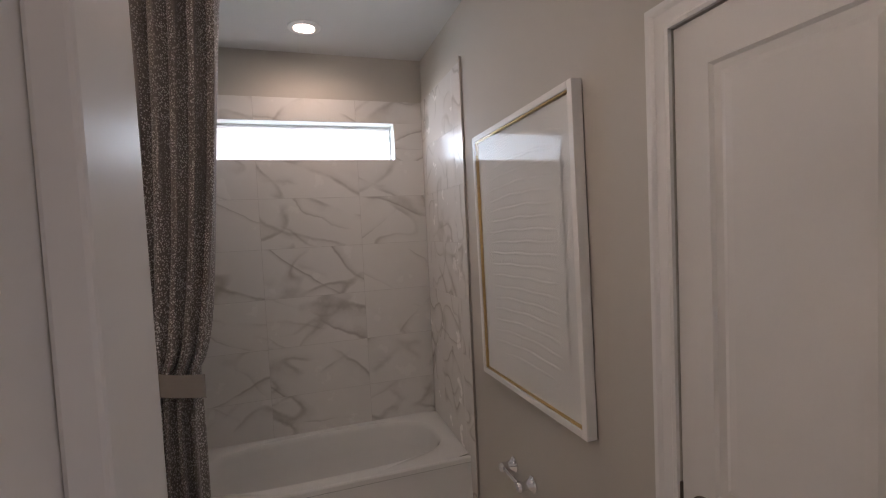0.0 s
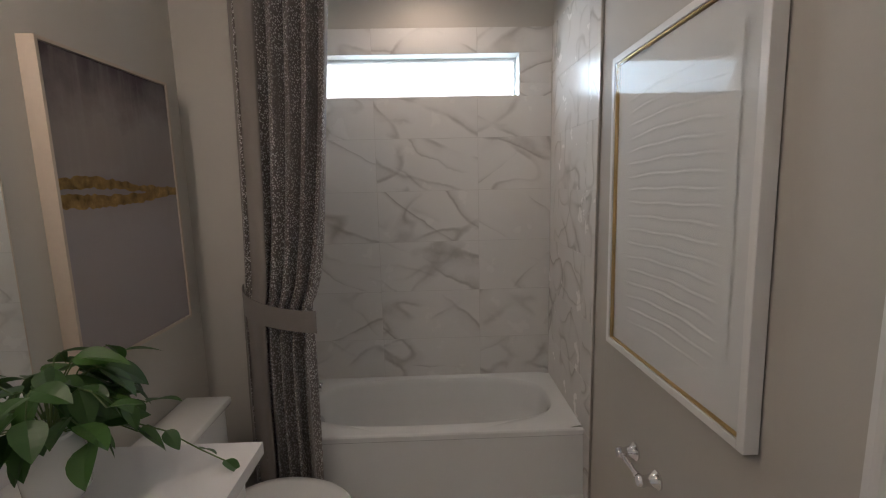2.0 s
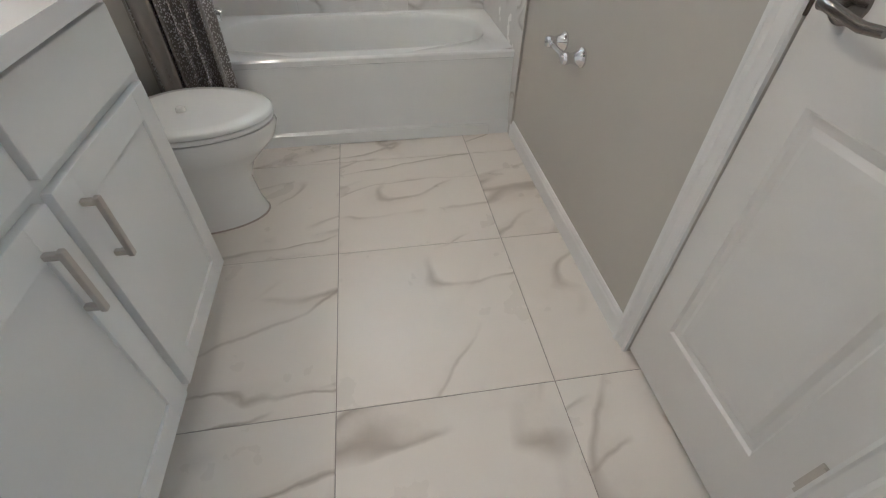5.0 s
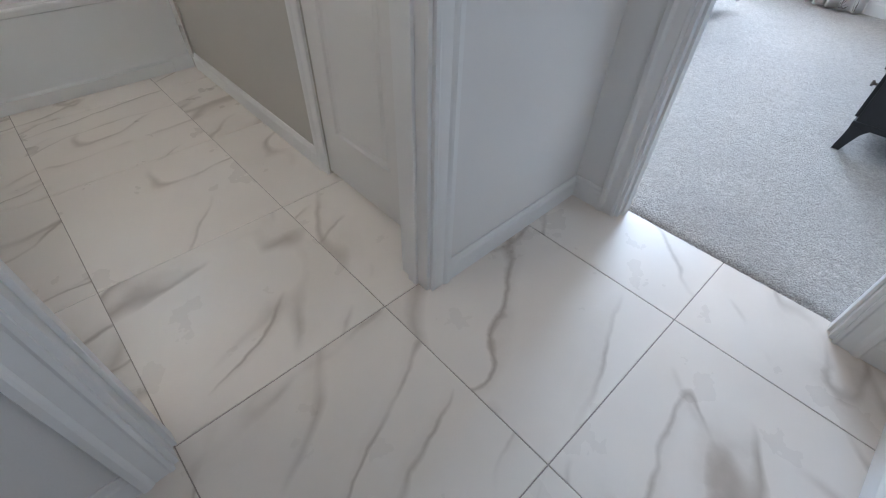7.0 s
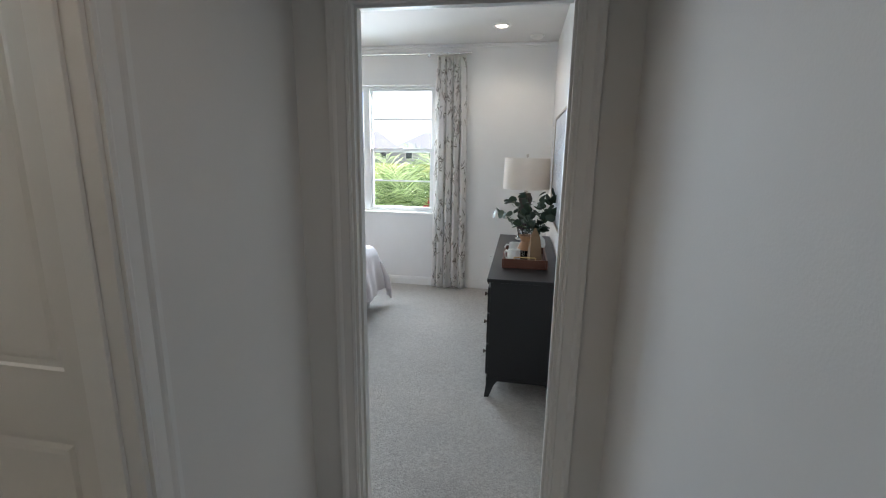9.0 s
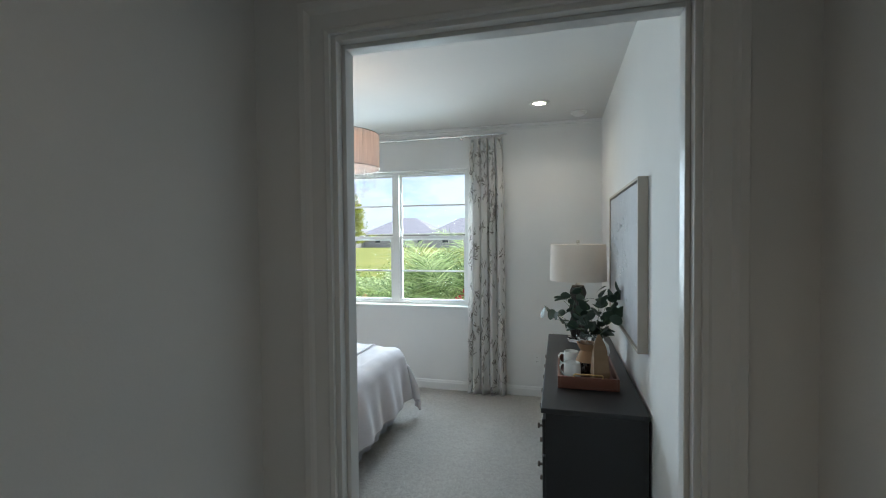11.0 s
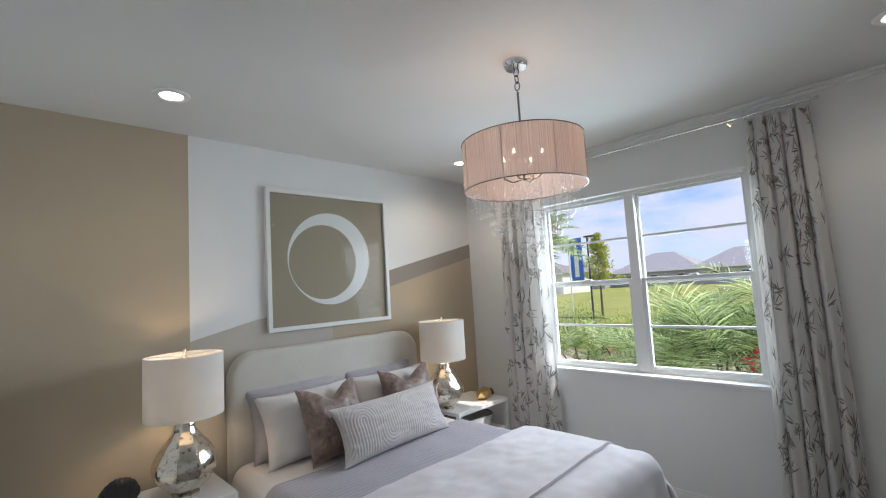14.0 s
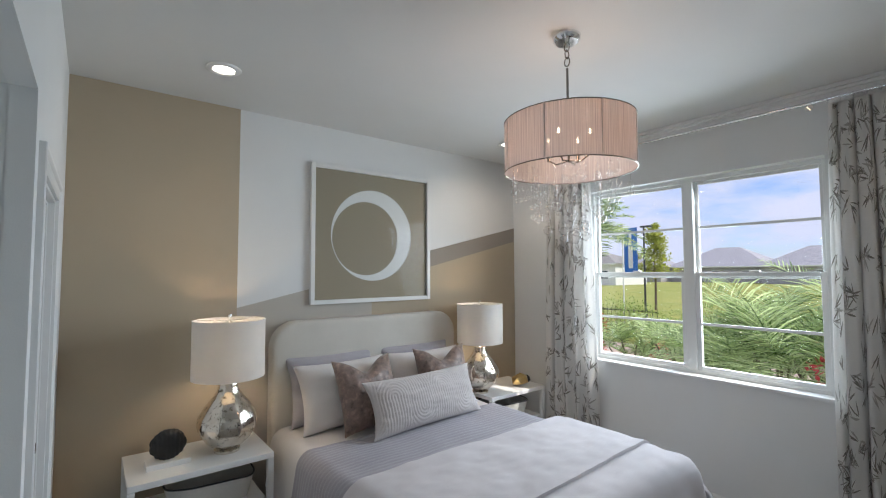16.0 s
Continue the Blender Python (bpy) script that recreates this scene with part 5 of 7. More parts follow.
MERCURY = mercury()
BULB = glow("warm_bulb", (1.0, 0.78, 0.5), 30.0)


def drum(r, h, z, t=0.003, taper=0.0):
    return shell([(r + taper, z), (r, z + h), (r - t, z + h), (r + taper - t, z)], 56)


def shade_fittings(parent, r, ztop, zb, finial_mat, label):
    bm = tube([(0, 0, zb), (0, 0, ztop + 0.015)], 0.004, 8)
    for k in range(3):
        a = 2 * math.pi * k / 3 + 0.4
        tube([(0, 0, ztop - 0.006), (math.cos(a) * (r - 0.002), math.sin(a) * (r - 0.002), ztop - 0.006)], 0.002, 6, bm)
    part("spider", bm, finial_mat, parent, label)


def mercury_lamp(x, y, watts):
    z = 0.60
    lp = thing("table_lamp", (x, y, z), "mercury-glass gourd lamp with a white drum shade, lit", "lamp", "bedside lamps")
    part("foot", lathe([(0.0, 0), (0.068, 0), (0.068, 0.014), (0.056, 0.02), (0.05, 0.024)], 40), MERCURY, lp, "silvered glass foot", True)
    part("body", lathe([(0.0, 0.024), (0.052, 0.024), (0.085, 0.038), (0.125, 0.075), (0.155, 0.125), (0.162, 0.16), (0.152, 0.20), (0.116, 0.26), (0.078, 0.305), (0.060, 0.335), (0.052, 0.365), (0.054, 0.38), (0.05, 0.385), (0.0, 0.386)], 72, 9, 0.045), MERCURY, lp, "", True, 60)
    part("neck", lathe([(0.022, 0.386), (0.022, 0.40), (0.012, 0.405), (0.012, 0.46), (0.0, 0.462)], 20), CHROME, lp, "", True)
    part("shade", drum(0.192, 0.325, 0.412), SHADEM, lp, "white linen drum shade", True, 60)
    shade_fittings(lp, 0.192, 0.737, 0.46, CHROME, "metal shade carrier")
    part("finial", moved(lathe([(0.0, 0), (0.010, 0), (0.010, 0.018), (0.0, 0.02)], 14), pose(0, 0, 0.748)), CHROME, lp, "", True)
    part("bulb", moved(lathe([(0.012, 0), (0.028, 0.045), (0.026, 0.075), (0.0, 0.095)], 16), pose(0, 0, 0.47)), BULB, lp, "glowing bulb", True)
    lamp_point("bedside_bulb", (x, y, z + 0.54), watts, (1.0, 0.76, 0.52), 0.03)


mercury_lamp(2.275, 2.51, 10)
mercury_lamp(4.235, 2.51, 10)


def bedside_objects():
    s = thing("stone_disc_sculpture", (1.985, 2.50, 0.60), "black rough stone disc on a white block", "sculpture")
    part("plinth", boxes((-0.10, -0.05, 0, 0.10, 0.05, 0.028), bevel=0.003), WHITEFRAME, s, "white block")
    bm = bmesh.new()
    bmesh.ops.create_icosphere(bm, subdivisions=5, radius=1.0)
    for v in bm.verts:
        k = 1 + 0.05 * noise.noise(v.co * 2.4) + 0.028 * math.sin(v.co.x * 26 + 2 * noise.noise(v.co * 3))
        v.co = Vector((v.co.x * 0.083 * k, v.co.y * 0.03 * k, v.co.z * 0.078 * k + 0.028 + 0.076))
    part("disc", bm, plain("black_stone", (0.016, 0.014, 0.013), 0.5, var=0.3, grain=50, bump=0.4), s, "", True, 180)
    g = thing("gold_faceted_box", (4.66, 2.45, 0.60), "faceted gold and black decorative object", "ornament")
    bm = bmesh.new()
    bmesh.ops.create_icosphere(bm, subdivisions=1, radius=1.0)
    for v in bm.verts:
        v.co = Vector((v.co.x * 0.105, v.co.y * 0.055, max(0.0, v.co.z * 0.062 + 0.048)))
    part("body", bm, GOLD, g)
    part("dark_end", moved(lathe([(0.036, 0), (0.03, 0.012), (0.0, 0.013)], 6), pose(0.088, -0.01, 0.05, 0, 70, -20)), SHADOWGAP, g, "black facet")
    sc = thing("small_succulent", (4.52, 2.66, 0.60), "small spiky succulent in a white pot", "plant")
    part("pot", lathe([(0.0, 0), (0.032, 0), (0.04, 0.065), (0.035, 0.066), (0.0, 0.055)], 24), PORC, sc, "white pot", True)
    for k in range(7):
        a = k * 2.4
        part("leaf", leaf_blade(0.12, 0.018, 0.4), LEAFD, sc).matrix_local = pose(0, 0, 0.055, 0, -68 - 4 * (k % 3), math.degrees(a))
    bk = thing("storage_basket", (2.19, 2.53, 0.351), "low white woven storage basket with a dark rim", "basket", "nightstand baskets")

    def bask(u, v):
        a = 2 * math.pi * u
        c, s2 = math.cos(a), math.sin(a)
        k = 0.86 + 0.14 * v
        return Vector((0.22 * k * abs(c) ** 0.45 * math.copysign(1, c), 0.15 * k * abs(s2) ** 0.45 * math.copysign(1, s2), 0.002 + 0.13 * v + 0.012 * v * math.sin(2 * a) + 0.001 * math.sin(v * 50)))
    bm = thicken(grid_surface(bask, 64, 14, True), 0.006)
    part("body", bm, fabric("basket_weave", (0.62, 0.60, 0.56), 120, bump=0.6), bk, "", True, 60)
    part("base", boxes((-0.18, -0.12, 0.001, 0.18, 0.12, 0.006)), WHITEFRAME, bk)
    part("rim_band", tube([bask(i / 40, 1.0) + Vector((0, 0, 0.003)) for i in range(41)], 0.005, 6), DARKWOOD, bk, "dark rim")
    copy_thing(bk, pose(4.51, 2.53, 0.351))


LEAFD = leaf_mat("eucalyptus_leaf", (0.018, 0.035, 0.024), (0.045, 0.075, 0.05), 0.12, 0.5)
bedside_objects()


# ---- pictures ----
def moon_print():
    x0, x1, z0, z1 = 2.864, 3.918, 1.377, 2.403
    p = thing("framed_print", (x0, BY1, z0), "white framed print of a pale crescent on taupe", "picture")
    w, h, d, f = x1 - x0, z1 - z0, 0.035, 0.03
    part("frame", boxes((0, -d, 0, f, -0.001, h), (w - f, -d, 0, w, -0.001, h), (f, -d, 0, w - f, -0.001, f), (f, -d, h - f, w - f, -0.001, h), bevel=0.002), WHITEFRAME, p)
    part("sheet", boxes((f, -0.012, f, w - f, -0.006, h - f)), plain("taupe_print", (0.34, 0.285, 0.205), 0.7, var=0.04, grain=90), p, "taupe sheet")
    co, ro, ci, ri = (0.512, 0.518), 0.355, (0.452, 0.492), 0.285
    bm = bmesh.new()
    n = 96
    lo = [bm.verts.new((co[0] + ro * math.cos(2 * math.pi * i / n), -0.0135, co[1] + ro * math.sin(2 * math.pi * i / n))) for i in range(n)]
    li = [bm.verts.new((ci[0] + ri * math.cos(2 * math.pi * i / n), -0.0135, ci[1] + ri * math.sin(2 * math.pi * i / n))) for i in range(n)]
    for i in range(n):
        bm.faces.new((lo[i], lo[(i + 1) % n], li[(i + 1) % n], li[i]))
    bmesh.ops.recalc_face_normals(bm, faces=bm.faces)
    part("crescent", bm, plain("pale_paper", (0.78, 0.78, 0.77), 0.8, var=0.02, grain=120), p, "pale cut-paper crescent")
    g = part("glass", boxes((f - 0.002, -0.022, f - 0.002, w - f + 0.002, -0.020, h - f + 0.002)), ARTGLASS, p)
    g.visible_shadow = False


moon_print()


def grey_canvas():
    x0, x1, z0, z1 = 2.725, 3.895, 1.04, 1.85
    p = thing("canvas_painting", (x0, BY0, z0), "grey textured abstract canvas in a champagne floating frame", "painting")
    w, h, d = x1 - x0, z1 - z0, 0.046
    fr = plain("champagne_wood", (0.44, 0.39, 0.33), 0.4, 0.25, var=0.06, grain=60)
    t = 0.014
    part("frame", boxes((0, 0.001, 0, t, d, h), (w - t, 0.001, 0, w, d, h), (t, 0.001, 0, w - t, d, t), (t, 0.001, h - t, w - t, d, h), bevel=0.0015), fr, p)
    part("shadow_gap", boxes((t, 0.001, t, w - t, 0.008, h - t)), SHADOWGAP, p)
    m, n, l, pr = nmat("grey_impasto")
    v = coords(n, l)
    a = tex_noise(n, l, v, 2.5, 5, 0.6)
    b = tex_noise(n, l, coords(n, l, (1, 1, 0.4)), 26, 4, 0.6, 1.2)
    c = mixc(n, l, ramp(n, l, a, 0.3, 0.7), (0.36, 0.365, 0.39), (0.47, 0.475, 0.50))
    c = mixc(n, l, ramp(n, l, b, 0.66, 0.72, 0, 0.7), c, (0.74, 0.74, 0.74))
    c = mixc(n, l, ramp(n, l, tex_noise(n, l, v, 36, 3, 0.6, 0.8), 0.71, 0.76, 0, 0.5), c, (0.13, 0.12, 0.11))
    l.new(c, pr.inputs["Base Color"])
    pr.inputs["Roughness"].default_value = 0.55
    bumped(n, l, pr, b, 0.5, 0.008)
    part("canvas", boxes((t + 0.008, 0.008, t + 0.008, w - t - 0.008, d - 0.006, h - t - 0.008), bevel=0.002), m, p)
    rnd = random.Random(17)
    dabs = bmesh.new()
    for k in range(60):
        x, z = rnd.gauss(w * 0.55, w * 0.2), rnd.gauss(h * 0.55, h * 0.2)
        a, ln = rnd.uniform(0.5, 2.2), rnd.uniform(0.008, 0.028)
        if 0.06 < x < w - 0.06 and 0.06 < z < h - 0.06:
            tube([(x, d - 0.005, z), (x + math.cos(a) * ln * 0.5, d - 0.003, z + math.sin(a) * ln * 0.5), (x + math.cos(a + 0.4) * ln, d - 0.006, z + math.sin(a + 0.4) * ln)], 0.0012, 5, dabs, 0.0006)
    tagged(part("paint_dab_texture", dabs, PAPER, p, "raised white paint dabs"), kind="stuff")


grey_canvas()


# ---- dresser and what stands on it ----
def dresser():
    x0, x1, y0, y1, zt = 2.60, 4.205, BY0 + 0.012, -0.455, 0.80
    d = thing("dresser", (0, 0, 0), "long black-stained wooden dresser with splayed feet", "dresser")
    part("top", boxes((x0, y0, zt - 0.024, x1, y1, zt), bevel=0.004), DARKWOOD, d)
    part("body", boxes((x0 + 0.018, y0 + 0.004, 0.135, x1 - 0.018, y1 - 0.022, zt - 0.024), bevel=0.002), DARKWOOD, d)
    part("base_rail", boxes((x0 + 0.012, y0 + 0.004, 0.115, x1 - 0.012, y1 - 0.014, 0.14), bevel=0.004), DARKWOOD, d)
    for x, sx in ((x0 + 0.014, 1), (x1 - 0.014, -1)):
        for y, sy in ((y1 - 0.016, -1), (y0 + 0.006, 1)):
            bm = bmesh.new()
            rings = []
            for z, s, o in ((0.118, 0.075, 0), (0.09, 0.052, 0), (0.05, 0.040, -0.004), (0.004, 0.030, -0.010)):
                xa, xb = sorted((x + sx * o, x + sx * (o + s)))
                ya, yb = sorted((y + sy * o, y + sy * (o + s)))
                rings.append([bm.verts.new(c) for c in ((xa, ya, z), (xb, ya, z), (xb, yb, z), (xa, yb, z))])
            for a, b in zip(rings, rings[1:]):
                for i in range(4):
                    bm.faces.new((a[i], a[(i + 1) % 4], b[(i + 1) % 4], b[i]))
            bm.faces.new(rings[0])
            bm.faces.new(rings[-1])
            bmesh.ops.recalc_face_normals(bm, faces=bm.faces)
            part("foot", bm, DARKWOOD, d)
    cols, rows = 3, 3
    cw = (x1 - x0 - 0.06) / cols
    for i in range(cols):
        zz = 0.15
        for j in range(rows):
            hh = (0.215, 0.205, 0.175)[j]
            xa = x0 + 0.03 + cw * i + 0.006
            f = part("drawer_front", boxes((xa, y1 - 0.022, zz, xa + cw - 0.012, y1 - 0.006, zz + hh - 0.01), bevel=0.003), DARKWOOD, d)
            for kx in ((xa + cw * 0.22, xa + cw * 0.74)):
                part("knob", moved(lathe([(0.006, 0), (0.006, 0.012), (0.014, 0.018), (0.013, 0.025), (0.0, 0.028)], 14), pose(kx, y1 - 0.006, zz + hh / 2, -90, 0, 0)), BRONZE, f, "dark metal knob", True)
            zz += hh


dresser()
ZD = 0.801


def ribbed_lamp():
    m, n, l, p = nmat("ribbed_dark_ceramic")
    v = coords(n, l)
    c = mixc(n, l, ramp(n, l, tex_noise(n, l, v, 30, 4), 0.3, 0.7), (0.04, 0.036, 0.033), (0.10, 0.088, 0.078))
    l.new(c, p.inputs["Base Color"])
    p.inputs["Roughness"].default_value = 0.35
    lp = thing("table_lamp", (4.01, -0.675, ZD), "dark ribbed ceramic lamp with an ivory drum shade", "lamp")
    part("foot", lathe([(0.0, 0), (0.078, 0), (0.08, 0.006), (0.08, 0.022), (0.072, 0.03), (0.0, 0.03)], 36), CLEAR, lp, "clear acrylic foot", True)
    prof = [(0.0, 0.031), (0.050, 0.031), (0.053, 0.05), (0.068, 0.115), (0.068, 0.125), (0.049, 0.18), (0.049, 0.186), (0.065, 0.24), (0.065, 0.25), (0.044, 0.30), (0.044, 0.306), (0.060, 0.355), (0.060, 0.368), (0.042, 0.415), (0.0, 0.421)]
    part("body", lathe(prof, 144, 24, 0.13), m, lp, "", True, 40)
    part("neck", lathe([(0.02, 0.421), (0.014, 0.44), (0.012, 0.52), (0.0, 0.522)], 18), NICKEL, lp, "", True)
    part("shade", drum(0.198, 0.268, 0.452, 0.003, 0.006), SHADEM, lp, "ivory linen drum shade", True, 60)
    shade_fittings(lp, 0.198, 0.72, 0.5, NICKEL, "metal shade carrier")
    part("finial", boxes((-0.011, -0.011, 0.728, 0.011, 0.011, 0.752), bevel=0.002), NICKEL, lp)
    lamp_point("dresser_bulb", (4.01, -0.675, ZD + 0.6), 0.9, (1.0, 0.72, 0.46), 0.03)


ribbed_lamp()


def eucalyptus():
    pl = thing("eucalyptus_vase", (3.46, -0.765, ZD), "dark eucalyptus branches in a round cream vase", "plant")
    part("vase", lathe([(0.0, 0), (0.045, 0), (0.07, 0.03), (0.078, 0.065), (0.068, 0.105), (0.045, 0.13), (0.042, 0.145), (0.035, 0.145), (0.034, 0.13), (0.0, 0.12)], 32), PORC, pl, "round cream ceramic vase", True)
    rnd = random.Random(8)
    stems, leaves = bmesh.new(), []
    ends = [(-0.16, 0.26, 0.16), (-0.10, 0.20, 0.28), (-0.05, 0.10, 0.33), (0.0, -0.02, 0.30), (-0.14, -0.13, 0.34), (-0.22, -0.09, 0.20), (-0.04, 0.30, 0.19), (0.10, 0.08, 0.22), (-0.20, 0.08, 0.16), (-0.12, -0.05, 0.26), (0.02, 0.20, 0.24)]
    for ex, ey, ez in ends:
        pts = [Vector((0, 0, 0.13)) + Vector((ex * s, ey * s, ez * (1.25 * s - 0.25 * s * s))) for s in (0, 0.25, 0.5, 0.75, 1.0)]
        tube(pts, 0.0022, 5, stems, 0.001)
        for i in range(1, 5):
            for sgn in (-1, 1):
                leaves.append((pts[i] + Vector((rnd.uniform(-.012, .012), rnd.uniform(-.012, .012), rnd.uniform(-.01, .01))), math.atan2(ey, ex) + sgn * rnd.uniform(0.6, 1.7), rnd.uniform(0.05, 0.082), rnd.uniform(-0.7, 1.1)))
    part("stems", stems, STEM, pl)
    discs = []
    for k in range(3):
        bm = bmesh.new()
        c = bm.verts.new((0.5, 0, 0.06))
        ring = [bm.verts.new((0.5 + 0.5 * math.cos(a), 0.49 * math.sin(a), 0.05 * math.cos(2 * a + k))) for a in [2 * math.pi * i / 14 for i in range(14)]]
        for i in range(14):
            bm.faces.new((c, ring[i], ring[(i + 1) % 14]))
        me = bpy.data.meshes.new("leaf")
        bm.to_mesh(me)
        bm.free()
        me.shade_smooth()
        me.materials.append(LEAFD)
        discs.append(me)
    for i, (q, a, ln, tilt) in enumerate(leaves):
        o = new("leaf", discs[i % 3])
        o.parent = pl
        o.matrix_local = Matrix.Translation(q) @ Euler((rnd.uniform(-1.5, 1.5), -tilt, a)).to_matrix().to_4x4() @ Matrix.Diagonal((ln, ln, ln, 1))


eucalyptus()


def tray_set():
    wood = plain("red_brown_tray_wood", (0.17, 0.062, 0.038), 0.4, var=0.2, grain=60, bump=0.05)
    t = thing("serving_tray", (2.895, -0.83, ZD), "reddish brown wooden serving tray with brass handles", "tray")
    w, d, h = 0.455, 0.30, 0.062
    part("base", boxes((0.0, 0.0, 0, w, d, 0.010), bevel=0.002), wood, t)
    part("long_side", boxes((0, 0, 0.0102, w, 0.012, h), bevel=0.002), wood, t)
    part("long_side", boxes((0, d - 0.012, 0.0102, w, d, h), bevel=0.002), wood, t)
    part("end_side", boxes((0, 0.0122, 0.0102, 0.012, d - 0.0122, h), bevel=0.002), wood, t)
    part("end_side", boxes((w - 0.012, 0.0122, 0.0102, w, d - 0.0122, h), bevel=0.002), wood, t)
    for x in (-0.004, w + 0.004):
        part("handle", tube([(x, 0.08, h), (x, 0.08, h + 0.012), (x, 0.085, h + 0.016), (x, d - 0.085, h + 0.016), (x, d - 0.08, h + 0.012), (x, d - 0.08, h)], 0.004, 8), GOLD, t, "slim brass handle", True)
    z = ZD + 0.0105
    m = thing("mug", (3.005, -0.605, z), "plain white ceramic mug", "mug", "mugs on the tray", 60)
    part("body", shell([(0.03, 0.0), (0.041, 0.006), (0.045, 0.03), (0.044, 0.07), (0.042, 0.096), (0.039, 0.097), (0.041, 0.07), (0.041, 0.03), (0.034, 0.010), (0.004, 0.008), (0.004, 0.0)], 40), PORC, m, "", True)
    part("handle", tube([(0.042, 0, 0.08), (0.06, 0, 0.082), (0.072, 0, 0.066), (0.07, 0, 0.042), (0.058, 0, 0.026), (0.043, 0, 0.022)], 0.0055, 10), PORC, m, "", True)
    copy_thing(m, pose(3.25, -0.607, z, 0, 0, 95))
    c = thing("coffee_carafe", (3.13, -0.69, z), "hourglass glass coffee carafe with a cork collar", "carafe")
    part("glass", shell([(0.03, 0.0), (0.058, 0.008), (0.062, 0.04), (0.058, 0.08), (0.035, 0.12), (0.03, 0.135), (0.04, 0.16), (0.066, 0.215), (0.063, 0.215), (0.037, 0.16), (0.027, 0.135), (0.032, 0.12), (0.055, 0.08), (0.059, 0.04), (0.055, 0.012), (0.004, 0.004), (0.004, 0.0)], 44), CLEAR, c, "", True)
    part("coffee", lathe([(0.0, 0.006), (0.053, 0.013), (0.0575, 0.04), (0.0545, 0.075), (0.0, 0.0752)], 36), plain("black_coffee", (0.02, 0.010, 0.006), 0.08), c, "dark coffee", True)
    part("cork_collar", shell([(0.064, 0.078), (0.046, 0.118), (0.036, 0.135), (0.046, 0.152), (0.058, 0.178), (0.054, 0.178), (0.042, 0.153), (0.031, 0.135), (0.040, 0.117), (0.059, 0.078)], 36), plain("cork", (0.42, 0.24, 0.13), 0.8, var=0.2, grain=90, bump=0.3), c, "tan cork collar", True)
    b = thing("coffee_bag", (2.99, -0.745, z), "folded brown kraft paper coffee bag", "bag", "", 12)
    bm = bmesh.new()
    rr = []
    for zz, hx, hy, sx in ((0.0, 0.030, 0.038, 0), (0.06, 0.034, 0.040, 0.002), (0.12, 0.026, 0.037, 0.004), (0.17, 0.012, 0.034, 0.006), (0.195, 0.004, 0.030, 0.010), (0.235, 0.003, 0.013, 0.018), (0.25, 0.002, 0.006, 0.022)):
        rr.append([bm.verts.new((sx + a, c2, zz)) for a, c2 in ((-hx, -hy), (0, -hy * 0.9), (hx, -hy), (hx, hy), (0, hy * 0.9), (-hx, hy))])
    for a, q in zip(rr, rr[1:]):
        for i in range(6):
            bm.faces.new((a[i], a[(i + 1) % 6], q[(i + 1) % 6], q[i]))
    bm.faces.new(rr[0])
    bm.faces.new(rr[-1])
    bmesh.ops.recalc_face_normals(bm, faces=bm.faces)
    part("paper", bm, plain("kraft_paper", (0.24, 0.15, 0.08), 0.7, var=0.12, grain=60, bump=0.15), b)


tray_set()


# ---- chandelier ----
def sheer():
    m, n, l, p = nmat("sheer_blush_organza")
    v = coords(n, l)
    sep = n.new("ShaderNodeSeparateXYZ")
    l.new(v, sep.inputs[0])
    at = n.new("ShaderNodeMath")
    at.operation = "ARCTAN2"
    l.new(sep.outputs["Y"], at.inputs[0])
    l.new(sep.outputs["X"], at.inputs[1])
    cb = n.new("ShaderNodeCombineXYZ")
    mu = n.new("ShaderNodeMath")
    mu.operation = "MULTIPLY"
    mu.inputs[1].default_value = 42
    l.new(at.outputs[0], mu.inputs[0])
    l.new(mu.outputs[0], cb.inputs["X"])
    l.new(sep.outputs["Z"], cb.inputs["Z"])
    st = tex_noise(n, l, cb.outputs[0], 1.8, 3)
    p.inputs["Base Color"].default_value = (0.70, 0.63, 0.61, 1)
    p.inputs["Roughness"].default_value = 0.5
    p.inputs["Sheen Weight"].default_value = 0.4
    tl = n.new("ShaderNodeBsdfTranslucent")
    tl.inputs["Color"].default_value = (0.74, 0.62, 0.57, 1)
    tr = n.new("ShaderNodeBsdfTransparent")
    m1, m2 = n.new("ShaderNodeMixShader"), n.new("ShaderNodeMixShader")
    m1.inputs[0].default_value = 0.5
    l.new(p.outputs[0], m1.inputs[1])
    l.new(tl.outputs[0], m1.inputs[2])
    l.new(ramp(n, l, st, 0.35, 0.65, 0.10, 0.46), m2.inputs[0])
    l.new(m1.outputs[0], m2.inputs[1])
    l.new(tr.outputs[0], m2.inputs[2])
    l.new(m2.outputs[0], n["Material Output"].inputs["Surface"])
    return m


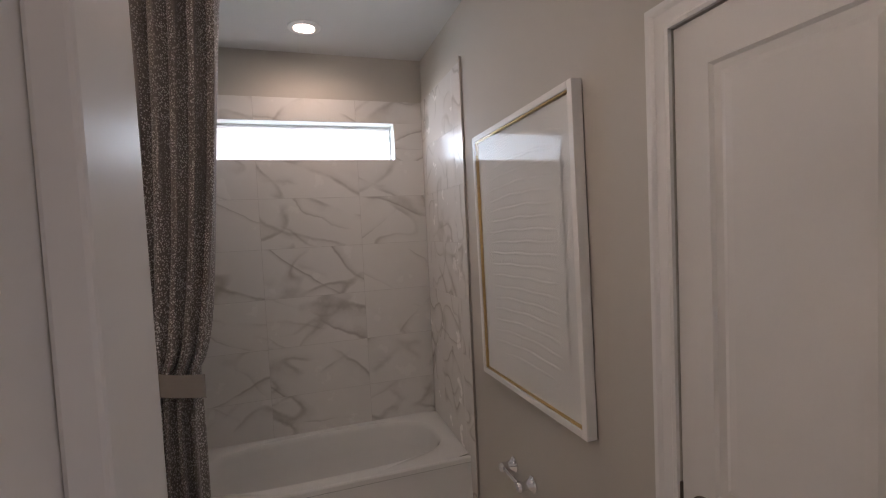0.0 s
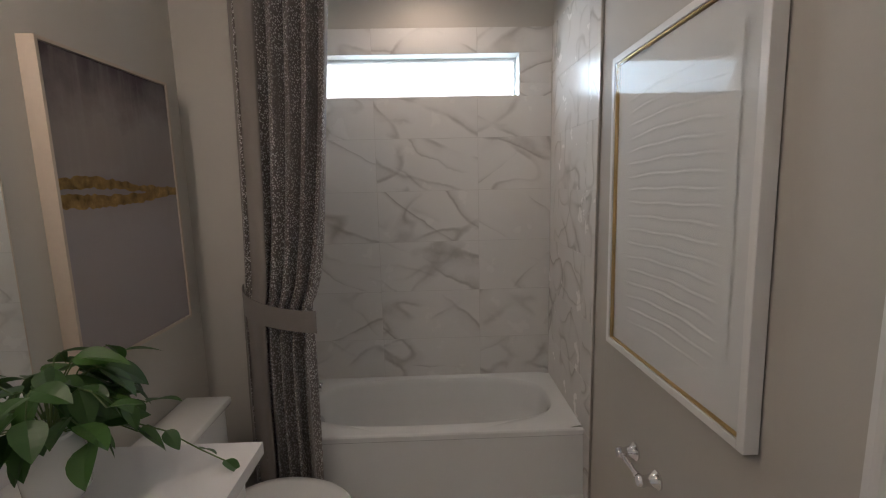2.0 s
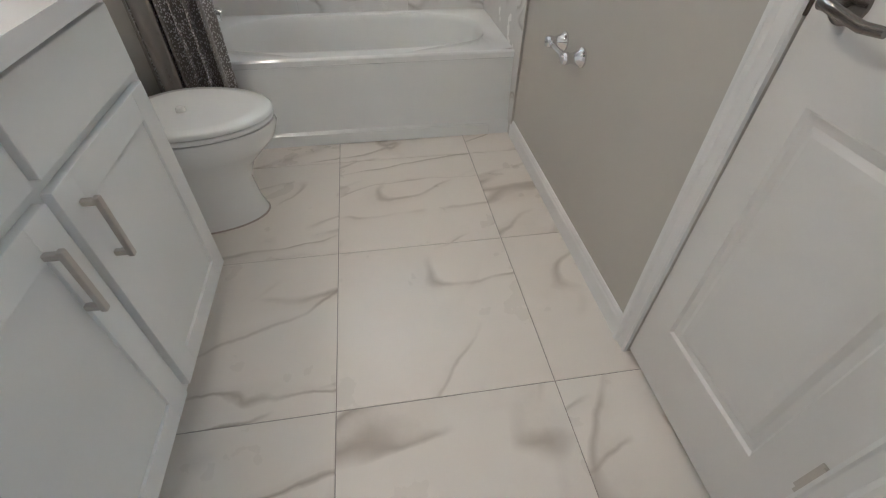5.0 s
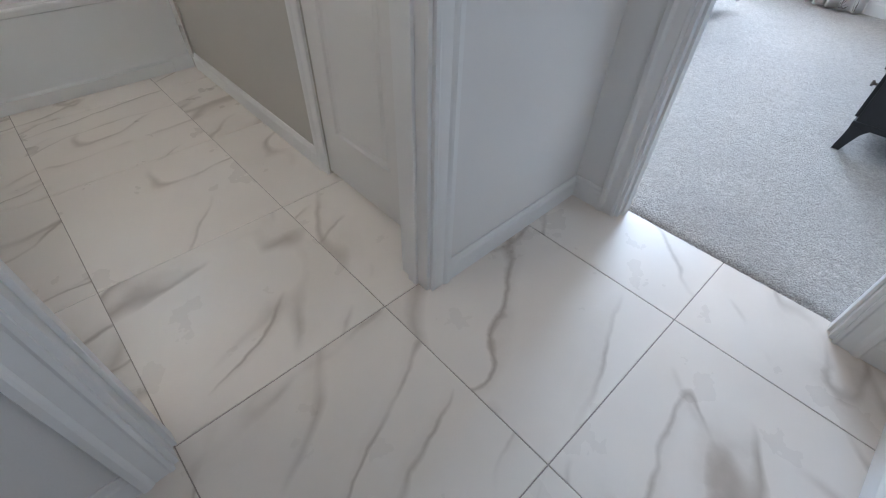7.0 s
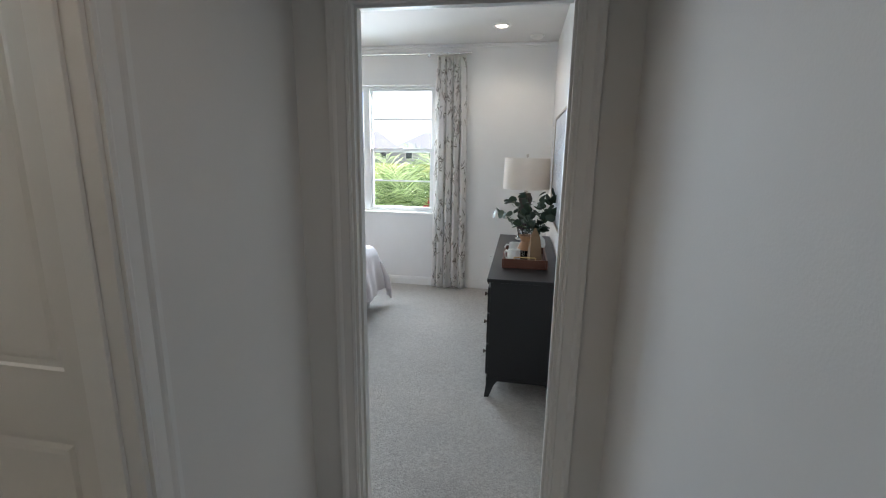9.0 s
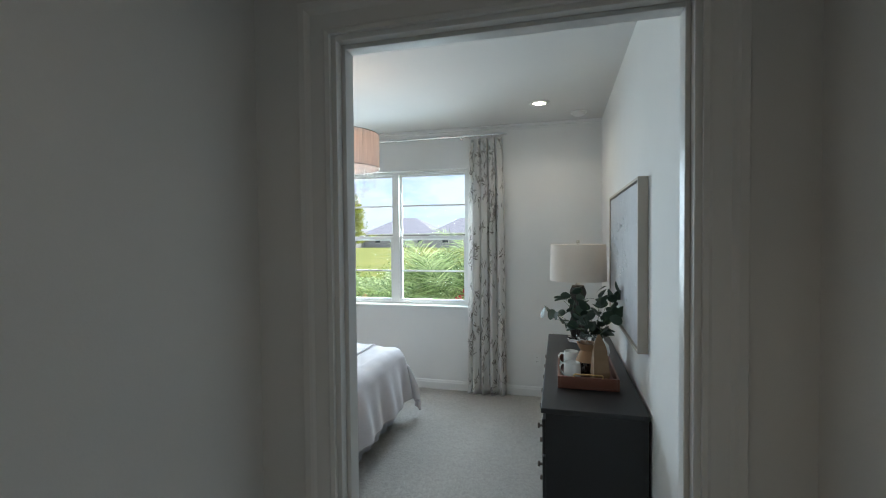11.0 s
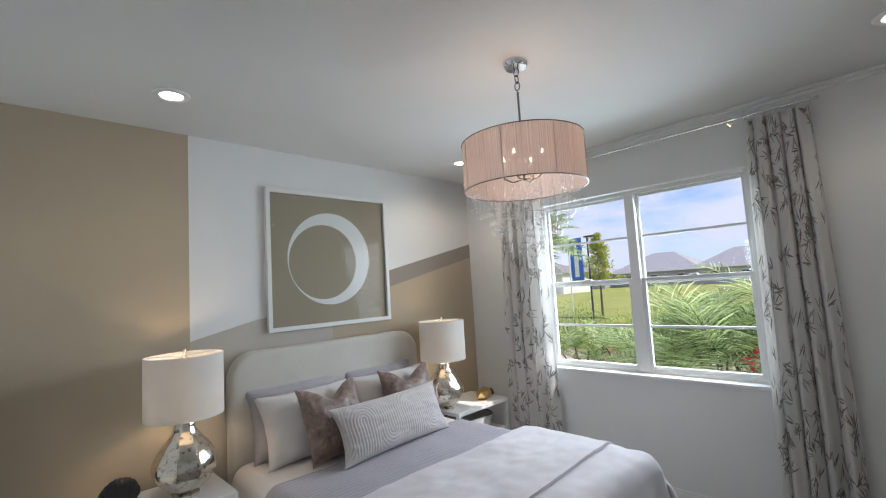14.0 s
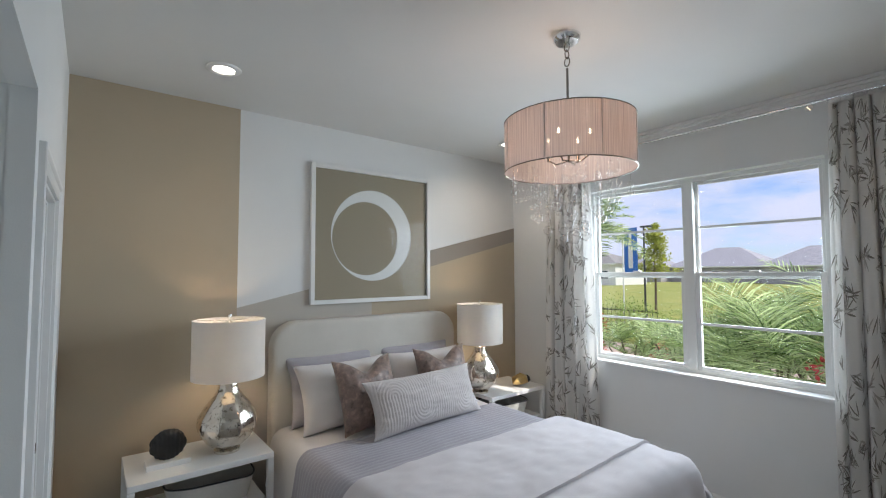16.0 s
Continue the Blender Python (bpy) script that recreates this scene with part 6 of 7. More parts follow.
def chandelier():
    cx, cy = 3.325, 0.93
    ch = thing("chandelier", (cx, cy, CEIL), "drum chandelier with a sheer blush shade and glass drops", "chandelier")
    z0, z1, r = -0.627, -0.400, 0.288
    part("canopy", lathe([(0.0, -0.032), (0.05, -0.03), (0.062, -0.018), (0.064, -0.001)], 36), CHROME, ch, "polished chrome canopy", True)
    bm = tube([(0, 0, -0.15), (0, 0, z0 + 0.04)], 0.0055, 10)
    for k, zz in enumerate((-0.05, -0.085, -0.12)):
        ring = [(0.014 * math.cos(a) if k % 2 else 0, 0 if k % 2 else 0.014 * math.cos(a), zz + 0.021 * math.sin(a)) for a in [2 * math.pi * i / 16 for i in range(17)]]
        tube(ring, 0.003, 6, bm)
    part("stem", bm, HANDLE, ch, "dark polished rod and chain", True)
    s = part("shade", drum(r, z1 - z0, z0, 0.002), sheer(), ch, "sheer pleated blush organza shade", True, 60)
    for zz in (z0, z1):
        part("shade_ring", tube([(r * math.cos(2 * math.pi * i / 64), r * math.sin(2 * math.pi * i / 64), zz) for i in range(65)], 0.0026, 6), HANDLE, s, "", True)
    for k in range(8):
        a = 2 * math.pi * k / 8 + 0.3
        part("shade_rib", tube([(r * 1.004 * math.cos(a), r * 1.004 * math.sin(a), z0), (r * 1.004 * math.cos(a), r * 1.004 * math.sin(a), z1)], 0.0022, 6), NICKEL, s)
    arm = bmesh.new()
    for k in range(4):
        a = 2 * math.pi * k / 4 + 0.2
        tube([(0, 0, z0 + 0.05), (0.06 * math.cos(a), 0.06 * math.sin(a), z0 + 0.04), (0.10 * math.cos(a), 0.10 * math.sin(a), z0 + 0.065)], 0.004, 8, arm)
        tube([(0.10 * math.cos(a), 0.10 * math.sin(a), z0 + 0.06), (0.10 * math.cos(a), 0.10 * math.sin(a), z0 + 0.15)], 0.007, 10, arm)
        b = part("bulb", moved(lathe([(0.004, 0), (0.0065, 0.007), (0.006, 0.014), (0.0025, 0.026), (0.0, 0.029)], 12), pose(0.10 * math.cos(a), 0.10 * math.sin(a), z0 + 0.15)), BULB, ch, "glowing candle bulb", True)
    part("arms", arm, HANDLE, ch, "dark metal candle arms", True)
    lamp_point("chandelier_bulb", (cx, cy, CEIL + z0 + 0.15), 2.8, (1.0, 0.66, 0.44), 0.09)
    rnd = random.Random(4)
    wires = bmesh.new()
    balls = []
    for size in (0.008, 0.013, 0.020):
        bm = bmesh.new()
        bmesh.ops.create_uvsphere(bm, u_segments=14, v_segments=9, radius=size)
        me = bpy.data.meshes.new("glass_drop")
        bm.to_mesh(me)
        bm.free()
        me.shade_smooth()
        me.materials.append(DROP)
        balls.append(me)
    for k in range(58):
        rr = 0.262 * math.sqrt(rnd.random())
        a = rnd.uniform(0, 2 * math.pi)
        x, y = rr * math.cos(a), rr * math.sin(a)
        low = -0.24 * (1 - (rr / 0.27) ** 1.3) - 0.06 - rnd.uniform(0, 0.05)
        tube([(x, y, z0 + 0.02), (x, y, z0 + low)], 0.0006, 3, wires)
        zz = z0 - 0.005 - rnd.uniform(0, 0.03)
        while zz > z0 + low:
            near = (z0 + low) > zz - 0.045
            o = new("glass_drop", balls[2 if near and rr < 0.15 else (1 if near else 0)])
            o.parent = ch
            o.location = (x, y, zz)
            zz -= rnd.uniform(0.032, 0.052)
    part("wires", wires, CHROME, ch, "fine hanging wires")
    o = part("glass_ball", lathe([(0.0, -0.032), (0.018, -0.027), (0.029, -0.012), (0.031, 0.0), (0.029, 0.012), (0.018, 0.027), (0.0, 0.032)], 24), DROP, ch, "large clear glass ball", True)
    o.location = (0.0, -0.02, z0 - 0.30)


def bubble():
    m, n, l, p = nmat("thin_glass_bubble")
    tr = n.new("ShaderNodeBsdfTransparent")
    gl = n.new("ShaderNodeBsdfGlossy")
    gl.inputs["Roughness"].default_value = 0.02
    lw = n.new("ShaderNodeLayerWeight")
    lw.inputs["Blend"].default_value = 0.35
    mx = n.new("ShaderNodeMixShader")
    l.new(ramp(n, l, lw.outputs["Facing"], 0.1, 1.0, 0.06, 0.75), mx.inputs[0])
    l.new(tr.outputs[0], mx.inputs[1])
    l.new(gl.outputs[0], mx.inputs[2])
    l.new(mx.outputs[0], n["Material Output"].inputs["Surface"])
    return m


DROP = bubble()
chandelier()

recessed_light(2.16, 2.244, 2.5)
recessed_light(4.33, -0.385, 4.5, cone=150)
recessed_light(4.37, 2.285, 8, cone=155)


def smoke_detector():
    s = thing("smoke_detector", (4.70, -0.71, CEIL), "round white smoke detector on the ceiling", "smoke detector")
    part("base", lathe([(0.0, -0.012), (0.07, -0.012), (0.07, -0.001)], 36), VINYL, s, "", True)
    part("cover", lathe([(0.0, -0.036), (0.035, -0.035), (0.05, -0.028), (0.056, -0.013)], 36), VINYL, s, "", True)
    v = thing("ceiling_vent", (1.86, 1.20, CEIL), "white louvred ceiling air vent", "vent")
    part("frame", boxes((-0.15, -0.10, -0.010, 0.15, -0.08, -0.001), (-0.15, 0.08, -0.010, 0.15, 0.10, -0.001), (-0.15, -0.08, -0.010, -0.13, 0.08, -0.001), (0.13, -0.08, -0.010, 0.15, 0.08, -0.001), bevel=0.002), VINYL, v)
    part("backing", boxes((-0.13, -0.08, -0.003, 0.13, 0.08, -0.001)), SHADOWGAP, v)
    for i in range(9):
        part("slat", moved(boxes((-0.128, -0.008, -0.001, 0.128, 0.008, 0.001)), pose(0, -0.068 + 0.017 * i, -0.007, 35, 0, 0)), VINYL, v)


smoke_detector()


def outlet():
    o = thing("wall_outlet", (BX1, -0.328, 0.37), "white duplex wall outlet", "outlet")
    part("plate", boxes((-0.006, -0.036, -0.058, -0.001, 0.036, 0.058), bevel=0.003), VINYL, o)
    for z in (-0.022, 0.022):
        f = part("receptacle", boxes((-0.0085, -0.016, z - 0.014, -0.0055, 0.016, z + 0.014), bevel=0.004), VINYL, o)
        for y in (-0.006, 0.006):
            part("slot", boxes((-0.0092, y - 0.001, z - 0.003, -0.0082, y + 0.001, z + 0.006)), SHADOWGAP, f)


outlet()


# ---- the window and its curtains ----
def window_main():
    w = tagged(thing("window_1", (BX1, 0, 0), "white vinyl double single-hung window with horizontal muntins", "window"), kind="structure")
    xf, xd = 0.07, 0.13
    ym, zr = 1.16, 1.575
    f, mh = 0.035, 0.035

    def fr(name, y0, y1, z0, z1, t, xa, xb, parent):
        return part(name, boxes((xa, y0, z0, xb, y0 + t, z1), (xa, y1 - t, z0, xb, y1, z1), (xa, y0 + t, z0, xb, y1 - t, z0 + t), (xa, y0 + t, z1 - t, xb, y1 - t, z1), bevel=0.003), VINYL, parent)
    fr("window_frame", WY0, WY1, WZ0, WZ1, 0.028, xf, xd, w)
    part("mullion", boxes((xf - 0.008, ym - mh, WZ0 + 0.028, xd, ym + mh, WZ1 - 0.028), bevel=0.003), VINYL, w)
    for y0, y1 in ((WY0 + 0.028, ym - mh), (ym + mh, WY1 - 0.028)):
        lo = fr("lower_sash", y0, y1, WZ0 + 0.028, zr + 0.025, 0.03, xf + 0.004, xf + 0.032, w)
        up = fr("upper_sash", y0, y1, zr - 0.02, WZ1 - 0.028, 0.022, xf + 0.034, xd - 0.004, w)
        part("muntin", boxes((xf + 0.010, y0 + 0.03, 1.218, xf + 0.024, y1 - 0.03, 1.236)), VINYL, lo)
        part("muntin", boxes((xf + 0.038, y0 + 0.022, 1.915, xf + 0.05, y1 - 0.022, 1.933)), VINYL, up)
        part("sash_lock", boxes((xf - 0.006, (y0 + y1) / 2 - 0.03, zr + 0.022, xf + 0.02, (y0 + y1) / 2 + 0.03, zr + 0.036), bevel=0.003), VINYL, lo)
        for pn, za, zb, xx in ((lo, WZ0 + 0.055, zr, xf + 0.017), (up, zr, WZ1 - 0.048, xf + 0.044)):
            g = part("pane", boxes((xx, y0 + 0.02, za, xx + 0.003, y1 - 0.02, zb)), PANE, pn)
            g.visible_shadow = False
    part("window_sill", boxes((-0.022, WY0 - 0.03, WZ0 - 0.018, xf + 0.002, WY1 + 0.03, WZ0 + 0.004), bevel=0.004), TRIM, w, "white marble-look sill")


window_main()
PRINTC = fabric("ivory_curtain_cotton", (0.90, 0.885, 0.865), 420, translucent=0.5, var=0.03)
PRINTL = fabric("grey_leaf_print", (0.30, 0.28, 0.255), 420, translucent=0.5)
PRINTM = fabric("pale_leaf_print", (0.55, 0.525, 0.495), 420, translucent=0.5)


def leaf_curtain(ya, yb, seed):
    """A pleated panel from ya to yb with a printed pattern of narrow leaves lying on the cloth."""
    c = thing("window_curtain", (0, 0, 0), "ivory curtain panel printed with grey bamboo leaves", "curtain", "bedroom curtains")
    zt, zb, w = 2.555, 0.018, yb - ya
    folds = 4.6

    def at(u, v, off=0.0):
        ph = u * folds * 2 * math.pi + seed
        k = 0.55 + 0.45 * min(1, v * 4)
        gather = 1 + 0.16 * (1 - min(1, v * 1.6))
        y = (ya + yb) / 2 + (u - 0.5) * w * (0.80 + 0.20 * v ** 0.7)
        dx = 0.028 * k * math.sin(ph + 0.4 * math.sin(v * 3 + seed)) + 0.010 * math.sin(ph * 1.9 + v * 2)
        return Vector((BX1 - 0.085 + dx - off, y + 0.010 * math.cos(ph), zt + (zb - zt) * v))
    part("panel", thicken(grid_surface(at, 120, 40), 0.002), PRINTC, c, "", True, 180)
    rnd = random.Random(seed + 40)
    cloth = 1.35

    def leaf(bm, u0, v0, a, ln, wd):
        pts_a, pts_b = [], []
        for i in range(6):
            s = i / 5
            hw = wd * math.sin(math.pi * (0.06 + 0.9 * s)) / 2
            du, dv = math.cos(a) * ln * s, -math.sin(a) * ln * s
            nu_, nv_ = -math.sin(a) * hw, -math.cos(a) * hw
            for pts, sg in ((pts_a, 1), (pts_b, -1)):
                uu, vv = u0 + (du + sg * nu_) / cloth, v0 + (dv + sg * nv_) / (zt - zb)
                uu, vv = min(0.995, max(0.005, uu)), min(0.995, max(0.005, vv))
                pts.append(bm.verts.new(at(uu, vv, 0.0035)))
        for i in range(5):
            bm.faces.new((pts_a[i], pts_b[i], pts_b[i + 1], pts_a[i + 1]))
    dark, pale = bmesh.new(), bmesh.new()
    for k in range(320):
        u0, v0 = rnd.random(), rnd.random()
        a0 = rnd.choice((0.6, 1.3, 2.2, 3.6, 5.2)) + rnd.uniform(-0.4, 0.4)
        for j in range(rnd.randint(3, 5)):
            leaf(dark if rnd.random() < 0.5 else pale, u0 + rnd.uniform(-.008, .008), v0 + rnd.uniform(-.006, .006), a0 + (j - 1.5) * rnd.uniform(0.22, 0.4), rnd.uniform(0.045, 0.115), rnd.uniform(0.007, 0.014))
    tagged(part("leaf_print", dark, PRINTL, c, "dark grey printed leaves"), kind="stuff")
    tagged(part("leaf_print_pale", pale, PRINTM, c, "pale grey printed leaves"), kind="stuff")


leaf_curtain(-0.045, 0.355, 1)
leaf_curtain(1.835, 2.35, 2)


def curtain_rod():
    r = thing("curtain_rod", (BX1 - 0.085, 0, 2.585), "slim chrome curtain rod with rings", "curtain rod")
    part("rod", tube([(0, -0.05, 0), (0, 1.1, 0), (0, 2.42, 0)], 0.009, 14), CHROME, r, "", True)
    for y in (0.42, 1.80):
        part("bracket", joined(tube([(0, y, -0.002), (0.084, y, -0.002)], 0.006, 8), moved(lathe([(0.02, 0), (0.02, 0.005), (0.0, 0.006)], 16), pose(0.08, y, -0.002, 0, 90, 0))), CHROME, r, "", True)
    for ya, yb in ((-0.01, 0.32), (1.88, 2.30)):
        for i in range(7):
            y = ya + (yb - ya) * i / 6
            part("ring", tube([(0.015 * math.cos(a), y, -0.006 + 0.017 * math.sin(a)) for a in [2 * math.pi * k / 14 for k in range(15)]], 0.0022, 6), CHROME, r, "", True)


curtain_rod()


# ---- west wall: recessed mirror and sliding closet door ----
def west_wall():
    m = thing("recessed_mirror", (1.452, 0.45, 0.02), "tall wall mirror set in a drywall recess", "mirror")
    part("glass", boxes((0, 0.002, 0, 0.005, 0.858, 2.078)), MIRROR, m)
    structure("recess_1", boxes((1.38, 0.43, 0, XD0 - 0.001, 1.33, 2.12), (XD0 - 0.001, 0.4501, 0.0, 1.4515, 1.3099, 2.0999)), WALLBED, "white painted recess behind the mirror")
    w, h = 0.69, 1.87
    d = tagged(thing("door_2", (XD1 - 0.03, 1.46 + 0.015 + w, 0.02), "closed white two-panel sliding closet door", "door", rz=180), kind="structure")
    part("door_leaf", panel_door(w, h, 0.03, [(0.11, w - 0.11, 0.2, 0.80), (0.11, w - 0.11, 0.97, h - 0.12)]), DOORM, d)
    part("finger_pull", moved(lathe([(0.0, 0.001), (0.014, 0.001), (0.016, 0.003), (0.02, 0.004), (0.02, 0.0)], 20), pose(0, 0.055, 0.9, 0, -90, 0)), BRONZE, d, "dark round finger pull", True)
    structure("closet_back", boxes((1.40, 1.40, 0, 1.41, 2.24, 2.0)), SHADOWGAP, "dark closet interior")


west_wall()


# ---- outside ----
def ground_mat():
    m, n, l, p = nmat("lawn_grass")
    v = coords(n, l)
    c = mixc(n, l, ramp(n, l, tex_noise(n, l, v, 0.25, 5), 0.35, 0.65), (0.24, 0.27, 0.055), (0.36, 0.34, 0.09))
    c = mixc(n, l, ramp(n, l, tex_noise(n, l, v, 14, 4), 0.3, 0.7, 0, 0.6), c, (0.13, 0.17, 0.035))
    l.new(c, p.inputs["Base Color"])
    p.inputs["Roughness"].default_value = 1.0
    bumped(n, l, p, tex_noise(n, l, v, 40, 3), 0.5, 0.03)
    return m


ZG = -0.12
bm = bmesh.new()
fs = [bm.verts.new(c) for c in ((-400, -900, ZG - 0.3), (1500, -900, ZG - 0.3), (1500, 900, ZG - 0.3), (-400, 900, ZG - 0.3))]
bm.faces.new(fs)
structure("ground_lawn", bm, ground_mat(), "sunlit yellow-green lawn reaching the horizon")
ZG -= 0.3
PAVE = plain("pink_paver", (0.46, 0.36, 0.31), 0.85, var=0.12, grain=12, bump=0.3, big=2)
structure("pavement", boxes((11.2, -30, ZG, 13.4, 30, ZG + 0.03)), PAVE, "pinkish paved garden path")

# sun glints and shaded gaps are put into the leaflets' pale-to-dark colours
FROND = leaf_mat("palm_frond_painted_glints", (0.075, 0.15, 0.035), (0.78, 0.92, 0.50), 0.5, 0.25, 0.15)
HEDGE = leaf_mat("shrub_leaf", (0.13, 0.24, 0.05), (0.38, 0.50, 0.14), 0.35, 0.5)
TREEL = leaf_mat("tree_leaf", (0.28, 0.34, 0.05), (0.52, 0.54, 0.13), 0.5, 0.5)
BARK = plain("bark", (0.16, 0.12, 0.09), 0.9, var=0.2, grain=30, bump=0.5)


def frond(bm, base, a, rise, ln, rnd, leaflets=12, w=0.036, blade=0.34):
    """An arching palm frond: a rib with narrow leaflets on both sides."""
    pts = []
    for i in range(8):
        s = i / 7
        out = ln * (s * math.cos(rise) + 0.18 * s * s)
        up = ln * (s * math.sin(rise) - 0.50 * s * s * math.cos(rise))
        pts.append(base + Vector((math.cos(a) * out, math.sin(a) * out, up)))
    tube(pts, 0.008, 4, bm, 0.002)
    for k in range(leaflets):
        s = 0.18 + 0.8 * k / leaflets
        i = min(6, int(s * 7))
        f = s * 7 - i
        q = pts[i].lerp(pts[i + 1], f)
        d = (pts[i + 1] - pts[i]).normalized()
        sd = d.cross(Vector((0, 0, 1))).normalized()
        ll = ln * blade * math.sin(math.pi * (0.15 + 0.8 * s)) * rnd.uniform(0.8, 1.15)
        for sg in (-1, 1):
            e = q + (sd * sg * 0.95 + d * 0.5 + Vector((0, 0, rnd.uniform(-0.15, 0.25)))) * ll
            m1 = q.lerp(e, 0.5) + Vector((0, 0, 0.03))
            o = d * w * 0.5
            vs = [bm.verts.new(c) for c in (q - o * 0.4, m1 - o, e, m1 + o, q + o * 0.4)]
            bm.faces.new(vs)


def palm_bush(x, y, h, seed, n=30):
    """A clump of cane palms: several stalks, each with its own tuft of long arching fronds, the outer ones hanging low."""
    rnd = random.Random(seed)
    p = thing("palm_bush", (x, y, ZG), "bushy green palm with arching feathery fronds", "palm", "garden palms")
    st = bmesh.new()
    cr = bmesh.new()
    tops = []
    for k in range(7):
        a = k * 0.9 + rnd.uniform(-0.2, 0.2)
        r = 0.12 + 0.06 * (k % 3)
        top = Vector((r * 1.7 * math.cos(a), r * 1.7 * math.sin(a), h * rnd.uniform(0.25, 0.55)))
        tube([(0.5 * r * math.cos(a), 0.5 * r * math.sin(a), 0), (r * math.cos(a), r * math.sin(a), top.z * 0.5), top], 0.024, 6, st, 0.014)
        tops.append(top)
    for k in range(n):
        a = 2 * math.pi * k * 0.618 + rnd.uniform(-0.3, 0.3)
        rise = rnd.choice((rnd.uniform(0.0, 0.6), rnd.uniform(0.5, 1.1), rnd.uniform(0.9, 1.45)))
        frond(cr, tops[k % 7], a, rise, h * rnd.uniform(0.36, 0.60), rnd, 22, 0.020, 0.46)
    part("stalk", st, BARK, p)
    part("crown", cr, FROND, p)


for i, (x, y, h) in enumerate(((7.75, 1.45, 2.15), (7.7, 0.80, 2.3), (7.9, 0.15, 2.45), (8.3, 2.0, 1.75), (9.2, 2.5, 1.4), (7.7, -0.55, 2.4), (9.9, 3.4, 1.35), (10.2, 4.5, 1.25), (7.9, -1.3, 2.2), (9.3, -0.3, 2.2))):
    palm_bush(x, y, h, 60 + i)


def shrub(name, x, y, rx, ry, h, seed, mat, label, category, count=900, size=0.06):
    """A low shrub of many small leaves round a few stems."""
    rnd = random.Random(seed)
    t = thing(name, (x, y, ZG), label, category, "garden shrubs")
    st, cr = bmesh.new(), bmesh.new()
    for k in range(6):
        tube([(0, 0, 0), (rnd.uniform(-.5, .5) * rx, rnd.uniform(-.5, .5) * ry, h * 0.7)], 0.012, 5, st, 0.005)
    for k in range(count):
        a, b, c = rnd.gauss(0, 1), rnd.gauss(0, 1), rnd.gauss(0, 1)
        q = Vector((a, b, c)).normalized() * rnd.uniform(0.55, 1.0)
        lump = 1 + 0.35 * noise.noise((q.x * 2 + seed, q.y * 2, q.z * 2))
        q = Vector((q.x * rx * lump, q.y * ry * lump, h * 0.5 + q.z * h * 0.5 * lump))
        d = Vector((rnd.uniform(-1, 1), rnd.uniform(-1, 1), rnd.uniform(-0.6, 1))).normalized() * size
        s = d.cross(Vector((rnd.uniform(-1, 1), rnd.uniform(-1, 1), 1))).normalized() * size * 0.35
        cr.faces.new([cr.verts.new(v) for v in (q, q + d * 0.5 + s, q + d, q + d * 0.5 - s)])
    part("stem", st, BARK, t)
    part("foliage", cr, mat, t)
    return t


REDF = leaf_mat("red_flower", (0.45, 0.02, 0.03), (0.65, 0.06, 0.08), 0.2)
for i in range(13):
    shrub("shrub", 13.9 + 0.5 * (i % 2), -3.2 + 0.95 * i, 0.8, 0.8, 1.05 + 0.18 * (i % 3), 200 + i, HEDGE, "low green garden shrub", "shrub")
for i, (x, y) in enumerate(((10.6, 5.6), (10.8, 4.2), (7.0, 0.72), (13.6, 7.4))):
    shrub("red_flower_clump", x, y, 0.28, 0.28, 0.75 if i != 2 else 1.5, 300 + i, REDF, "clump of red garden flowers", "flowers", 160, 0.07)


def iron_fence():
    f = thing("iron_fence", (15.0, 6.3, ZG), "black iron garden fence", "fence")
    blk = plain("black_iron", (0.02, 0.02, 0.022), 0.5)
    for z in (0.12, 0.78):
        part("rail", boxes((-0.015, 0, z, 0.015, 6.0, z + 0.03)), blk, f)
    for i in range(41):
        part("bar", boxes((-0.009, 0.15 * i - 0.009, 0.0, 0.009, 0.15 * i + 0.009, 0.86)), blk, f)


iron_fence()


def tall_palm(x, y, h, seed):
    rnd = random.Random(seed)
    p = thing("palm_tree", (x, y, ZG), "tall palm tree with a drooping crown", "palm tree")
    part("trunk", tube([(0, 0, 0), (0.05, 0.02, h * 0.4), (0.02, 0.05, h * 0.75), (0, 0, h)], 0.12, 10, None, 0.07), BARK, p)
    cr = bmesh.new()
    for k in range(34):
        frond(cr, Vector((0, 0, h - 0.05)), k * 2.4, rnd.uniform(-0.5, 1.2), rnd.uniform(1.0, 1.4), rnd, 22, 0.04)
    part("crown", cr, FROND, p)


tall_palm(12.0, 6.45, 3.3, 7)


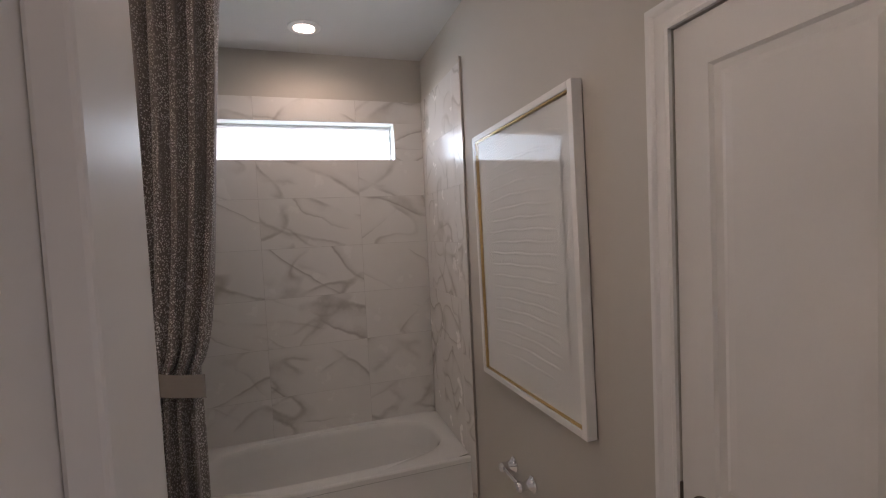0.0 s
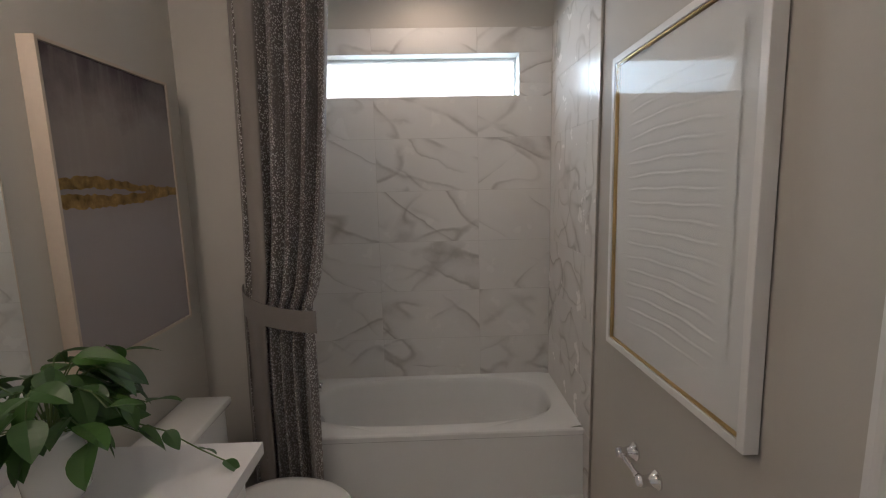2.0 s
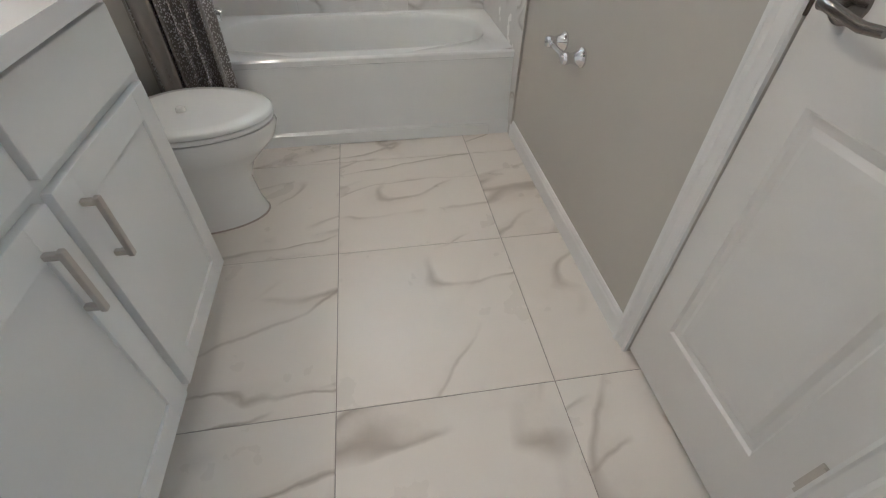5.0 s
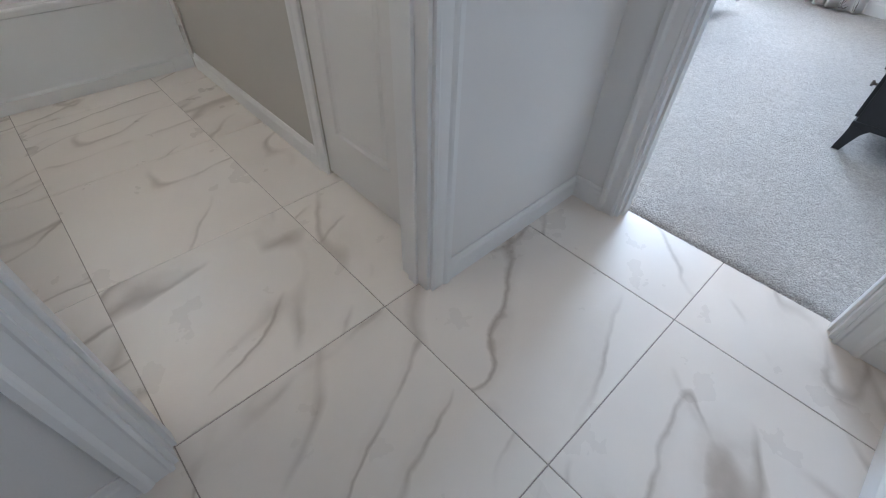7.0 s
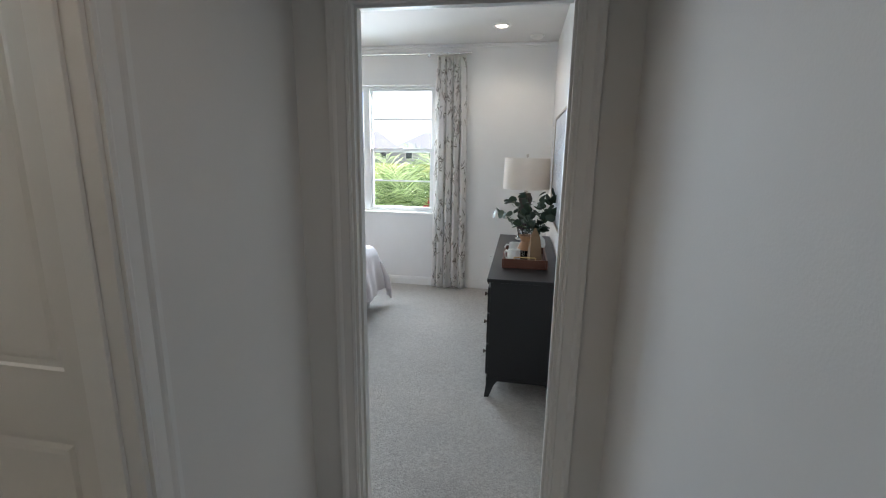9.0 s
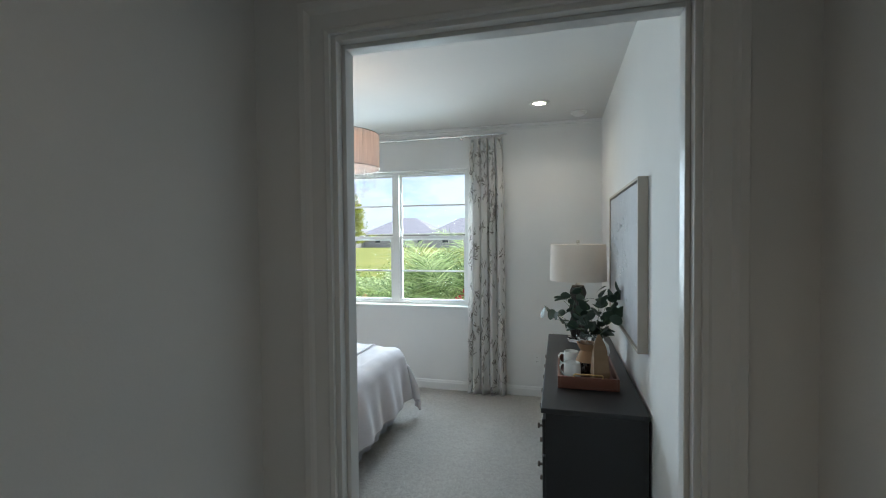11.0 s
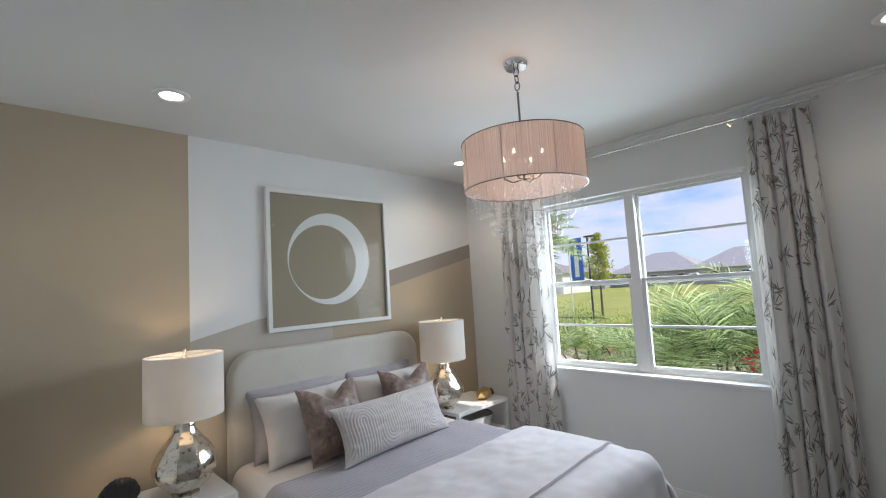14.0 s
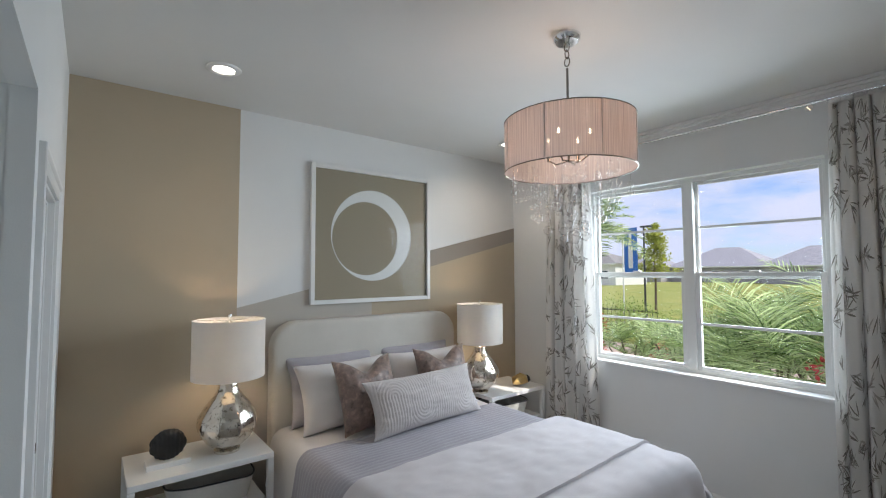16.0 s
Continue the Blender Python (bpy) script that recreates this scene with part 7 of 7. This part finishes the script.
def young_tree():
    x, y = 25.0, 11.3
    rnd = random.Random(31)
    t = thing("young_tree", (x, y, ZG), "slender young tree with a conical yellow-green crown", "tree")
    tr = tube([(0, 0, 0), (0.04, 0, 1.6), (0, 0.03, 2.8), (0, 0, 4.1)], 0.07, 8, None, 0.015)
    cr = bmesh.new()
    for k in range(70):
        z = rnd.uniform(1.7, 4.4)
        a, ln = rnd.uniform(0, 6.28), (4.6 - z) * rnd.uniform(0.12, 0.46) + 0.06
        e = Vector((math.cos(a) * ln, math.sin(a) * ln, z + ln * 0.25))
        tube([(0, 0, z), e], 0.014, 4, tr, 0.005)
        for j in range(42):
            q = Vector((0, 0, z)).lerp(e, rnd.uniform(0.3, 1.1)) + Vector((rnd.gauss(0, 0.10), rnd.gauss(0, 0.10), rnd.gauss(0, 0.08)))
            d = Vector((rnd.uniform(-1, 1), rnd.uniform(-1, 1), rnd.uniform(-1, 1))).normalized() * 0.13
            s = d.cross(Vector((0.3, 0.2, 1))).normalized() * 0.06
            cr.faces.new([cr.verts.new(v) for v in (q, q + d * 0.5 + s, q + d, q + d * 0.5 - s)])
    part("trunk", tr, BARK, t)
    part("crown", cr, TREEL, t)


young_tree()


def banner_pole():
    b = thing("banner_pole", (18.0, 8.76, ZG), "white pole with a tall blue feather banner", "banner")
    part("pole", tube([(0, 0.32, 0), (0, 0.32, 3.9)], 0.03, 8), VINYL, b)
    part("banner", boxes((-0.006, -0.28, 2.0, 0.006, 0.26, 3.72), bevel=0.003), plain("banner_blue", (0.03, 0.16, 0.55), 0.6), b, "blue cloth banner")
    part("white_mark", boxes((-0.010, -0.09, 2.15, -0.0065, 0.09, 3.0)), PAPER, b, "tall white mark")
    part("white_mark", boxes((-0.010, -0.05, 3.04, -0.0065, 0.06, 3.5)), PAPER, b, "thin white mark")
    s = thing("street_lamp", (19.5, 9.0, ZG), "dark street lamp post with a flat head", "street lamp")
    blk = plain("dark_post", (0.03, 0.035, 0.04), 0.5)
    part("post", tube([(0, 0, 0), (0, 0, 3.86)], 0.045, 8, None, 0.035), blk, s)
    part("head", boxes((-0.1, -0.32, 3.84, 0.1, 0.12, 3.91), bevel=0.02), blk, s)


banner_pole()


def house(x, y, w, d, hw, hr, seed, wall=(0.36, 0.35, 0.36), roof=(0.33, 0.325, 0.37)):
    h = thing("house", (x, y, ZG), "single-storey house with a hipped grey shingle roof", "house", "houses across the lawn")
    part("wall", boxes((0, -w / 2, 0, d, w / 2, hw)), plain("stucco", wall, 0.9, var=0.05), h)
    bm = bmesh.new()
    o = 0.5
    base = [bm.verts.new(c) for c in ((-o, -w / 2 - o, hw), (d + o, -w / 2 - o, hw), (d + o, w / 2 + o, hw), (-o, w / 2 + o, hw))]
    k = min(d, w) / 2
    ra, rb = bm.verts.new((d / 2, -w / 2 + k, hw + hr)), bm.verts.new((d / 2, w / 2 - k, hw + hr))
    for f in ((base[0], base[3], rb, ra), (base[1], ra, rb, base[2]), (base[0], ra, base[1]), (base[2], rb, base[3])):
        bm.faces.new(f)
    bm.faces.new(base)
    bmesh.ops.recalc_face_normals(bm, faces=bm.faces)
    part("roof", bm, plain("shingles", roof, 0.9, var=0.12, grain=6), h)
    part("fascia", boxes((-o - 0.02, -w / 2 - o, hw - 0.2, -o, w / 2 + o, hw + 0.02)), TRIM, h)
    for i in range(3):
        yy = -w / 2 + w * (0.2 + 0.3 * i)
        wn = part("window", boxes((-0.04, yy - 0.7, 0.9, 0.02, yy + 0.7, 2.2)), TRIM, h)
        part("pane", boxes((-0.05, yy - 0.62, 0.98, -0.041, yy + 0.62, 2.12)), plain("dark_pane", (0.05, 0.06, 0.07), 0.1), wn)


for i, (x, y, w, d, hr) in enumerate(((92, -15, 15, 10, 2.4), (97, 0.5, 16, 11, 3.0), (93, 16.5, 15, 10, 2.6), (98, 32.5, 16, 12, 3.1), (94, 47.5, 14, 10, 2.4), (97, 62.5, 16, 11, 2.9), (97, 78.5, 15, 11, 2.6))):
    house(x - 8, y, w, d, 2.9, hr + 0.5, i)
house(62, 40, 9, 9, 3.2, 2.0, 9, (0.74, 0.74, 0.72), (0.22, 0.21, 0.21))


def neighbour_house():
    h = thing("neighbour_house", (0, 6.4, ZG), "white lap-sided house beyond the bathroom window", "house")
    sid = plain("white_siding", (0.74, 0.79, 0.82), 0.7, var=0.05, grain=30)
    part("wall", boxes((-9, 0.02, 0, 9, 5, 4.6)), sid, h)
    for i in range(42):
        part("siding_board", moved(boxes((-9, -0.012, 0, 9, 0.012, 0.19)), pose(0, 0, 0.175 * i, 5, 0, 0)), sid, h)
    part("roof", boxes((-9.5, -0.5, 4.6, 9.5, 5.5, 4.8)), plain("roof_edge", (0.2, 0.19, 0.18), 0.9), h)


neighbour_house()


# ---- tiles: each a piece of its own ----
def tile_mesh(sx, sy, t, along="z", b=0.0008):
    """A tile with eased edges: its face looks along z, -y or -x."""
    bm = bmesh.new()
    lo = [bm.verts.new(c) for c in ((0, 0, -t), (sx, 0, -t), (sx, sy, -t), (0, sy, -t))]
    mid = [bm.verts.new(c) for c in ((0, 0, -b), (sx, 0, -b), (sx, sy, -b), (0, sy, -b))]
    top = [bm.verts.new(c) for c in ((b, b, 0), (sx - b, b, 0), (sx - b, sy - b, 0), (b, sy - b, 0))]
    for a, q in ((lo, mid), (mid, top)):
        for i in range(4):
            bm.faces.new((a[i], a[(i + 1) % 4], q[(i + 1) % 4], q[i]))
    bm.faces.new(top)
    if along == "y":
        bmesh.ops.transform(bm, matrix=Matrix(((1, 0, 0, 0), (0, 0, -1, 0), (0, 1, 0, 0), (0, 0, 0, 1))), verts=bm.verts)
    if along == "x":
        bmesh.ops.transform(bm, matrix=Matrix(((0, 0, -1, 0), (1, 0, 0, 0), (0, 1, 0, 0), (0, 0, 0, 1))), verts=bm.verts)
    if along == "x+":
        bmesh.ops.transform(bm, matrix=Matrix(((0, 0, 1, 0), (1, 0, 0, 0), (0, 1, 0, 0), (0, 0, 0, 1))), verts=bm.verts)
    bmesh.ops.recalc_face_normals(bm, faces=bm.faces)
    me = bpy.data.meshes.new("tile")
    bm.to_mesh(me)
    bm.free()
    return me


TILES = {}


def lay(parent, key, loc, mat):
    k = (*[round(c, 3) for c in key[:3]], key[3], mat.name)
    if k not in TILES:
        TILES[k] = tile_mesh(*key)
        TILES[k].materials.append(mat)
    o = new("tile", TILES[k])
    o.parent = parent
    o.location = loc
    return o


FLOOR = bpy.data.objects["floor"]
GAP = 0.003


def lay_floor(x0, x1, y0, y1):
    i0, i1 = math.floor((x0 + 0.07) / 0.61), math.ceil((x1 + 0.07) / 0.61)
    j0, j1 = math.floor((y0 - 0.17) / 0.61), math.ceil((y1 - 0.17) / 0.61)
    for i in range(i0, i1):
        for j in range(j0, j1):
            xa, xb = max(x0, -0.07 + 0.61 * i + GAP / 2), min(x1, -0.07 + 0.61 * (i + 1) - GAP / 2)
            ya, yb = max(y0, 0.17 + 0.61 * j + GAP / 2), min(y1, 0.17 + 0.61 * (j + 1) - GAP / 2)
            if xb - xa > 0.012 and yb - ya > 0.012:
                lay(FLOOR, (xb - xa, yb - ya, 0.009, "z"), (xa, ya, 0.0), FLOORT)


lay_floor(XBASE, XD0 + 0.07, YHS, 0.17 - GAP / 2)
lay_floor(XL - 0.05, XR + 0.05, 0.17 + GAP / 2, YB)

WALLN, WALLE, WING = bpy.data.objects["wall_bath_north"], bpy.data.objects["wall_bath_east"], bpy.data.objects["wall_tub_wing"]
ROWS_Z = [0.39 + (0.634 - 0.39) * k for k in (0, 1)] + [0.634 + 0.297 * k for k in range(1, 7)]
JX = [-0.75, -0.235, 0.352, XR - 0.012]
structure("wall_grout_north", boxes((-0.69, YB - 0.0099, 0.38, XR, YB - 0.0005, BWZ0), (BWX1, YB - 0.0099, BWZ0, XR, YB - 0.0005, 2.415), (-0.69, YB - 0.0099, BWZ1, BWX1, YB - 0.0005, 2.415)), GROUTW, "pale grout between wall tiles")
structure("wall_grout_east", boxes((XR - 0.0099, 2.137, 0.0, XR - 0.0005, YB - 0.004, 2.415)), GROUTW, "pale grout between wall tiles")
structure("wall_grout_west", boxes((-0.6815, 2.137, 0.0, -0.6726, YB - 0.004, 2.415)), GROUTW, "pale grout between wall tiles")
zs = ROWS_Z + [2.416]


def lay_wall(x0, x1, z0, z1):
    """One tile of the back wall, cut round the window."""
    x0, x1, z0, z1 = x0 + GAP / 3, x1 - GAP / 3, z0 + GAP / 3, z1 - GAP / 3
    spans = [(x0, x1, z0, z1)]
    if z1 > BWZ0 and z0 < BWZ1 and x0 < BWX1:
        spans = []
        if z0 < BWZ0:
            spans.append((x0, x1, z0, BWZ0))
        if z1 > BWZ1:
            spans.append((x0, x1, BWZ1, z1))
        if x1 > BWX1:
            spans.append((BWX1, x1, max(z0, BWZ0), min(z1, BWZ1)))
        if x0 < BWX0:
            spans.append((x0, BWX0, max(z0, BWZ0), min(z1, BWZ1)))
    for a, b, c, d in spans:
        if b - a > 0.012 and d - c > 0.012:
            lay(WALLN, (b - a, d - c, 0.008, "y"), (a, YB - 0.011, c), WALLT)


for za, zb in zip(zs, zs[1:]):
    for xa, xb in zip(JX, JX[1:]):
        lay_wall(max(xa, -0.672), xb, za, zb)
ZSIDE = [0.0] + ROWS_Z + [2.416]
for za, zb in zip(ZSIDE, ZSIDE[1:]):
    for ya, yb in ((2.138, 2.262), (2.262, YB - 0.012)):
        yb2 = yb
        lay(WALLE, (yb2 - ya - GAP / 2, zb - za - GAP / 2, 0.007, "x"), (XR - 0.011, ya + GAP / 4, za), WALLT)
        lay(WING, (yb2 - ya - GAP / 2, zb - za - GAP / 2, 0.007, "x+"), (-0.6715, ya + GAP / 4, za), WALLT)
# tiled reveals of the bathroom window
structure("window_reveal", boxes((BWX0, YB - 0.010, BWZ0 - 0.0005, BWX1, YB + 0.10, BWZ0 + 0.006), (BWX1 - 0.006, YB - 0.010, BWZ0 + 0.006, BWX1 + 0.0005, YB + 0.10, BWZ1), (BWX0 - 0.0005, YB - 0.010, BWZ0 + 0.006, BWX0 + 0.006, YB + 0.10, BWZ1)), WALLT, "marble-tiled window reveal")
